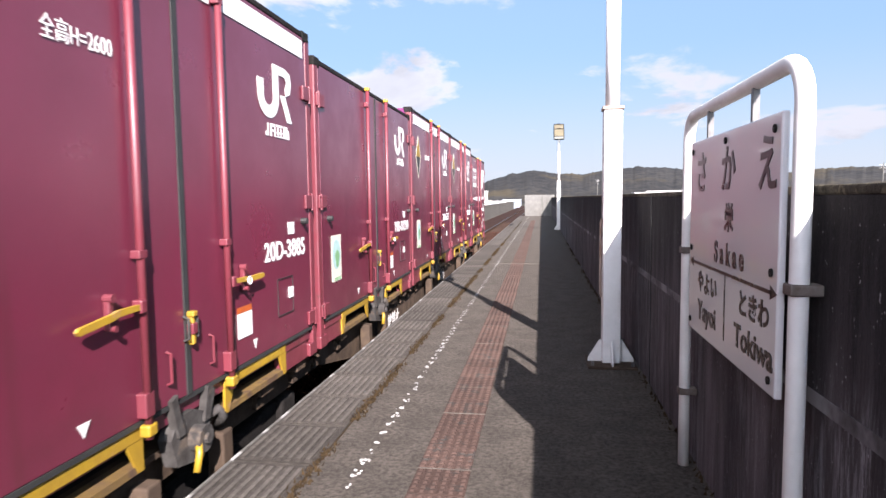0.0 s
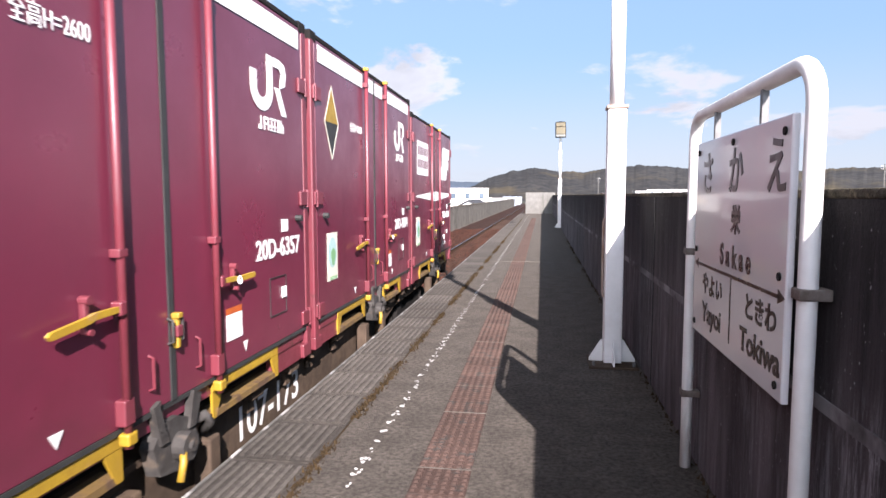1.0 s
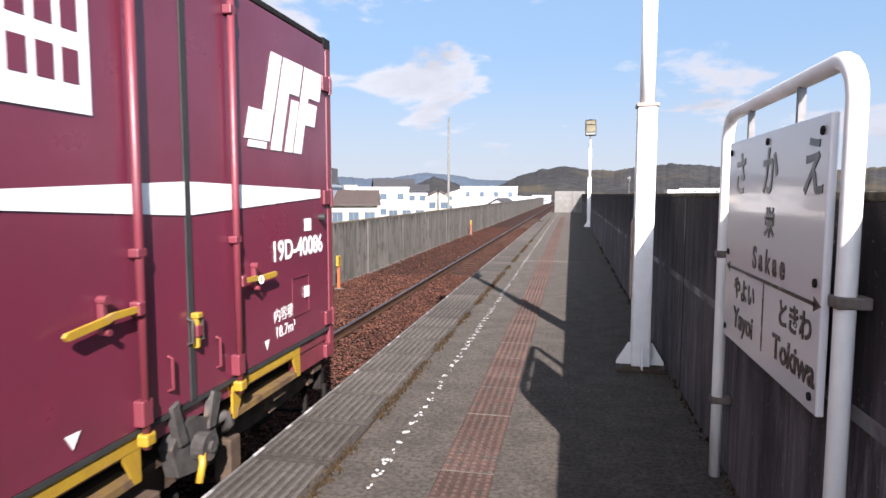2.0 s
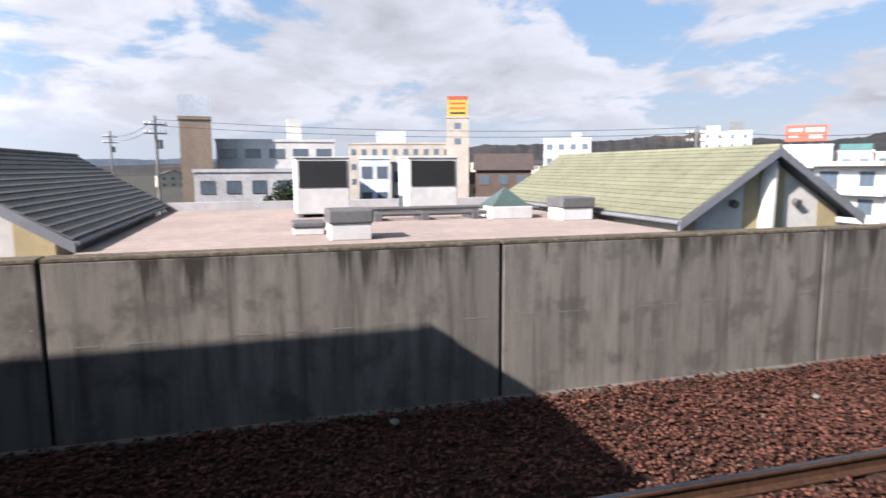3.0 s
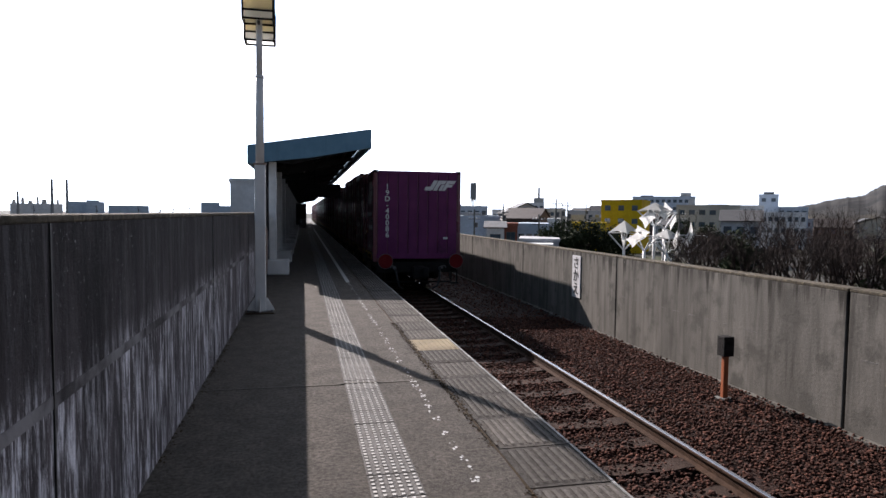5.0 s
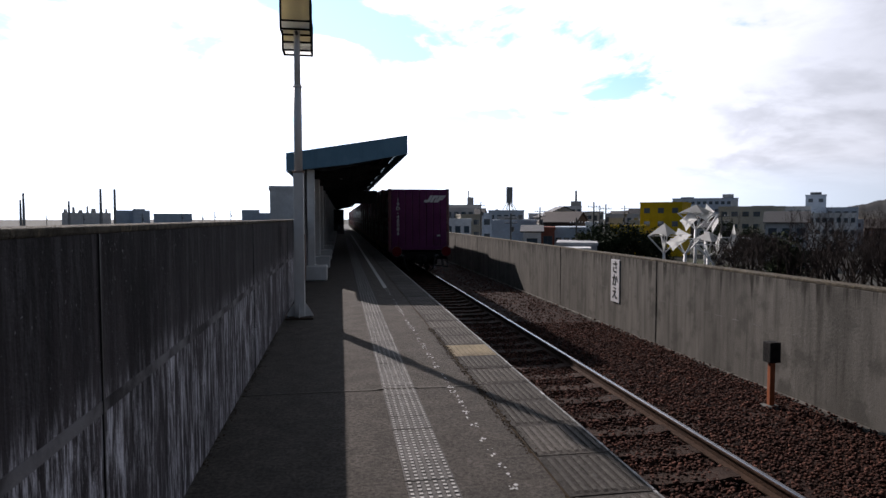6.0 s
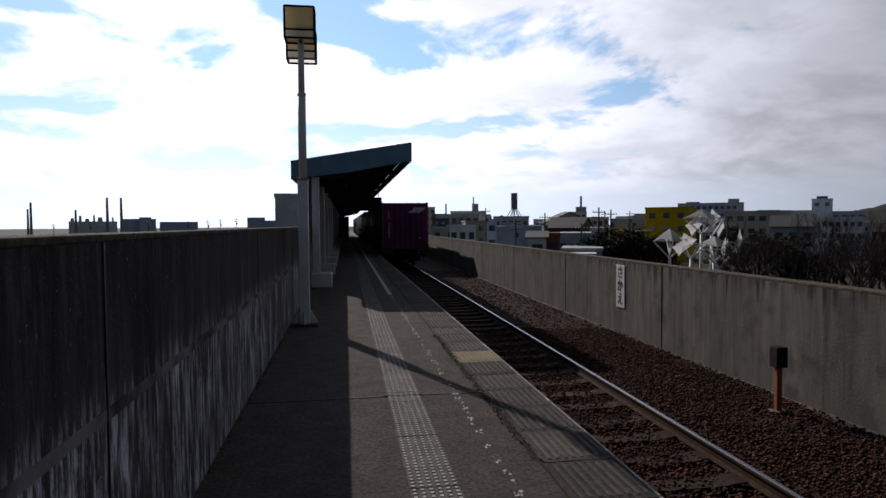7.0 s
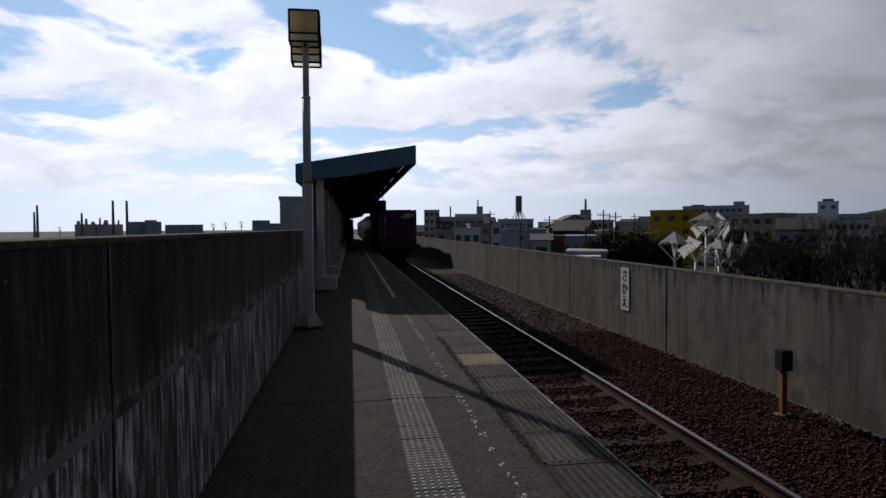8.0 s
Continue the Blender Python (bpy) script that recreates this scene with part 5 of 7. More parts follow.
def build_litter():
    for x, y, s in ((-5.45, 7.1, 0.07), (-5.0, 5.2, 0.04), (-5.6, 1.0, 0.05), (-5.55, -4.6, 0.05)):
        bm = B()
        bmesh.ops.create_icosphere(bm, subdivisions=2, radius=s)
        for v in bm.verts:
            v.co *= 1 + 0.35 * noise.noise(v.co * 18)
            v.co.z *= 0.55
        o = tagged(new("pale_stone", finish(bm, "pale_stone", M_CONC_PALE)), "pale stone lying on the dark ballast", "stone", "pale stones on the ballast")
        o.matrix_basis = pose(x, y, BED + 0.05)


build_edge_blocks()
build_edge_strip()
build_tactile()
build_paint()
build_lamp_post(6.0)
build_lamp_post(-10.25)
build_lamp_post(29.5, 0.79)
build_station_sign()
build_kana_plate()
build_canopy()
build_under_canopy()
build_tarp()
build_litter()


def build_sleepers():
    bm = B()
    prism(bm, [(-1.0, -0.05), (1.0, -0.05), (1.0, 0.045), (0.72, 0.06), (0.42, 0.06), (0.3, 0.04), (-0.3, 0.04), (-0.42, 0.06), (-0.72, 0.06), (-1.0, 0.045)], "xz", -0.11, 0.11)
    me = finish(bm, "sleeper", M_SLEEPER)
    track = thing("track_sleepers", pose(TRACK, 0, RAIL_Z - 0.175), "rust-stained sleepers half sunk in the ballast", "sleepers", kind="structure")
    for k in range(-90, 100):
        ob = new("sleeper", me)
        ob.parent = track
        ob.matrix_basis = pose(0.01 * math.sin(k * 1.9), k * 0.62, 0.006 * math.sin(k * 2.7) - (0.034 if k > -3 else 0.008))


build_sleepers()

# ---- the town round the viaduct ----
GROUND = -7.0


def plain_wall(name, a, s=0.82):
    return surface(name, a, tuple(s * v for v in a), 2.5, 0.85, 0.1, 20, streak=tuple(0.7 * v for v in a), streak_scale=1.2, streak_at=(0.56, 0.8), keep=True)


M_TOWN = {
    "white": plain_wall("white_render", (0.56, 0.555, 0.535)),
    "cream": plain_wall("cream_render", (0.56, 0.51, 0.41)),
    "pale": plain_wall("pale_blue_render", (0.50, 0.56, 0.62)),
    "lilac": plain_wall("lilac_render", (0.40, 0.36, 0.60)),
    "grey": plain_wall("grey_render", (0.42, 0.42, 0.42)),
    "beige": plain_wall("beige_render", (0.40, 0.365, 0.315)),
    "brown": plain_wall("brown_boarding", (0.11, 0.08, 0.068)),
    "gable": plain_wall("grey_white_gable_render", (0.54, 0.53, 0.49)),
    "tan": plain_wall("tan_render", (0.25, 0.195, 0.15)),
    "yellow": plain_wall("yellow_render", (0.75, 0.52, 0.02)),
    # next four: lighter wall copies, haze over shaded southern fronts painted in
    "bright": plain_wall("haze_lifted_white_cladding", (0.92, 0.93, 0.94)),
    "sky": plain_wall("haze_lifted_blue_cladding", (0.66, 0.76, 0.88)),
    "sand": plain_wall("haze_lifted_sand_render", (0.72, 0.67, 0.58)),
    "stone": plain_wall("haze_lifted_grey_render", (0.60, 0.61, 0.63)),
    "rust": plain_wall("rust_red_render", (0.36, 0.13, 0.09)),
}
M_GROUND = surface("town_ground", (0.16, 0.155, 0.14), (0.10, 0.10, 0.085), 0.6, 0.95, 0.3, 4, spots=(0.10, 0.12, 0.05), spot_scale=0.05, spot_at=(0.5, 0.62))
M_ROOF_DARK = surface("dark_roof_tiles", (0.10, 0.10, 0.11), (0.065, 0.065, 0.07), 6, 0.7, 0.4, 14, stretch=(1, 1, 4))
M_ROOF_BROWN = surface("brown_roof_tiles", (0.16, 0.11, 0.09), (0.10, 0.07, 0.06), 6, 0.75, 0.4, 14)
# same slates as the green ones, greyed to paint the south wing's roof shaded
M_ROOF_GREEN_SHADED = surface("shade_greyed_slates", (0.27, 0.27, 0.245), (0.21, 0.21, 0.195), 7, 0.7, 0.25, 30, per_piece=0.07)
M_ROOF_GREEN = surface("pale_green_slates", (0.42, 0.43, 0.27), (0.36, 0.37, 0.23), 7, 0.7, 0.25, 30, per_piece=0.07, streak=(0.23, 0.25, 0.15), streak_scale=1.5)
M_ROOF_FLAT = surface("pinkish_flat_roof", (0.55, 0.45, 0.40), (0.46, 0.38, 0.34), 3, 0.9, 0.2, 20)
M_FASCIA_GREY = surface("blue_grey_bargeboard", (0.38, 0.40, 0.44), (0.31, 0.33, 0.37), 4, 0.6)
M_BAND = surface("yellow_cream_render", (0.62, 0.52, 0.30), (0.55, 0.45, 0.26), 3, 0.8, 0.1)
M_HILL = surface("winter_woodland", (0.115, 0.11, 0.102), (0.05, 0.054, 0.06), 0.06, 0.95, 1.0, 0.09, spots=(0.145, 0.122, 0.082), spot_scale=0.006, spot_at=(0.53, 0.64))
# blue of distant air haze painted into the base colour of the far range
M_HILL_HAZED = surface("haze_blue_hill", (0.16, 0.21, 0.28), (0.13, 0.18, 0.25), 0.01, 0.95)
M_BARK = surface("grey_brown_bark", (0.10, 0.075, 0.06), (0.06, 0.045, 0.038), 14, 0.9, 0.4)
M_TWIG = surface("bare_winter_twigs", (0.115, 0.078, 0.066), (0.07, 0.05, 0.045), 9, 0.9)
M_LEAF = surface("evergreen_leaves", (0.075, 0.11, 0.04), (0.035, 0.055, 0.022), 5, 0.9, per_piece=0.25)
M_LEAF_RED = surface("russet_leaves", (0.16, 0.06, 0.045), (0.10, 0.045, 0.035), 5, 0.7)
M_SAIL = surface("white_membrane", (0.82, 0.82, 0.80), (0.76, 0.76, 0.74), 3, 0.6, keep=True)
through_light(M_SAIL, 0.5, (0.8, 0.8, 0.78))
M_SIGN_RED = surface("orange_red_signboard", (0.58, 0.11, 0.05), (0.5, 0.09, 0.04), 1.0, 0.5)
M_SIGN_YEL = surface("yellow_signboard", (0.75, 0.50, 0.05), (0.65, 0.44, 0.05), 1.0, 0.5)
M_TEAL_ROOF = surface("teal_roof", (0.06, 0.32, 0.30), (0.05, 0.27, 0.25), 1.0, 0.6)

bm = B()
for a, b in zip(np.linspace(0, 2 * math.pi, 49), np.linspace(0, 2 * math.pi, 49)[1:]):
    r0 = 4200
    v = [bm.verts.new(p) for p in ((0, 0, GROUND), (r0 * math.cos(a), r0 * math.sin(a), GROUND), (r0 * math.cos(b), r0 * math.sin(b), GROUND))]
    bm.faces.new(v)
bmesh.ops.remove_doubles(bm, verts=bm.verts, dist=0.001)
tagged(new("ground", finish(bm, "ground", M_GROUND)), "town ground below the viaduct, reaching the horizon", "ground", kind="structure")
bm = B()
box(bm, FACE_W - 0.3, FACE_E + 0.3, -300, 400, -2.2, -1.32)
for y in range(-290, 400, 20):
    box(bm, -5.2, 0.3, y - 0.8, y + 0.8, GROUND, -2.2)
tagged(new("viaduct", finish(bm, "viaduct", M_CONC_PALE)), "concrete railway viaduct carrying the track and platform", "viaduct", kind="structure")


def polar(az, d, z=0.0):
    """A place at that bearing (degrees, counted from north over west) and distance."""
    return -d * math.sin(radians(az)), d * math.cos(radians(az)), z


window_mesh = {}


def window_part(parent, w, h, x, y, z, axis, framed=True):
    """A recessed dark window with a light frame, set in the wall; axis: 'x+' or 'y-' and so on, the way it faces."""
    key = (round(w, 2), round(h, 2))
    if key not in window_mesh:
        bm = B()
        box(bm, -w / 2, w / 2, -0.03, 0.02, -h / 2, h / 2)
        g = finish(bm, "window", M_GLASS)
        bm = B()
        t = 0.07
        box(bm, -w / 2 - t, w / 2 + t, -0.06, 0.03, h / 2, h / 2 + t)
        box(bm, -w / 2 - t, w / 2 + t, -0.10, 0.03, -h / 2 - t, -h / 2)
        box(bm, -w / 2 - t, -w / 2, -0.06, 0.03, -h / 2, h / 2)
        box(bm, w / 2, w / 2 + t, -0.06, 0.03, -h / 2, h / 2)
        box(bm, -0.03, 0.03, -0.05, 0.03, -h / 2, h / 2)
        f = finish(bm, "window_frame", M_GREY_STEEL)
        window_mesh[key] = (g, f)
    g, f = window_mesh[key]
    turn = {"y-": 0, "x+": 90, "y+": 180, "x-": 270}[axis]
    ob = new("window", g)
    ob.parent = parent
    ob.matrix_basis = pose(x, y, z, 0, 0, turn)
    if framed:
        fr = new("window_frame", f)
        fr.parent = ob


def build_block(az, d, w, dep, top, mat, label, floors=3, bays=4, turn=None, extras=(), category="building", ww=1.3, wh=1.2, gable=None, group="buildings of the town"):
    """A flat-roofed (or gabled) building whose front looks at the station; z of its roof is top."""
    x, y, _ = polar(az, d)
    rz = az if turn is None else turn
    name = "house" if gable else "building"
    if len(label.split()) < 4:
        label += " in the town"
    near = d < 110
    b = thing(name, pose(x, y, GROUND, 0, 0, rz), label, category, group)
    h = top - GROUND
    bm = B()
    box(bm, -w / 2, w / 2, 0, dep, 0, h)
    part("wall", bm, M_TOWN[mat], b)
    if gable:
        r = 0.28 * min(w, dep)
        if gable == "side":
            pts = [(-0.5, h - 0.1), (dep / 2, h + r), (dep + 0.5, h - 0.1), (dep + 0.5, h + 0.05), (dep / 2, h + r + 0.2), (-0.5, h + 0.05)]
            bm = B()
            prism(bm, pts, "yz", -w / 2 - 0.4, w / 2 + 0.4)
            part("roof", bm, M_ROOF_BROWN if mat in ("brown", "cream") else M_ROOF_DARK, b)
            bm = B()
            prism(bm, [(0, h), (dep, h), (dep / 2, h + r - 0.05)], "yz", -w / 2, w / 2)
            part("gable", bm, M_TOWN[mat], b)
        else:
            pts = [(-w / 2 - 0.5, h - 0.1), (0, h + r), (w / 2 + 0.5, h - 0.1), (w / 2 + 0.5, h + 0.05), (0, h + r + 0.2), (-w / 2 - 0.5, h + 0.05)]
            bm = B()
            prism(bm, pts, "xz", -0.4, dep + 0.4)
            part("roof", bm, M_ROOF_BROWN if mat in ("brown", "cream") else M_ROOF_DARK, b)
            bm = B()
            prism(bm, [(-w / 2, h), (w / 2, h), (0, h + r - 0.05)], "xz", 0, dep)
            part("gable", bm, M_TOWN[mat], b)
    else:
        bm = B()
        box(bm, -w / 2 - 0.12, w / 2 + 0.12, -0.12, dep + 0.12, h - 0.02, h + 0.35)
        part("parapet", bm, M_TOWN[mat], b)
    fh = 3.0
    for f in range(floors):
        z = h - 1.55 - f * fh
        if z < 1:
            break
        for k in range(bays):
            x0 = -w / 2 + (k + 0.5) * w / bays
            window_part(b, min(ww, w / bays * 0.6), wh, x0, 0.0, z, "y-", near)
        for side in ("x+", "x-") if near else ():
            nb = max(1, int(dep / 4))
            for k in range(min(nb, 4)):
                window_part(b, min(ww, dep / nb * 0.6), wh, w / 2 if side == "x+" else -w / 2, (k + 0.5) * dep / min(nb, 4), z, side)
    for e in extras:
        bm = B()
        x0, x1, y0, y1, z0, z1 = e[:6]
        box(bm, x0, x1, y0, y1, h + z0, h + z1)
        part(e[7], bm, e[6], b)
    return b


def build_roof(parent, y_mid, x0, x1, half, z_eave, z_ridge, slate):
    """A gabled roof of overlapping slate courses, ridge along x."""
    n = 15
    L = math.hypot(half, z_ridge - z_eave)
    ang = math.degrees(math.atan2(z_ridge - z_eave, half))
    bm = B()
    prism(bm, [(0, 0), (L / n + 0.05, 0.0), (L / n + 0.05, 0.012), (0, 0.045)], "yz", 0, x1 - x0)
    me = finish(bm, "slate_course", slate)
    for s in (-1, 1):
        for i in range(n):
            ob = new("slate_course", me)
            ob.parent = parent
            t = i / n
            y, z = y_mid + s * half * (1 - t), z_eave + (z_ridge - z_eave) * t
            if s < 0:
                ob.matrix_basis = pose(x0, y, z, ang, 0, 0)
            else:
                ob.matrix_basis = pose(x1, y, z, ang, 0, 180)
    bm = B()
    prism(bm, [(y_mid - half, z_eave - 0.02), (y_mid, z_ridge - 0.02), (y_mid + half, z_eave - 0.02), (y_mid + half, z_eave - 0.14), (y_mid, z_ridge - 0.14), (y_mid - half, z_eave - 0.14)], "yz", x0 + 0.02, x1 - 0.02)
    part("roof_deck", bm, M_FASCIA_GREY, parent)
    bm = B()
    rod(bm, (x0, y_mid, z_ridge + 0.03), (x1, y_mid, z_ridge + 0.03), 0.08, 8)
    part("ridge_cap", bm, slate, parent)
    for x in (x0 - 0.02, x1 - 0.06):
        for s in (-1, 1):
            bm = B()
            prism(bm, [(y_mid + s * (half + 0.05), z_eave - 0.05), (y_mid, z_ridge + 0.02), (y_mid, z_ridge - 0.24), (y_mid + s * (half + 0.05), z_eave - 0.30)], "yz", x, x + 0.08)
            part("bargeboard", bm, M_FASCIA_GREY, parent, "blue-grey bargeboard")
    for s in (-1, 1):
        bm = B()
        tube(bm, [(x0, y_mid + s * (half + 0.07), z_eave - 0.08), (x1, y_mid + s * (half + 0.07), z_eave - 0.08)], 0.06, 8)
        part("gutter", bm, M_FASCIA_GREY, parent)


def build_hall():
    """The low hall behind the parapet: two gabled wings with a flat roof between them."""
    for y, y_lo, y_hi, label in ((14.3, 10.85, 17.2, "cream hall wing with a pale green slate gable roof"), (-7.2, -10.3, -3.95, "cream hall wing with slate gable roof, shade painted in grey")):
        w = thing("hall_wing", pose(0, 0, 0), label, "building", "wings of the hall")
        half = 3.25
        xw, xe = -29.0, -15.0
        bm = B()
        prism(bm, [(y - half + 0.45, GROUND), (y + half - 0.45, GROUND), (y + half - 0.45, 0.12), (y, 1.80), (y - half + 0.45, 0.12)], "yz", xw, xe - 0.55)
        part("wall", bm, M_TOWN["cream"], w)
        build_roof(w, y, xw, xe, half, 0.0, 2.0, M_ROOF_GREEN if y > 0 else M_ROOF_GREEN_SHADED)
        for a, b, mt, dx in ((-2.35, -0.75, M_TOWN["gable"], 0.03), (0.72, 2.0, M_TOWN["gable"], 0.03), (-0.75, 0.72, M_BAND, 0.04), (-2.78, -2.36, M_BAND, 0.04), (2.0, 2.78, M_BAND, 0.04)):
            top = lambda q: 1.74 - abs(q) * 0.615
            bm = B()
            pts = [(y + a, -3.0), (y + b, -3.0), (y + b, top(b))] + ([(y, top(0))] if a < 0 < b else []) + [(y + a, top(a))]
            prism(bm, pts, "yz", xe - 0.56, xe - 0.55 + dx)
            part("render_panel", bm, mt, w)
        bm = B()
        rod(bm, (xe - 0.42, y + 0.02, -3.0), (xe - 0.42, y + 0.02, 1.62), 0.24, 20)
        part("round_pilaster", bm, M_TOWN["gable"], w, "round white pilaster", True)
        for dy in (-1.15, 1.12):
            bm = B()
            rod(bm, (xe - 0.53, y + dy, 0.42), (xe - 0.34, y + dy, 0.36), 0.10, 12, 0.12)
            part("wall_lamp", bm, M_GREY_STEEL, w)
    f = thing("hall_flat_roof", pose(0, 0, 0), "pinkish flat hall roof with plant and skylights", "building")
    bm = B()
    box(bm, -29, -10.8, -3.9, 10.8, GROUND, -0.28)
    part("wall", bm, M_ROOF_FLAT, f)
    for a in ((-29, -28.7, -3.9, 10.8), (-11.0, -10.7, -12.5, 18.6)):
        bm = B()
        box(bm, *a, GROUND + 4, 0.06 if a[0] < -20 else 0.03)
        part("parapet", bm, M_TOWN["grey"], f)
    for y in (2.06, 6.15):
        u = thing("rooftop_air_unit", pose(-24.0, y, -0.28), "white rooftop air unit with a black intake grille", "air unit", "air units on the hall roof")
        bm = B()
        box(bm, -0.9, 0.9, -0.95, 0.95, 0.12, 2.12, 0.03)
        part("casing", bm, M_TOWN["white"], u)
        bm = B()
        box(bm, 0.9, 0.93, -0.84, 0.84, 1.08, 2.02)
        gr = part("grille", bm, M_BLACK, u, "black intake grille")
        bm = B()
        for i in range(9):
            box(bm, 0.93, 0.945, -0.84, 0.84, 1.12 + i * 0.1, 1.14 + i * 0.1)
        part("grille_bars", bm, M_RUBBER, gr)
        for q in (-0.8, 0.8):
            bm = B()
            box(bm, -0.9, 0.9, q - 0.08, q + 0.08, 0.0, 0.13)
            part("skid", bm, M_GREY_STEEL, u)
        bm = B()
        box(bm, -0.95, 0.95, -1.0, 1.0, 2.12, 2.17, 0.01)
        part("lid", bm, M_TOWN["white"], u)
    for y, x in ((8.2, -21.0),):
        s = thing("skylight", pose(x, y, -0.28), "small pyramid skylight on a white kerb", "skylight")
        bm = B()
        box(bm, -0.75, 0.75, -0.75, 0.75, 0.0, 0.42, 0.02)
        part("kerb", bm, M_TOWN["white"], s)
        bm = B()
        bmesh.ops.create_cone(bm, cap_ends=True, segments=4, radius1=0.98, radius2=0.05, depth=0.62, matrix=pose(0, 0, 0.73, 0, 0, 45))
        part("pyramid", bm, M_TEAL_GLASS, s, "greenish glazed pyramid")
    for x, y, a, h in ((-19.5, 10.0, 0.55, 0.75), (-16.0, 2.0, 0.5, 0.75), (-17.5, 1.1, 0.4, 0.35)):
        v = thing("roof_vent", pose(x, y, -0.28), "grey-white boxed roof vent", "vent", "vents on the hall roof")
        bm = B()
        box(bm, -a, a, -a, a, 0.0, h * 0.55, 0.02)
        part("curb", bm, M_TOWN["white"], v)
        bm = B()
        box(bm, -a * 1.1, a * 1.1, -a * 1.1, a * 1.1, h * 0.55, h, 0.04)
        part("hood", bm, M_GREY_STEEL, v)
    pipes = thing("roof_pipes", pose(0, 0, 0), "run of lagged pipes across the flat roof", "pipes")
    for k, (x, z) in enumerate(((-21.6, -0.02), (-21.2, 0.1), (-20.8, -0.06))):
        bm = B()
        rod(bm, (x, 2.2 + 0.4 * k, z), (x, 9.8 - 0.5 * k, z), 0.07, 8)
        part("pipe", bm, M_GREY_STEEL, pipes)
    for y in (3.6, 5.2, 7.0, 8.8):
        bm = B()
        box(bm, -21.8, -20.6, y - 0.12, y + 0.12, -0.28, -0.02)
        part("pipe_rest", bm, M_GREY_STEEL, pipes)


M_TEAL_GLASS = surface("greenish_glazing", (0.16, 0.24, 0.22), (0.12, 0.19, 0.18), 2, 0.3)
build_hall()


def tz(d, el):
    return 1.5 + d * math.tan(radians(el))


def span_block(a0, a1, d, el, mat, label, dep=12, **kw):
    """A building that fills the bearings a0 to a1 at distance d, its roof at that elevation."""
    w = abs(a1 - a0) * math.pi / 180 * d
    return build_block((a0 + a1) / 2, d, w, dep, tz(d, el), mat, label, **kw)


WH, GR = M_TOWN["white"], M_GREY_STEEL
# west
t = span_block(96.4, 93.9, 85, 4.1, "tan", "tall tan stair tower with a pale glazed top", dep=4, floors=0)
bm = B()
box(bm, -1.9, 1.9, -0.05, 4.05, tz(85, 4.15) - GROUND + 0.3, tz(85, 6.1) - GROUND)
part("glazed_top", bm, M_TOWN["pale"], t)
span_block(93.6, 83.6, 88, 2.3, "white", "white office block with strip windows", dep=14, floors=2, bays=5, ww=3.0, wh=1.1, extras=((1.5, 3.4, 3, 6, 0, 3.2, WH, "roof_house"),))
span_block(95.5, 82.8, 70, -0.3, "grey", "low grey annexe beside a parking yard", dep=8, floors=1, bays=6)
b = span_block(82.4, 72.2, 130, 2.1, "beige", "long beige department store with rows of small windows", dep=20, floors=3, bays=11, ww=1.0, wh=1.2, extras=((-6, 0, 4, 12, 0, 2.8, M_TOWN["pale"], "roof_house"),))
t = span_block(73.6, 71.6, 126, 4.4, "beige", "slim beige tower with a yellow and red sign", dep=5, floors=2, bays=1)
bm = B()
box(bm, -2.0, 2.0, -0.12, 4.8, tz(126, 4.4) - GROUND + 0.36, tz(126, 6.0) - GROUND)
sg = part("signboard", bm, M_SIGN_YEL, t, "yellow sign with red top and dark bars")
bm = B()
box(bm, -2.02, 2.02, -0.16, 4.82, tz(126, 6.0) - GROUND, tz(126, 6.3) - GROUND)
part("sign_top", bm, M_SIGN_RED, sg)
for k in range(3):
    bm = B()
    box(bm, -1.5, 1.5, -0.16, -0.12, tz(126, 4.75 + 0.42 * k) - GROUND, tz(126, 4.9 + 0.42 * k) - GROUND)
    part("sign_bar", bm, M_BLACK if k == 0 else M_ORANGE, sg)
span_block(81.5, 78.8, 75, 0.8, "pale", "pale blue house front", dep=8, floors=2, bays=2)
span_block(78.6, 74.5, 80, 0.3, "white", "white two-storey house", dep=8, floors=2, bays=3)
span_block(71.0, 66.0, 95, -0.2, "brown", "dark brown shed", dep=8, floors=1, bays=3, gable="side")
span_block(64.9, 60.8, 140, 2.4, "white", "white apartment block with dark openings", dep=12, floors=2, bays=4, extras=((1, 3, 2, 5, 0, 1.6, WH, "roof_house"),))
span_block(70.5, 67.5, 120, 1.0, "tan", "tan house", dep=8, floors=2, bays=2)
# north-west
b = span_block(51.8, 48.0, 230, 2.8, "white", "white hilltop apartment block with roof tanks", dep=14, floors=2, bays=4, extras=((-6, -2, 2, 6, 0, 2.2, WH, "roof_house"), (1, 5, 2, 6, 0, 3.2, GR, "water_tank")))
t = span_block(45.7, 42.4, 120, 1.5, "pale", "pale clad building carrying a red billboard", dep=8, floors=0)
bm = B()
box(bm, -3.4, 2.6, 0.0, 1.2, tz(120, 1.9) - GROUND, tz(120, 3.15) - GROUND)
sg = part("billboard", bm, M_SIGN_RED, t, "orange-red billboard with white bars")
for a, c0, z0, z1 in ((-2.9, -0.9, 2.65, 2.9), (-2.9, -1.5, 2.2, 2.4), (-0.5, 2.2, 2.6, 2.95), (0.0, 2.0, 2.1, 2.4)):
    for k in range(4):
        bm = B()
        q = (c0 - a) / 4
        box(bm, a + q * k + 0.08, a + q * (k + 1) - 0.08, -0.05, 0.0, tz(120, z0) - GROUND, tz(120, z1) - GROUND)
        part("billboard_bar", bm, WH, sg)
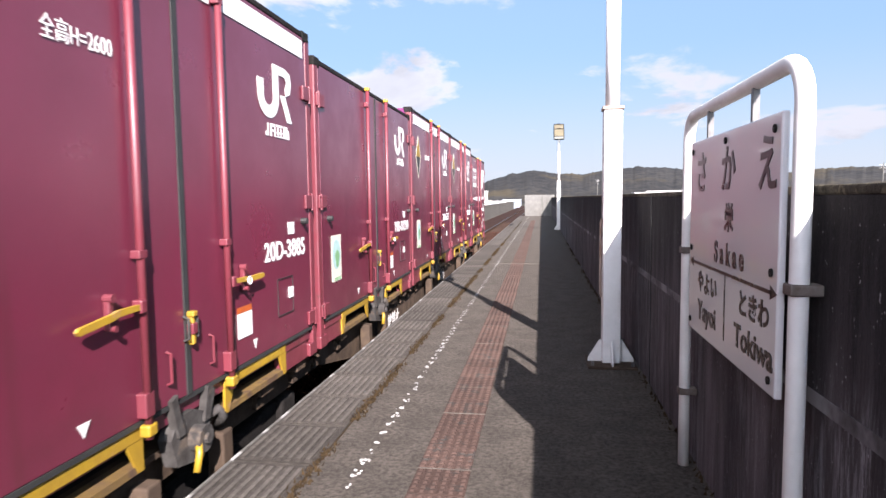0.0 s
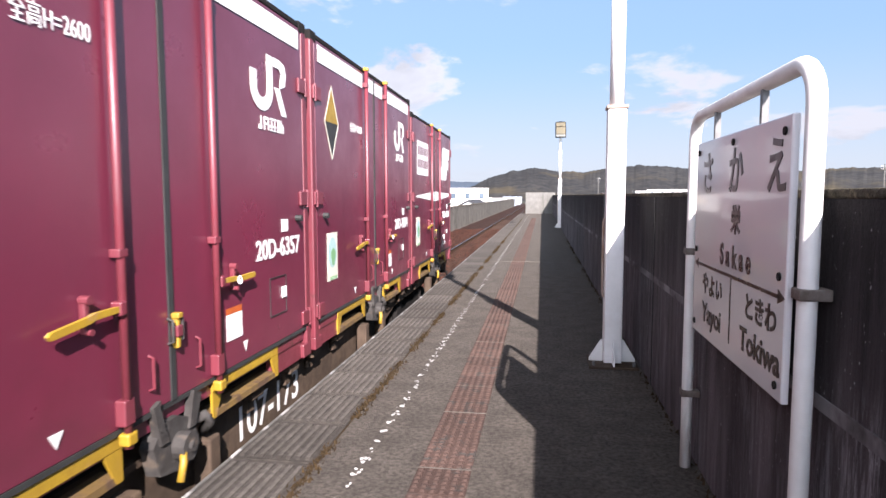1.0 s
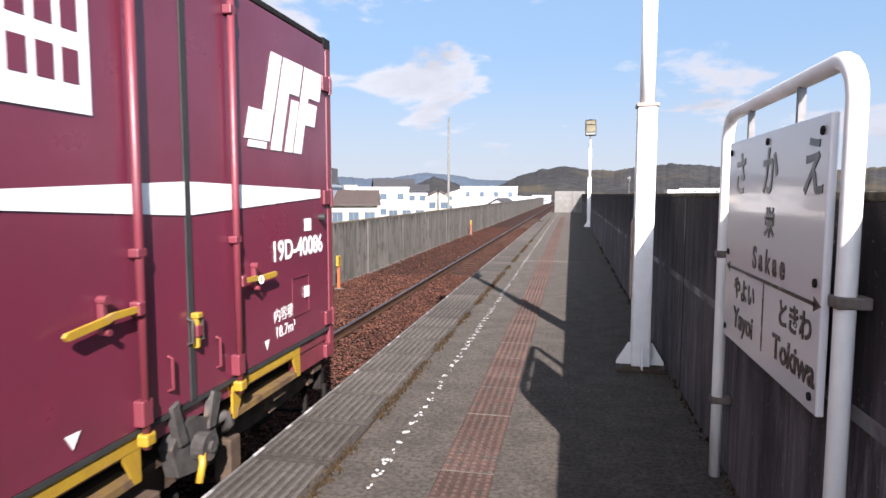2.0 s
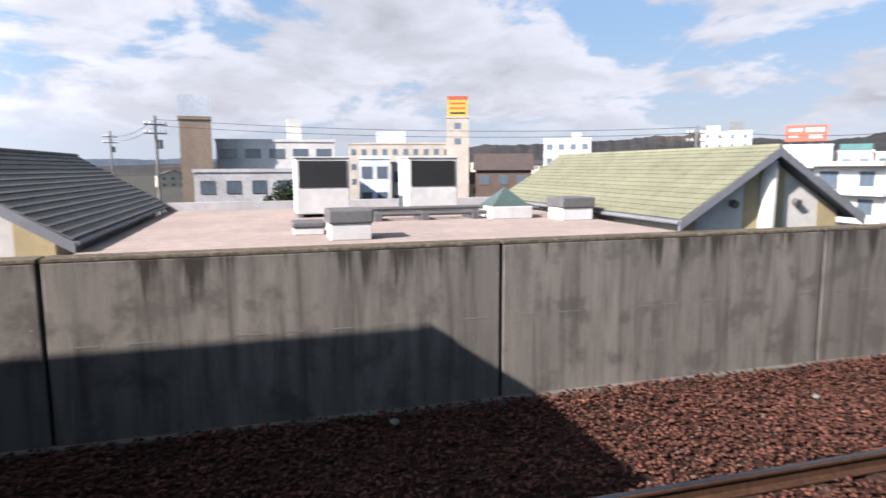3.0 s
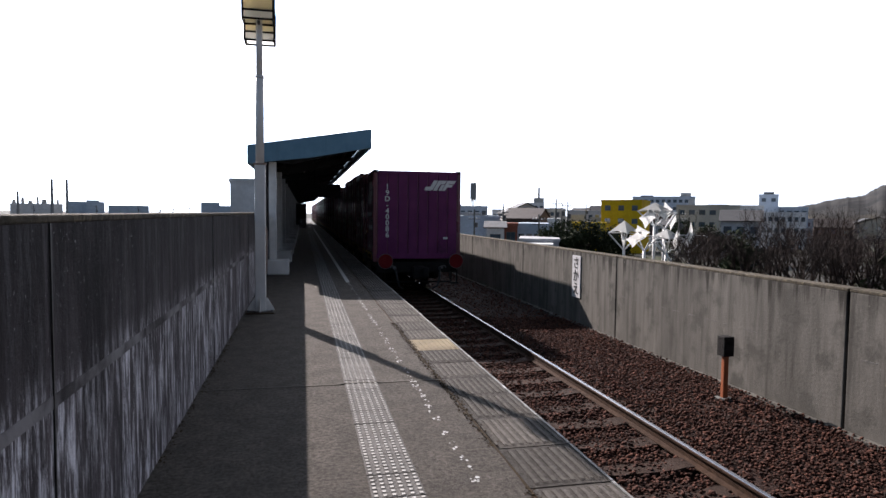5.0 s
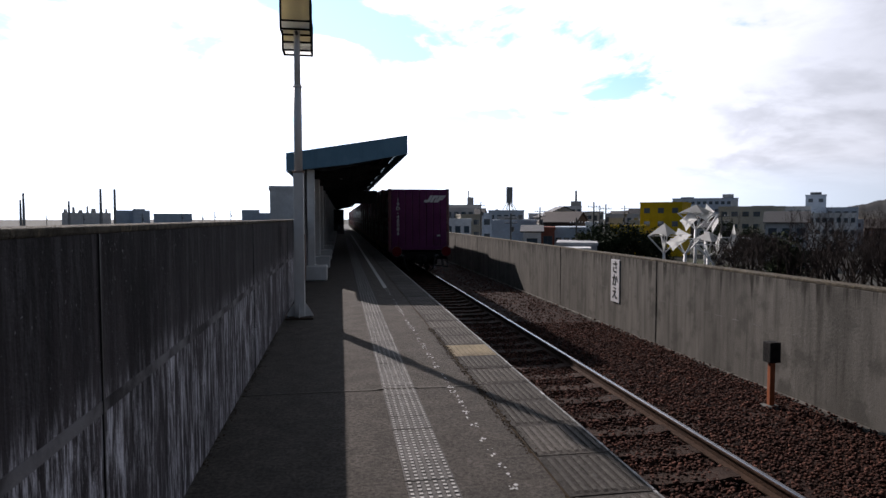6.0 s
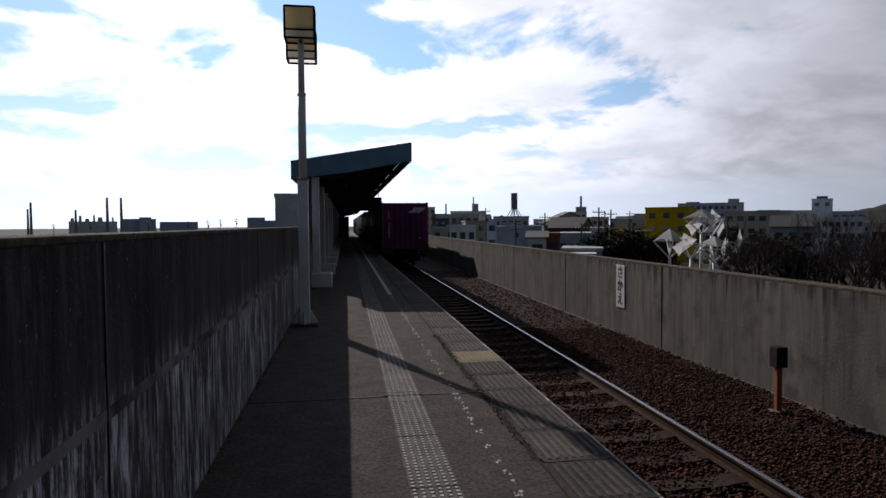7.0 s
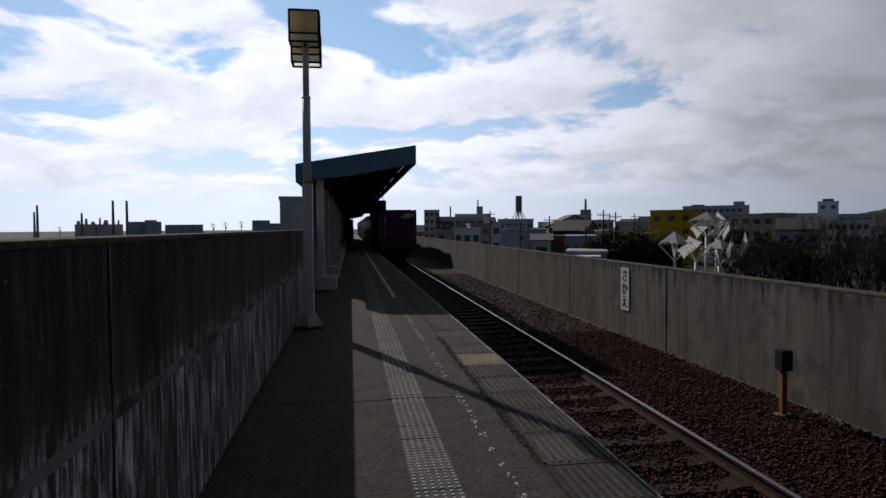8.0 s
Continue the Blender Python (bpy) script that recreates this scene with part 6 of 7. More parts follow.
for x in (-2.5, 0, 2.0):
    bm = B()
    box(bm, x - 0.1, x + 0.1, 0.3, 0.6, tz(120, 1.5) - GROUND, tz(120, 1.9) - GROUND)
    part("billboard_leg", bm, GR, t)
span_block(42.0, 39.8, 110, 1.0, "white", "shop with a teal roof board", dep=6, floors=1, bays=2, extras=((-2, 2, -0.2, 3, 0.3, 1.2, M_TEAL_ROOF, "roof_board"),))
H_APT = tz(83, 0.30) - GROUND
b = build_block(41.25, 83.1, 9.6, 6.0, tz(83, 0.0), "white", "white apartment house with balconies and dark windows", floors=0, turn=0)
for z in (1.9, 4.9, 7.6):
    for x, w in ((-2.6, 2.4), (2.2, 1.7)):
        window_part(b, w, 1.9, x, 0.0, H_APT - z - 0.2, "y-")
    bm = B()
    box(bm, -4.9, 4.9, -1.2, 0.0, H_APT - z - 1.75, H_APT - z - 1.45)
    box(bm, 0.4, 4.9, -1.2, -1.1, H_APT - z - 1.45, H_APT - z - 0.75)
    box(bm, -4.9, -4.75, -1.2, 0.0, H_APT - z - 1.45, H_APT - z + 1.2)
    bal = part("balcony", bm, WH, b)
    for q in range(12):
        bm = B()
        rod(bm, (-4.6 + q * 0.42, -1.15, H_APT - z - 1.45), (-4.6 + q * 0.42, -1.15, H_APT - z - 0.75), 0.03, 5)
        part("baluster", bm, GR, bal)
    window_part(b, 1.5, 1.5, 4.8, 2.9, H_APT - z, "x+")
bm = B()
box(bm, -5.0, 5.0, -1.4, 6.2, H_APT - 0.5, H_APT)
part("eaves_band", bm, M_TOWN["cream"], b)
span_block(36.0, 30.4, 62, -0.95, "brown", "dark brown timber house with a balcony", dep=9, floors=2, bays=4, gable="side")
span_block(35.7, 31.6, 130, 1.1, "white", "white office block on rising ground", dep=10, floors=3, bays=6, ww=0.9, extras=((-3, -1.4, 2, 5, 0, 1.2, WH, "roof_house"),))
span_block(39.6, 36.2, 150, 0.9, "cream", "cream low-rise block", dep=10, floors=2, bays=4)
span_block(31.7, 30.2, 100, 0.9, "lilac", "low lilac apartment wing", dep=9, floors=2, bays=2)
span_block(30.2, 28.2, 105, 1.5, "lilac", "lilac apartment tower", dep=9, floors=3, bays=2)
span_block(32.0, 28.6, 75, -0.3, "cream", "cream tiled-roof house", dep=8, floors=2, bays=2, gable="front")
span_block(28.4, 21.9, 78, 0.6, "pale", "pale blue-white three-storey office with grouped windows", dep=11, floors=3, bays=5, ww=1.4, turn=10, extras=((0.5, 4.5, 3, 7, 0, 2.4, GR, "stair_house"),))
span_block(21.7, 17.4, 80, -1.0, "cream", "low cream house with a grey gable roof", dep=8, floors=1, bays=3, gable="side")
span_block(22.0, 19.3, 120, 0.6, "cream", "yellowish cream house", dep=8, floors=2, bays=2)
span_block(19.2, 14.6, 125, 0.45, "white", "white house with brown shutters", dep=9, floors=2, bays=3)
span_block(16.6, 13.0, 90, -0.9, "white", "low white house", dep=8, floors=1, bays=3)
span_block(14.8, 12.9, 140, 0.25, "white", "white house under a dark hipped roof", dep=8, floors=1, bays=2, gable="side")
span_block(13.0, 10.9, 120, -0.3, "cream", "house with a dark tiled roof", dep=8, floors=1, bays=2, gable="front")
span_block(9.9, 4.8, 150, 0.55, "white", "long white warehouse with a roller door", dep=14, floors=1, bays=4, ww=1.0)
span_block(-9, -12.4, 420, 0.45, "white", "distant white warehouse", dep=14, floors=1, bays=4)
# south
span_block(173.3, 171.9, 260, 1.55, "sand", "distant beige tower block", dep=12, floors=4, bays=3)
span_block(172.2, 170.9, 200, 0.9, "tan", "distant tan tower block", dep=12, floors=3, bays=3)
b = span_block(171.8, 167.9, 160, 0.85, "stone", "grey office block with dark strip windows", dep=10, floors=2, bays=6, ww=1.2, wh=1.6)
for z in (1.2, 2.7, 4.2):
    bm = B()
    box(bm, -5.4, -3.0, -0.06, 0.02, tz(160, 0.85) - GROUND - z - 0.45, tz(160, 0.85) - GROUND - z + 0.45)
    part("strip_window", bm, M_GLASS, b)
span_block(170.5, 167.3, 240, 1.15, "bright", "long white block behind the offices", dep=12, floors=2, bays=7, extras=((1.6, 4.0, 2, 6, 0, 3.2, WH, "stair_tower"),))
span_block(170.6, 168.2, 110, -0.2, "bright", "white two-storey house with dark openings", dep=8, floors=2, bays=3)
span_block(167.2, 166.3, 130, 0.35, "sky", "narrow pale blue house", dep=8, floors=2, bays=1)
b = span_block(166.6, 163.4, 170, 0.62, "sky", "blue-grey building under a water tower", dep=12, floors=2, bays=5, ww=1.3)
span_block(165.8, 164.0, 150, 0.05, "stone", "grey flat-roofed annexe", dep=8, floors=1, bays=3)
span_block(166.3, 162.3, 95, -0.35, "sky", "pale blue metal-clad workshop", dep=10, floors=0, extras=((-2.2, 1.2, 1, 4, 0, 0.5, WH, "roof_house"),))
span_block(163.5, 161.9, 85, -1.2, "bright", "white gabled house with a dark roof", dep=8, floors=1, bays=1, gable="side")
span_block(161.9, 160.7, 88, -1.0, "rust", "house with a rust-red wall", dep=6, floors=1, bays=1)
span_block(163.0, 160.4, 190, 0.35, "stone", "grey apartment block", dep=10, floors=2, bays=4)
span_block(160.7, 157.9, 90, -1.0, "sky", "blue-grey hall with a shallow roof", dep=10, floors=1, bays=4, ww=0.8, wh=0.7)
span_block(160.5, 157.0, 76, -2.4, "stone", "low grey shed beside the viaduct", dep=8, floors=0)
span_block(159.8, 157.6, 72, -2.9, "bright", "low white-fronted shed", dep=6, floors=1, bays=3)
b = span_block(160.3, 158.3, 260, 1.0, "bright", "pale concrete block with a raised tower", dep=12, floors=2, bays=4, extras=((0.2, 4.4, 0.5, 8, 0, 2.3, M_TOWN["white"], "raised_tower"),))
span_block(158.0, 156.9, 110, -0.5, "bright", "white house with square windows", dep=8, floors=2, bays=2)
span_block(158.3, 156.4, 210, 0.5, "sand", "beige flat-roofed block", dep=10, floors=2, bays=4)
span_block(156.2, 153.4, 200, 0.3, "stone", "grey low-rise block", dep=10, floors=2, bays=5)
span_block(156.0, 154.8, 150, -0.1, "sand", "small beige house", dep=8, floors=2, bays=2)
b = span_block(153.4, 149.9, 150, 1.25, "yellow", "bright yellow building with dark windows", dep=11, floors=2, bays=3, turn=140)
span_block(155.8, 152.9, 140, -0.75, "yellow", "low yellow forecourt wall", dep=4, floors=0)
span_block(150.7, 145.6, 270, 1.6, "sky", "large pale hospital block with rows of windows", dep=16, floors=4, bays=11, ww=1.3, extras=((6.5, 10.5, 3, 8, 0, 1.9, WH, "plant_room"), (-9, -4, 3, 8, 0, 0.9, GR, "roof_plant")))
span_block(147.1, 142.2, 170, 0.85, "sand", "beige three-storey building", dep=12, floors=3, bays=6, ww=1.6, extras=((-4.5, -3.0, 2, 5, 0, 1.9, M_TOWN["pale"], "roof_tank"), (0, 5, 2, 6, 0, 0.5, GR, "roof_rail")))
span_block(142.6, 140.4, 220, 0.85, "bright", "white apartment block", dep=12, floors=3, bays=4)
span_block(140.8, 139.4, 240, 1.75, "sky", "slim pale office tower with roof plant", dep=10, floors=1, bays=2, extras=((-1.6, 1.6, 2, 5, 0, 1.2, GR, "roof_house"),))
span_block(141.1, 137.4, 190, 0.3, "bright", "long white two-storey building", dep=12, floors=2, bays=8, ww=1.0)
span_block(139.4, 137.3, 230, 0.75, "sky", "pale low-rise block", dep=10, floors=2, bays=4)
span_block(143.6, 140.6, 120, -0.35, "stone", "house with a long dark roof", dep=9, floors=1, bays=3, gable="side")
span_block(128.5, 126.2, 190, 0.25, "rust", "rust-red building among trees", dep=9, floors=2, bays=3)
span_block(125.8, 122.5, 180, 0.45, "bright", "white flat-roofed building", dep=9, floors=2, bays=4)
b = span_block(121.4, 117.6, 140, 1.9, "bright", "white five-storey office with grouped windows", dep=10, floors=4, bays=7, ww=0.8, wh=0.9)
bm = B()
box(bm, -4.6, -0.4, 1, 7, tz(140, 1.9) - GROUND, tz(140, 3.1) - GROUND)
part("stair_tower", bm, WH, b)
span_block(117.2, 114.2, 150, 0.6, "cream", "cream building with an orange roof", dep=9, floors=2, bays=3)
span_block(113.5, 110.0, 60, -0.4, "stone", "traditional house with a grey tiled roof", dep=9, floors=1, bays=3, gable="side")
span_block(-173.9, -175.9, 75, 2.6, "bright", "white windowless block beyond the parapet", dep=6, floors=0)
span_block(-161.75, -164.26, 800, 0.62, "sky", "distant blue factory shed", dep=30, floors=0)
span_block(-163.0, -163.9, 790, 0.75, "sky", "distant blue shed with a raised roof", dep=30, floors=0)
span_block(-164.52, -167.5, 700, 0.36, "sky", "distant low blue factory roof", dep=30, floors=0)
b = span_block(-158.0, -161.4, 950, 0.42, "bright", "distant pale works with tanks and stacks", dep=40, floors=0)
for k, (x, w, h) in enumerate(((-24, 5, 5), (-15, 4, 8), (-7, 6, 4), (1, 3, 9), (8, 7, 6), (17, 4, 3), (23, 3, 6))):
    bm = B()
    rod(bm, (x, 6, tz(950, 0.42) - GROUND), (x, 6, tz(950, 0.42) - GROUND + h), w * 0.5, 10, w * 0.35)
    part("stack" if h > 6 else "tank", bm, WH, b)
for a0, a1, e in ((-171.5, -173.0, 0.72), (-173.0, -173.9, 0.45)):
    span_block(a0, a1, 1500, e, "sky", "faint works far across the plain", dep=40, floors=0)


def build_fillers():
    """Small houses between the large buildings."""
    rng = random.Random(11)
    looks = (("white", "small white town house"), ("cream", "small cream town house"), ("grey", "small grey town house"), ("pale", "small pale blue town house"), ("brown", "small brown timber house"), ("beige", "small beige town house"))
    taken = []
    for lo, hi, n, dl, dh in ((14, 34, 10, 110, 170), (2, 60, 46, 110, 420), (60, 110, 22, 105, 380), (146, 174, 44, 130, 420), (110, 146, 26, 200, 460), (-25, 0, 8, 250, 700)):
        for _ in range(n):
            az, d = rng.uniform(lo, hi), rng.uniform(dl, dh)
            if any(abs(az - q) < 1.2 and abs(d - p) < 14 for q, p in taken):
                continue
            taken.append((az, d))
            mat, label = rng.choice(looks)
            el = rng.uniform(-0.9, 0.35) if d > 150 else rng.uniform(-1.6, 0.0)
            top = max(GROUND + 4.5, min(tz(d, el), GROUND + 13))
            g = rng.choice(("side", "front", None))
            build_block(az, d, rng.uniform(7, 13), rng.uniform(7, 11), top, mat, label, floors=2, bays=3, gable=g, turn=az + rng.uniform(-25, 25), category="house", group="houses of the town")


build_fillers()


def build_hills():
    rng = np.random.default_rng(2)
    def ridge(name, profile, d, mat, label, depth):
        az = np.arange(profile[0][0], profile[-1][0] + 0.01, 0.1)
        el = np.interp(az, [p[0] for p in profile], [p[1] for p in profile])
        verts, faces = [], []
        rows = 7
        for i, (a, e) in enumerate(zip(az, el)):
            bump = 0.16 * noise.noise((a * 0.35, d * 0.01, 0)) + 0.07 * noise.noise((a * 1.7, d * 0.01, 4)) + 0.03 * noise.noise((a * 5, 2, 4)) + 0.10 * abs(noise.noise((a * 6.3, d * 0.013, 9)))
            top = max(2.0, d * math.tan(radians(max(0.05, e + bump * min(1, e)))))
            for j in range(rows):
                q = j / (rows - 2)
                if j < rows - 1:
                    dd = d - depth * (1 - q) + 20 * noise.noise((a * 0.5, j, 1))
                    z = GROUND + (top - GROUND) * (math.sin(q * math.pi / 2) ** 1.3)
                    z += 0.06 * top * noise.noise((a * 1.3, j * 1.1, 7)) * (1 if 0 < q < 1 else 0)
                else:
                    dd, z = d + depth, GROUND
                verts.append(polar(a, dd, z))
        for i in range(len(az) - 1):
            for j in range(rows - 1):
                k = i * rows + j
                faces.append((k, k + rows, k + rows + 1, k + 1))
        me = bpy.data.meshes.new(name)
        me.from_pydata(verts, [], faces)
        me.shade_smooth()
        me.materials.append(mat)
        tagged(new("hill", me), label, "hill", "hills round the town", "structure")
    ridge("hill", [(-60, 1.2), (-34, 1.8), (-26, 2.05), (-23.8, 2.2), (-22.5, 2.0), (-18, 1.7), (-12.5, 2.2), (-10.6, 2.4), (-8.3, 2.6), (-5.3, 2.3), (-3.6, 2.0), (-2, 2.2), (0.4, 2.45), (2.9, 2.15), (4.7, 1.6), (6, 1.0), (8, 0.1)], 1500, M_HILL, "wooded winter hill north of the town", 500)
    ridge("hill", [(9, 0.1), (10, 0.8), (12.4, 1.7), (14, 0.9), (16, 0.1)], 1300, M_HILL, "small dark wooded hill", 250)
    ridge("hill", [(-70, 0.7), (0, 1.0), (9, 1.35), (13, 2.0), (16, 1.4), (21, 1.5), (40, 1.0), (120, 0.8)], 3600, M_HILL_HAZED, "mountain range far off, its haze painted pale blue", 500)
    ridge("hill", [(19, 0.1), (21.5, 1.2), (23.6, 2.0), (26, 1.9), (32.7, 2.4), (38, 2.45), (42.5, 1.95), (47, 2.2), (52.3, 2.65), (56.2, 2.5), (62, 2.2), (70, 2.0), (78, 1.2), (86, 0.9), (100, 0.4), (108, 0.1)], 1400, M_HILL, "wooded winter hills west of the town", 500)
    ridge("hill", [(119, 0.1), (123, 0.6), (125.5, 0.9), (127.1, 1.4), (128.9, 2.25), (130.9, 2.55), (132.6, 2.45), (133.6, 1.75), (135.2, 1.6), (137.5, 1.0), (142, 0.3)], 800, M_HILL, "round wooded hill behind the park", 160)
    ridge("hill", [(112, 0.1), (115, 0.8), (118, 0.95), (121, 0.1)], 1100, M_HILL, "low wooded hill", 160)


build_hills()


def leaf_mesh(seed, r, h, n, mat, size):
    """An uneven crown of small leaf clumps."""
    rng = np.random.default_rng(seed)
    lobes = [(rng.uniform(-0.5, 0.5) * r, rng.uniform(-0.5, 0.5) * r, rng.uniform(0.25, 0.9) * h, rng.uniform(0.35, 0.62) * r) for _ in range(9)]
    verts, faces = [], []
    for _ in range(n):
        lx, ly, lz, lr = lobes[rng.integers(len(lobes))]
        v = rng.normal(size=3)
        v *= lr * rng.uniform(0.55, 1.05) / np.linalg.norm(v)
        c = np.array((lx, ly, lz)) + v * (1, 1, 0.8)
        a = rng.normal(size=3)
        a /= np.linalg.norm(a)
        b = np.cross(a, rng.normal(size=3))
        b /= np.linalg.norm(b)
        s = size * rng.uniform(0.6, 1.4)
        k = len(verts)
        verts += [tuple(c - a * s), tuple(c + b * s * 0.6), tuple(c + a * s), tuple(c - b * s * 0.6)]
        faces.append((k, k + 1, k + 2, k + 3))
    me = bpy.data.meshes.new("crown")
    me.from_pydata(verts, [], faces)
    me.materials.append(mat)
    return me


def build_evergreen(seed, h, mat, label):
    t = thing("tree", pose(0, 0, GROUND), label, "tree", "trees of the park")
    bm = B()
    rod(bm, (0, 0, 0), (0.1, 0.05, h * 0.55), 0.22, 8, 0.10)
    rng = random.Random(seed)
    for k in range(5):
        a = rng.uniform(0, 6.28)
        rod(bm, (0.05, 0, h * 0.35), (math.cos(a) * h * 0.22, math.sin(a) * h * 0.22, h * rng.uniform(0.55, 0.8)), 0.08, 6, 0.03)
    part("trunk", bm, M_BARK, t)
    ob = new("crown", leaf_mesh(seed, h * 0.42, h * 0.85, 3800, mat, 0.16))
    ob.parent = t
    ob.matrix_basis = pose(0, 0, h * 0.14)
    return t


def build_bare_tree(seed, h, label):
    t = thing("tree", pose(0, 0, GROUND), label, "tree", "trees of the park")
    rng = random.Random(seed)
    trunk, twigs = B(), B()
    def grow(p, d, l, r, lev):
        q = p + d * l
        n = 6 if lev < 2 else 3
        bm = trunk if lev < 2 else twigs
        rod(bm, p, q, r, n, r * 0.6)
        if lev >= 5:
            return
        for _ in range(3 if lev < 3 else 4 if lev < 4 else 3):
            nd = (d + Vector((rng.uniform(-1, 1), rng.uniform(-1, 1), rng.uniform(-0.2, 0.7))) * 0.75).normalized()
            grow(p + d * l * rng.uniform(0.6, 1.0), nd, l * rng.uniform(0.55, 0.78), r * 0.55, lev + 1)
    grow(Vector((0, 0, 0)), Vector((0, 0, 1)), h * 0.36, 0.14, 0)
    part("trunk", trunk, M_BARK, t)
    tagged(part("branchwork", twigs, M_TWIG, t), kind="stuff")
    return t


def build_trees():
    rng = random.Random(21)
    kinds = [build_evergreen(1, 8.4, M_LEAF, "dense dark evergreen tree in the park"), build_evergreen(2, 7.2, M_LEAF, "rounded evergreen tree in the park"),
             build_bare_tree(3, 9.0, "bare grey-brown winter tree in the park"), build_bare_tree(4, 8.3, "bare spreading winter tree in the park"),
             build_bare_tree(5, 9.4, "tall bare winter tree in the park"), build_evergreen(6, 4.8, M_LEAF_RED, "russet-leaved shrub in the park")]
    used = set()
    def put(k, az, d):
        x, y, _ = polar(az, d)
        if k in used:
            copy_thing(kinds[k], pose(x, y, GROUND, 0, 0, rng.uniform(0, 360)))
        else:
            kinds[k].matrix_basis = pose(x, y, GROUND, 0, 0, rng.uniform(0, 360))
            used.add(k)
    for k, az, d in ((0, 123.5, 52), (1, 121.5, 44), (0, 119.5, 47), (5, 126.0, 46), (1, 130.5, 50), (0, 118.0, 60), (1, 116.2, 52), (5, 124.5, 42), (2, 120.8, 56), (3, 126.8, 52), (1, 128.9, 62),
                     (0, 154.0, 80), (1, 151.8, 84), (1, 142.5, 66), (0, 147.0, 110), (1, 144.5, 105), (2, 114.6, 40), (3, 113.0, 34), (4, 116.8, 34), (1, 88.2, 66), (0, 157.0, 84), (1, 155.4, 78)):
        put(k, az, d)
    for _ in range(140):
        az = rng.uniform(113, 146)
        put(rng.choice((2, 3, 4)), az, rng.uniform(48, 98))
    for _ in range(10):
        put(rng.choice((2, 3, 4)), rng.uniform(-16, -8), rng.uniform(60, 110))


build_trees()


def build_sails():
    """White membrane sails on forked masts: caps drawn over four arms, and kites hung upright on the mast line."""
    def cloth(ring, hub, s, dip):
        bm = B()
        c = bm.verts.new(hub)
        vs = []
        for p, q in zip(ring, ring[1:] + ring[:1]):
            for u in (0.0, 0.2, 0.4, 0.6, 0.8):
                vs.append(bm.verts.new(p.lerp(q, u).lerp(hub, dip * 4 * u * (1 - u))))
        for m in range(len(vs)):
            bm.faces.new((c, vs[m], vs[(m + 1) % len(vs)]))
        bmesh.ops.solidify(bm, geom=bm.faces[:], thickness=0.03)
        part("sail", bm, M_SAIL, s, "taut white sail")

    V = Vector
    #        bearing, distance, fork, tips, reach, turn, cap apex, kites (centre x, z, half width, half height, lean)
    for az, d, fork, tip, reach, turn, cap, kites in (
            (151.4, 76, -2.4, -0.5, 1.8, 0, 0.95, ((0.0, -1.3, 0.22, 0.95, 0.0),)),
            (149.7, 73, -2.3, -0.7, 1.5, 25, None, ((-1.2, -1.0, 1.15, 1.0, 0.5), (-0.4, -0.2, 1.0, 0.7, -0.6))),
            (148.9, 78, 0.3, 2.1, 1.9, 15, 3.1, ((-0.9, 1.3, 1.0, 1.3, 0.4), (0.9, 1.9, 1.2, 0.9, -0.5))),
            (148.1, 80, 0.0, 2.0, 1.8, 60, None, ((1.4, 0.9, 1.1, 1.2, 0.8), (0.2, 2.4, 1.4, 0.8, -0.7))),
            (147.9, 74, -2.6, -1.0, 1.9, 0, 0.1, ((1.0, -1.3, 0.5, 1.1, 0.3),)),
            (147.5, 71, -3.2, -1.2, 1.7, 40, None, ((0.3, -1.1, 0.45, 1.2, 0.2),)),
            (146.1, 75, -2.6, -0.6, 1.9, 0, None, ((0.15, -0.6, 0.42, 1.55, 0.0),))):
        x, y, _ = polar(az, d)
        s = thing("membrane_sculpture", pose(x, y, GROUND, 0, 0, az + turn), "white pointed fabric sails on a forked white mast", "sculpture", "sail sculptures in the park")
        f, t = fork - GROUND, tip - GROUND
        bm = B()
        rod(bm, (0, 0, 0), (0, 0, f), 0.19, 10, 0.16)
        part("mast", bm, M_POST_WHITE, s, "", True)
        tips = [V((-reach, 0.4, t)), V((0.3, -reach * 0.8, t)), V((reach, -0.4, t)), V((-0.3, reach * 0.8, t))]
        for p in tips:
            bm = B()
            rod(bm, (0, 0, f - 0.1), p, 0.08, 8)
            part("arm", bm, M_POST_WHITE, s)
        bm = B()
        rod(bm, tips[0], tips[2], 0.05, 6)
        part("tie_bar", bm, M_POST_WHITE, s)
        if cap is not None:
            cloth(tips, V((0, 0, cap - GROUND)), s, 0.16)
        for cx, cz, hw, hh, lean in kites:
            m = V((cx, -0.25, cz - GROUND))
            cloth([m + V((lean, 0, hh)), m + V((hw, 0.1, 0.15 * lean)), m + V((-0.6 * lean, 0, -hh)), m + V((-hw, -0.1, -0.15 * lean))], m + V((0, -0.12, 0)), s, 0.14)


build_sails()


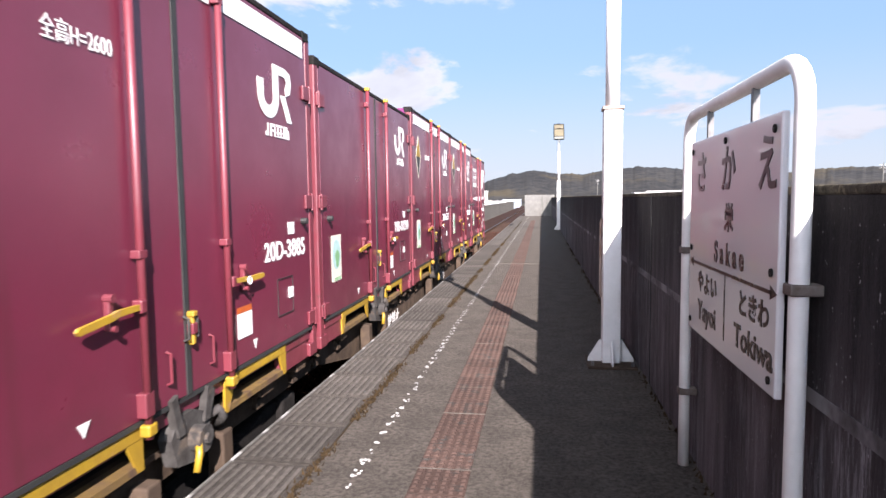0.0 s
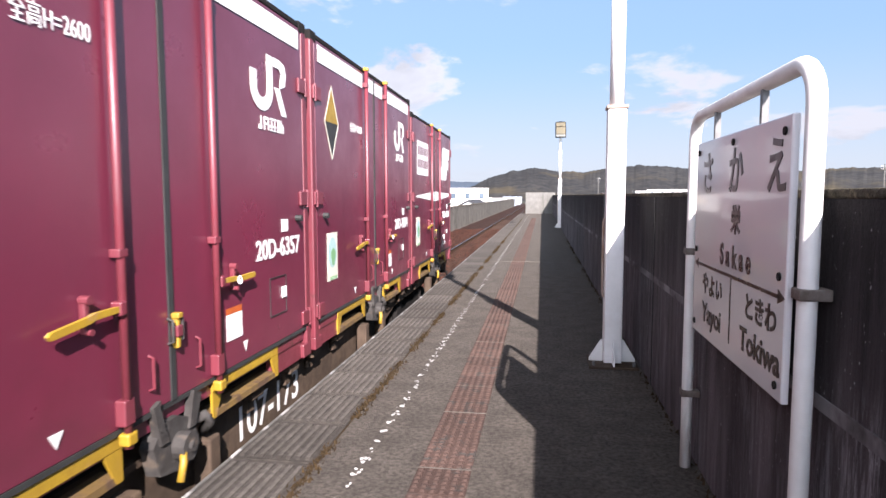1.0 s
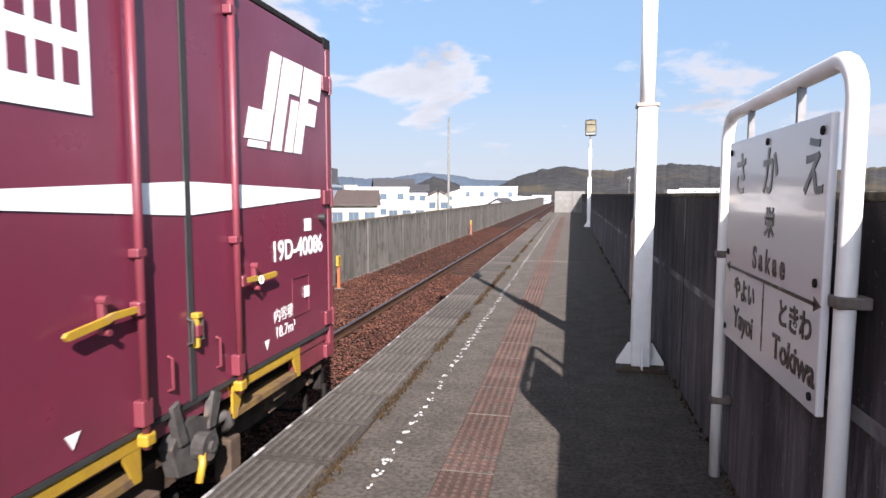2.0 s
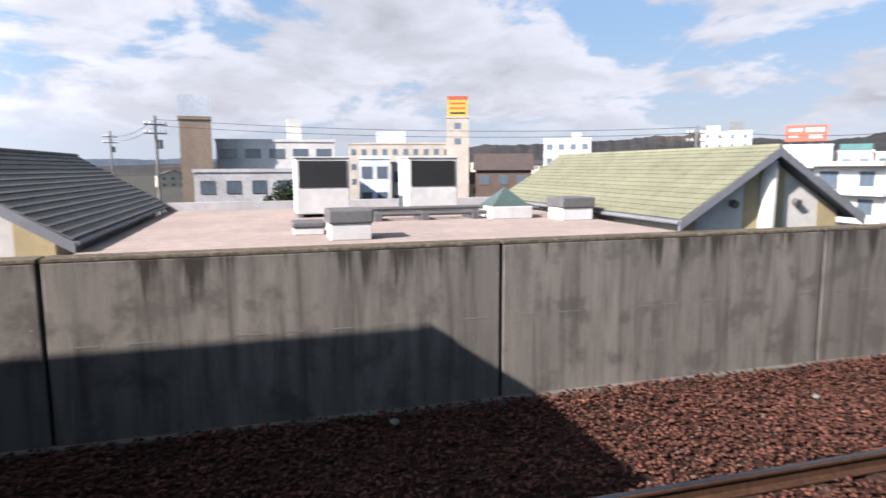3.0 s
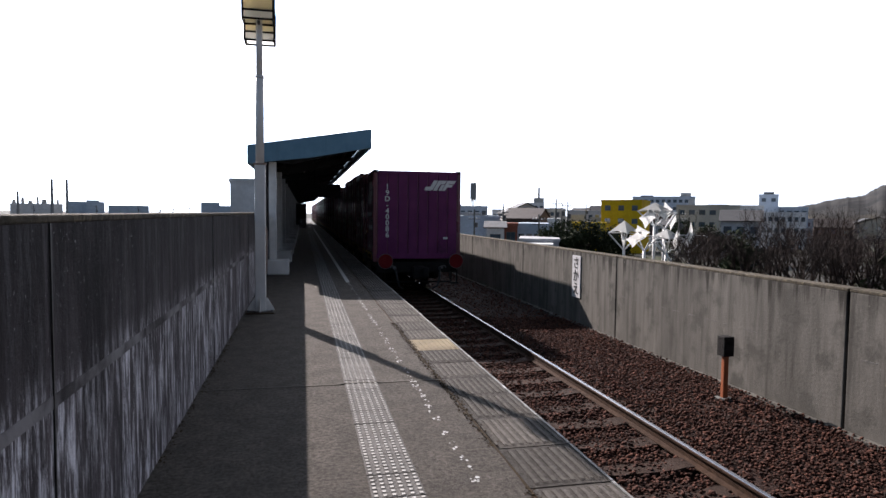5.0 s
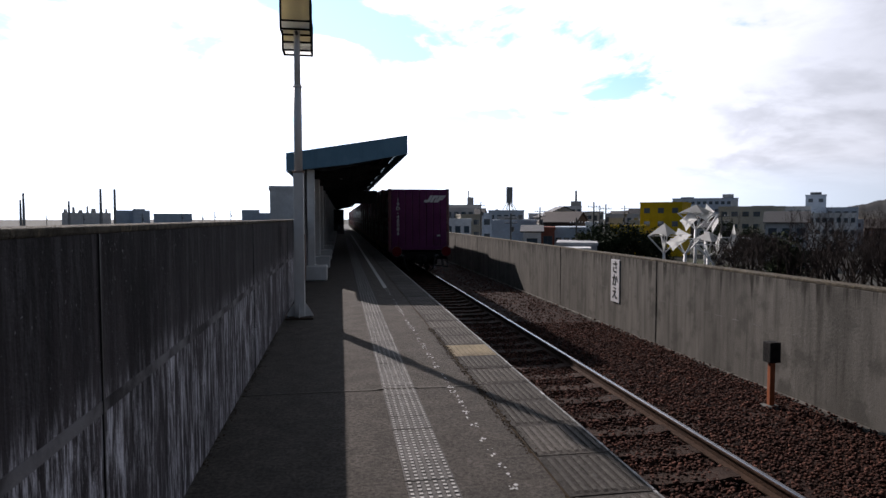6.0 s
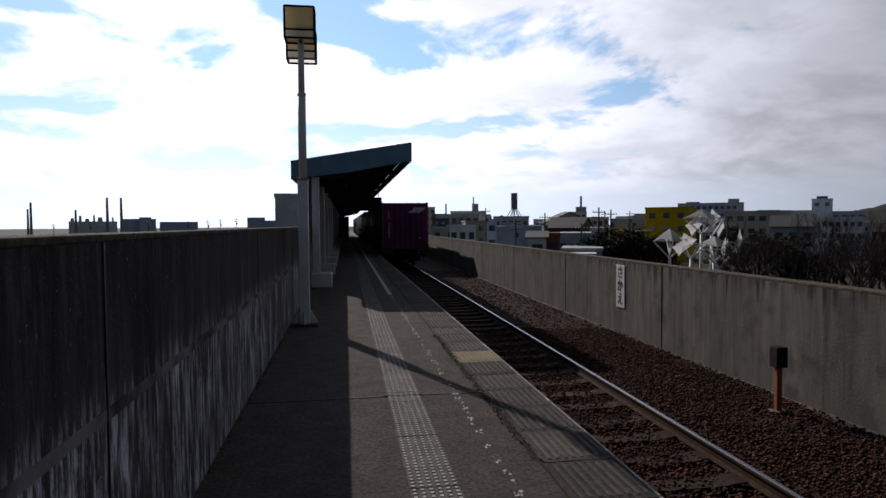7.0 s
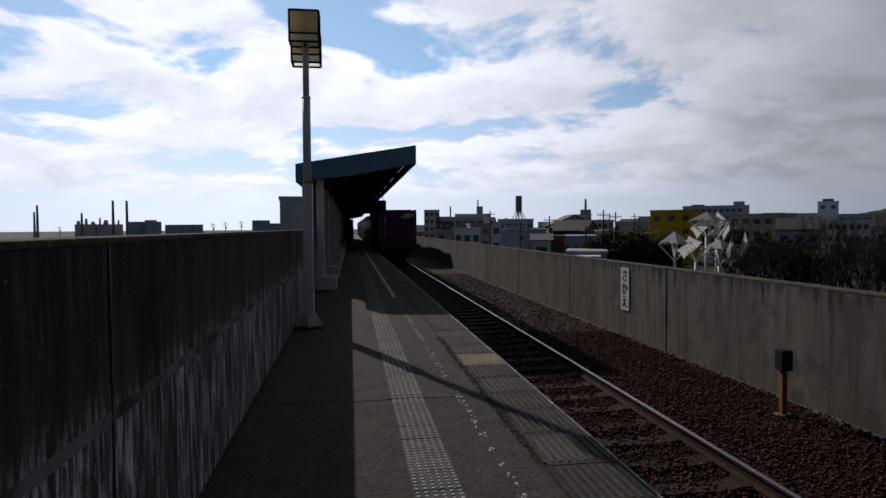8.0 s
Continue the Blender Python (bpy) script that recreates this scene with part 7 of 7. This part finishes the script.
def build_poles():
    def pole(az, d, el, wires=True, r=0.16, label="grey concrete utility pole with cross-arms"):
        x, y, _ = polar(az, d)
        p = thing("utility_pole", pose(x, y, GROUND, 0, 0, az + 20), label, "utility pole", "utility poles of the town")
        h = tz(d, el) - GROUND
        bm = B()
        rod(bm, (0, 0, 0), (0, 0, h), r, 8, r * 0.65)
        part("pole", bm, M_CONC_PALE, p)
        if wires:
            for z in (h - 0.7, h - 1.4):
                bm = B()
                box(bm, -0.9, 0.9, -0.05, 0.05, z - 0.05, z + 0.05)
                part("cross_arm", bm, M_GREY_STEEL, p)
                for q in (-0.8, -0.4, 0.4, 0.8):
                    bm = B()
                    rod(bm, (q, 0, z + 0.05), (q, 0, z + 0.25), 0.05, 6)
                    part("insulator", bm, M_POST_WHITE, p)
            bm = B()
            rod(bm, (0.3, 0, h - 2.6), (0.3, 0, h - 1.9), 0.22, 10)
            part("transformer", bm, M_GREY_STEEL, p)
        return p
    for az, d, el in ((35.4, 46, 2.9), (31.6, 60, 2.3), (27.0, 66, 2.0), (20.4, 90, 0.8), (52.3, 60, 3.4), (98.2, 56, 4.3), (101.5, 90, 3.0), (162.0, 100, 1.0), (157.3, 90, 1.45), (156.27, 95, 1.25), (121.0, 50, 0.9), (-4.9, 300, 1.6), (-26, 200, 2.3), (146.9, 90, 0.6), (167.3, 120, 1.5), (164.6, 90, 0.45), (158.8, 85, 0.05), (156.75, 140, 1.1), (154.65, 150, 1.1), (-168.3, 230, 0.56), (-169.3, 240, 0.62), (-170.6, 250, 0.72), (-163.7, 260, 0.4), (-166.7, 300, 0.45), (-159.5, 330, 0.3), (-157.0, 340, 0.3)):
        pole(az, d, el)
    pole(11.0, 110, 6.8, False, 0.26, "tall slim steel antenna mast")
    for az, d, el, r in ((164.7, 600, 2.8, 4.2), (158.8, 262, 2.45, 0.6), (168.4, 250, 2.5, 0.35), (170.9, 300, 1.9, 0.5), (-155.35, 900, 1.4, 1.4), (-155.55, 900, 1.9, 1.6), (-158.5, 940, 1.35, 1.7), (-160.7, 940, 2.35, 2.0), (-161.7, 940, 2.35, 2.0)):
        x, y, _ = polar(az, d)
        c = thing("chimney", pose(x, y, GROUND), "distant water tower on splayed legs" if r > 4 else "distant slim chimney over the roofs", "chimney", "distant chimneys")
        h = tz(d, el) - GROUND
        bm = B()
        if r > 4:
            rod(bm, (0, 0, h - 15), (0, 0, h), r * 0.72, 20)
            for a in range(6):
                leg = B()
                rod(leg, (1.9 * r * math.cos(a), 1.9 * r * math.sin(a), h - 24), (0.6 * r * math.cos(a), 0.6 * r * math.sin(a), h - 15), 0.35, 5)
                part("leg", leg, M_TOWN["grey"], c)
            leg = B()
            rod(leg, (0, 0, 0), (0, 0, h - 15), r * 0.16, 10)
            part("riser", leg, M_TOWN["grey"], c)
        else:
            rod(bm, (0, 0, 0), (0, 0, h), r, 12, r * 0.7)
        part("tank" if r > 4 else "flue", bm, M_TOWN["grey"], c)
    lines = thing("overhead_wires", pose(0, 0, 0), "thin black overhead wires between town poles", "wires", kind="structure")
    for a, b in (((52.3, 60, 3.2), (35.4, 46, 2.6)), ((35.4, 46, 2.6), (31.6, 60, 2.0)), ((98.2, 56, 4.0), (52.3, 60, 3.2)), ((31.6, 60, 2.0), (27.0, 66, 1.7)), ((101.5, 90, 2.7), (98.2, 56, 4.0))):
        for off in (0.0, 0.5):
            p, q = Vector(polar(a[0], a[1], tz(a[1], a[2]) - off)), Vector(polar(b[0], b[1], tz(b[1], b[2]) - off))
            bm = B()
            tube(bm, [p.lerp(q, i / 12) - Vector((0, 0, 2.4 * (i / 12) * (1 - i / 12))) for i in range(13)], 0.025, 4)
            part("wire", bm, M_BLACK, lines)


build_poles()


# ---- what moves ----
def motions():
    for ob, off in train:
        walk(ob, [(t, pose(TRACK, y + off, BOT)) for t, y in REAR])
    steps = [i * 0.05 for i in range(161)]
    for ws in wheelsets:
        y, z = ws.location.y, ws.location.z
        walk(ws, [(t, pose(0, y, z, math.degrees((rear_at(0) - rear_at(t)) / 0.405) % 360.0)) for t in steps])


motions()
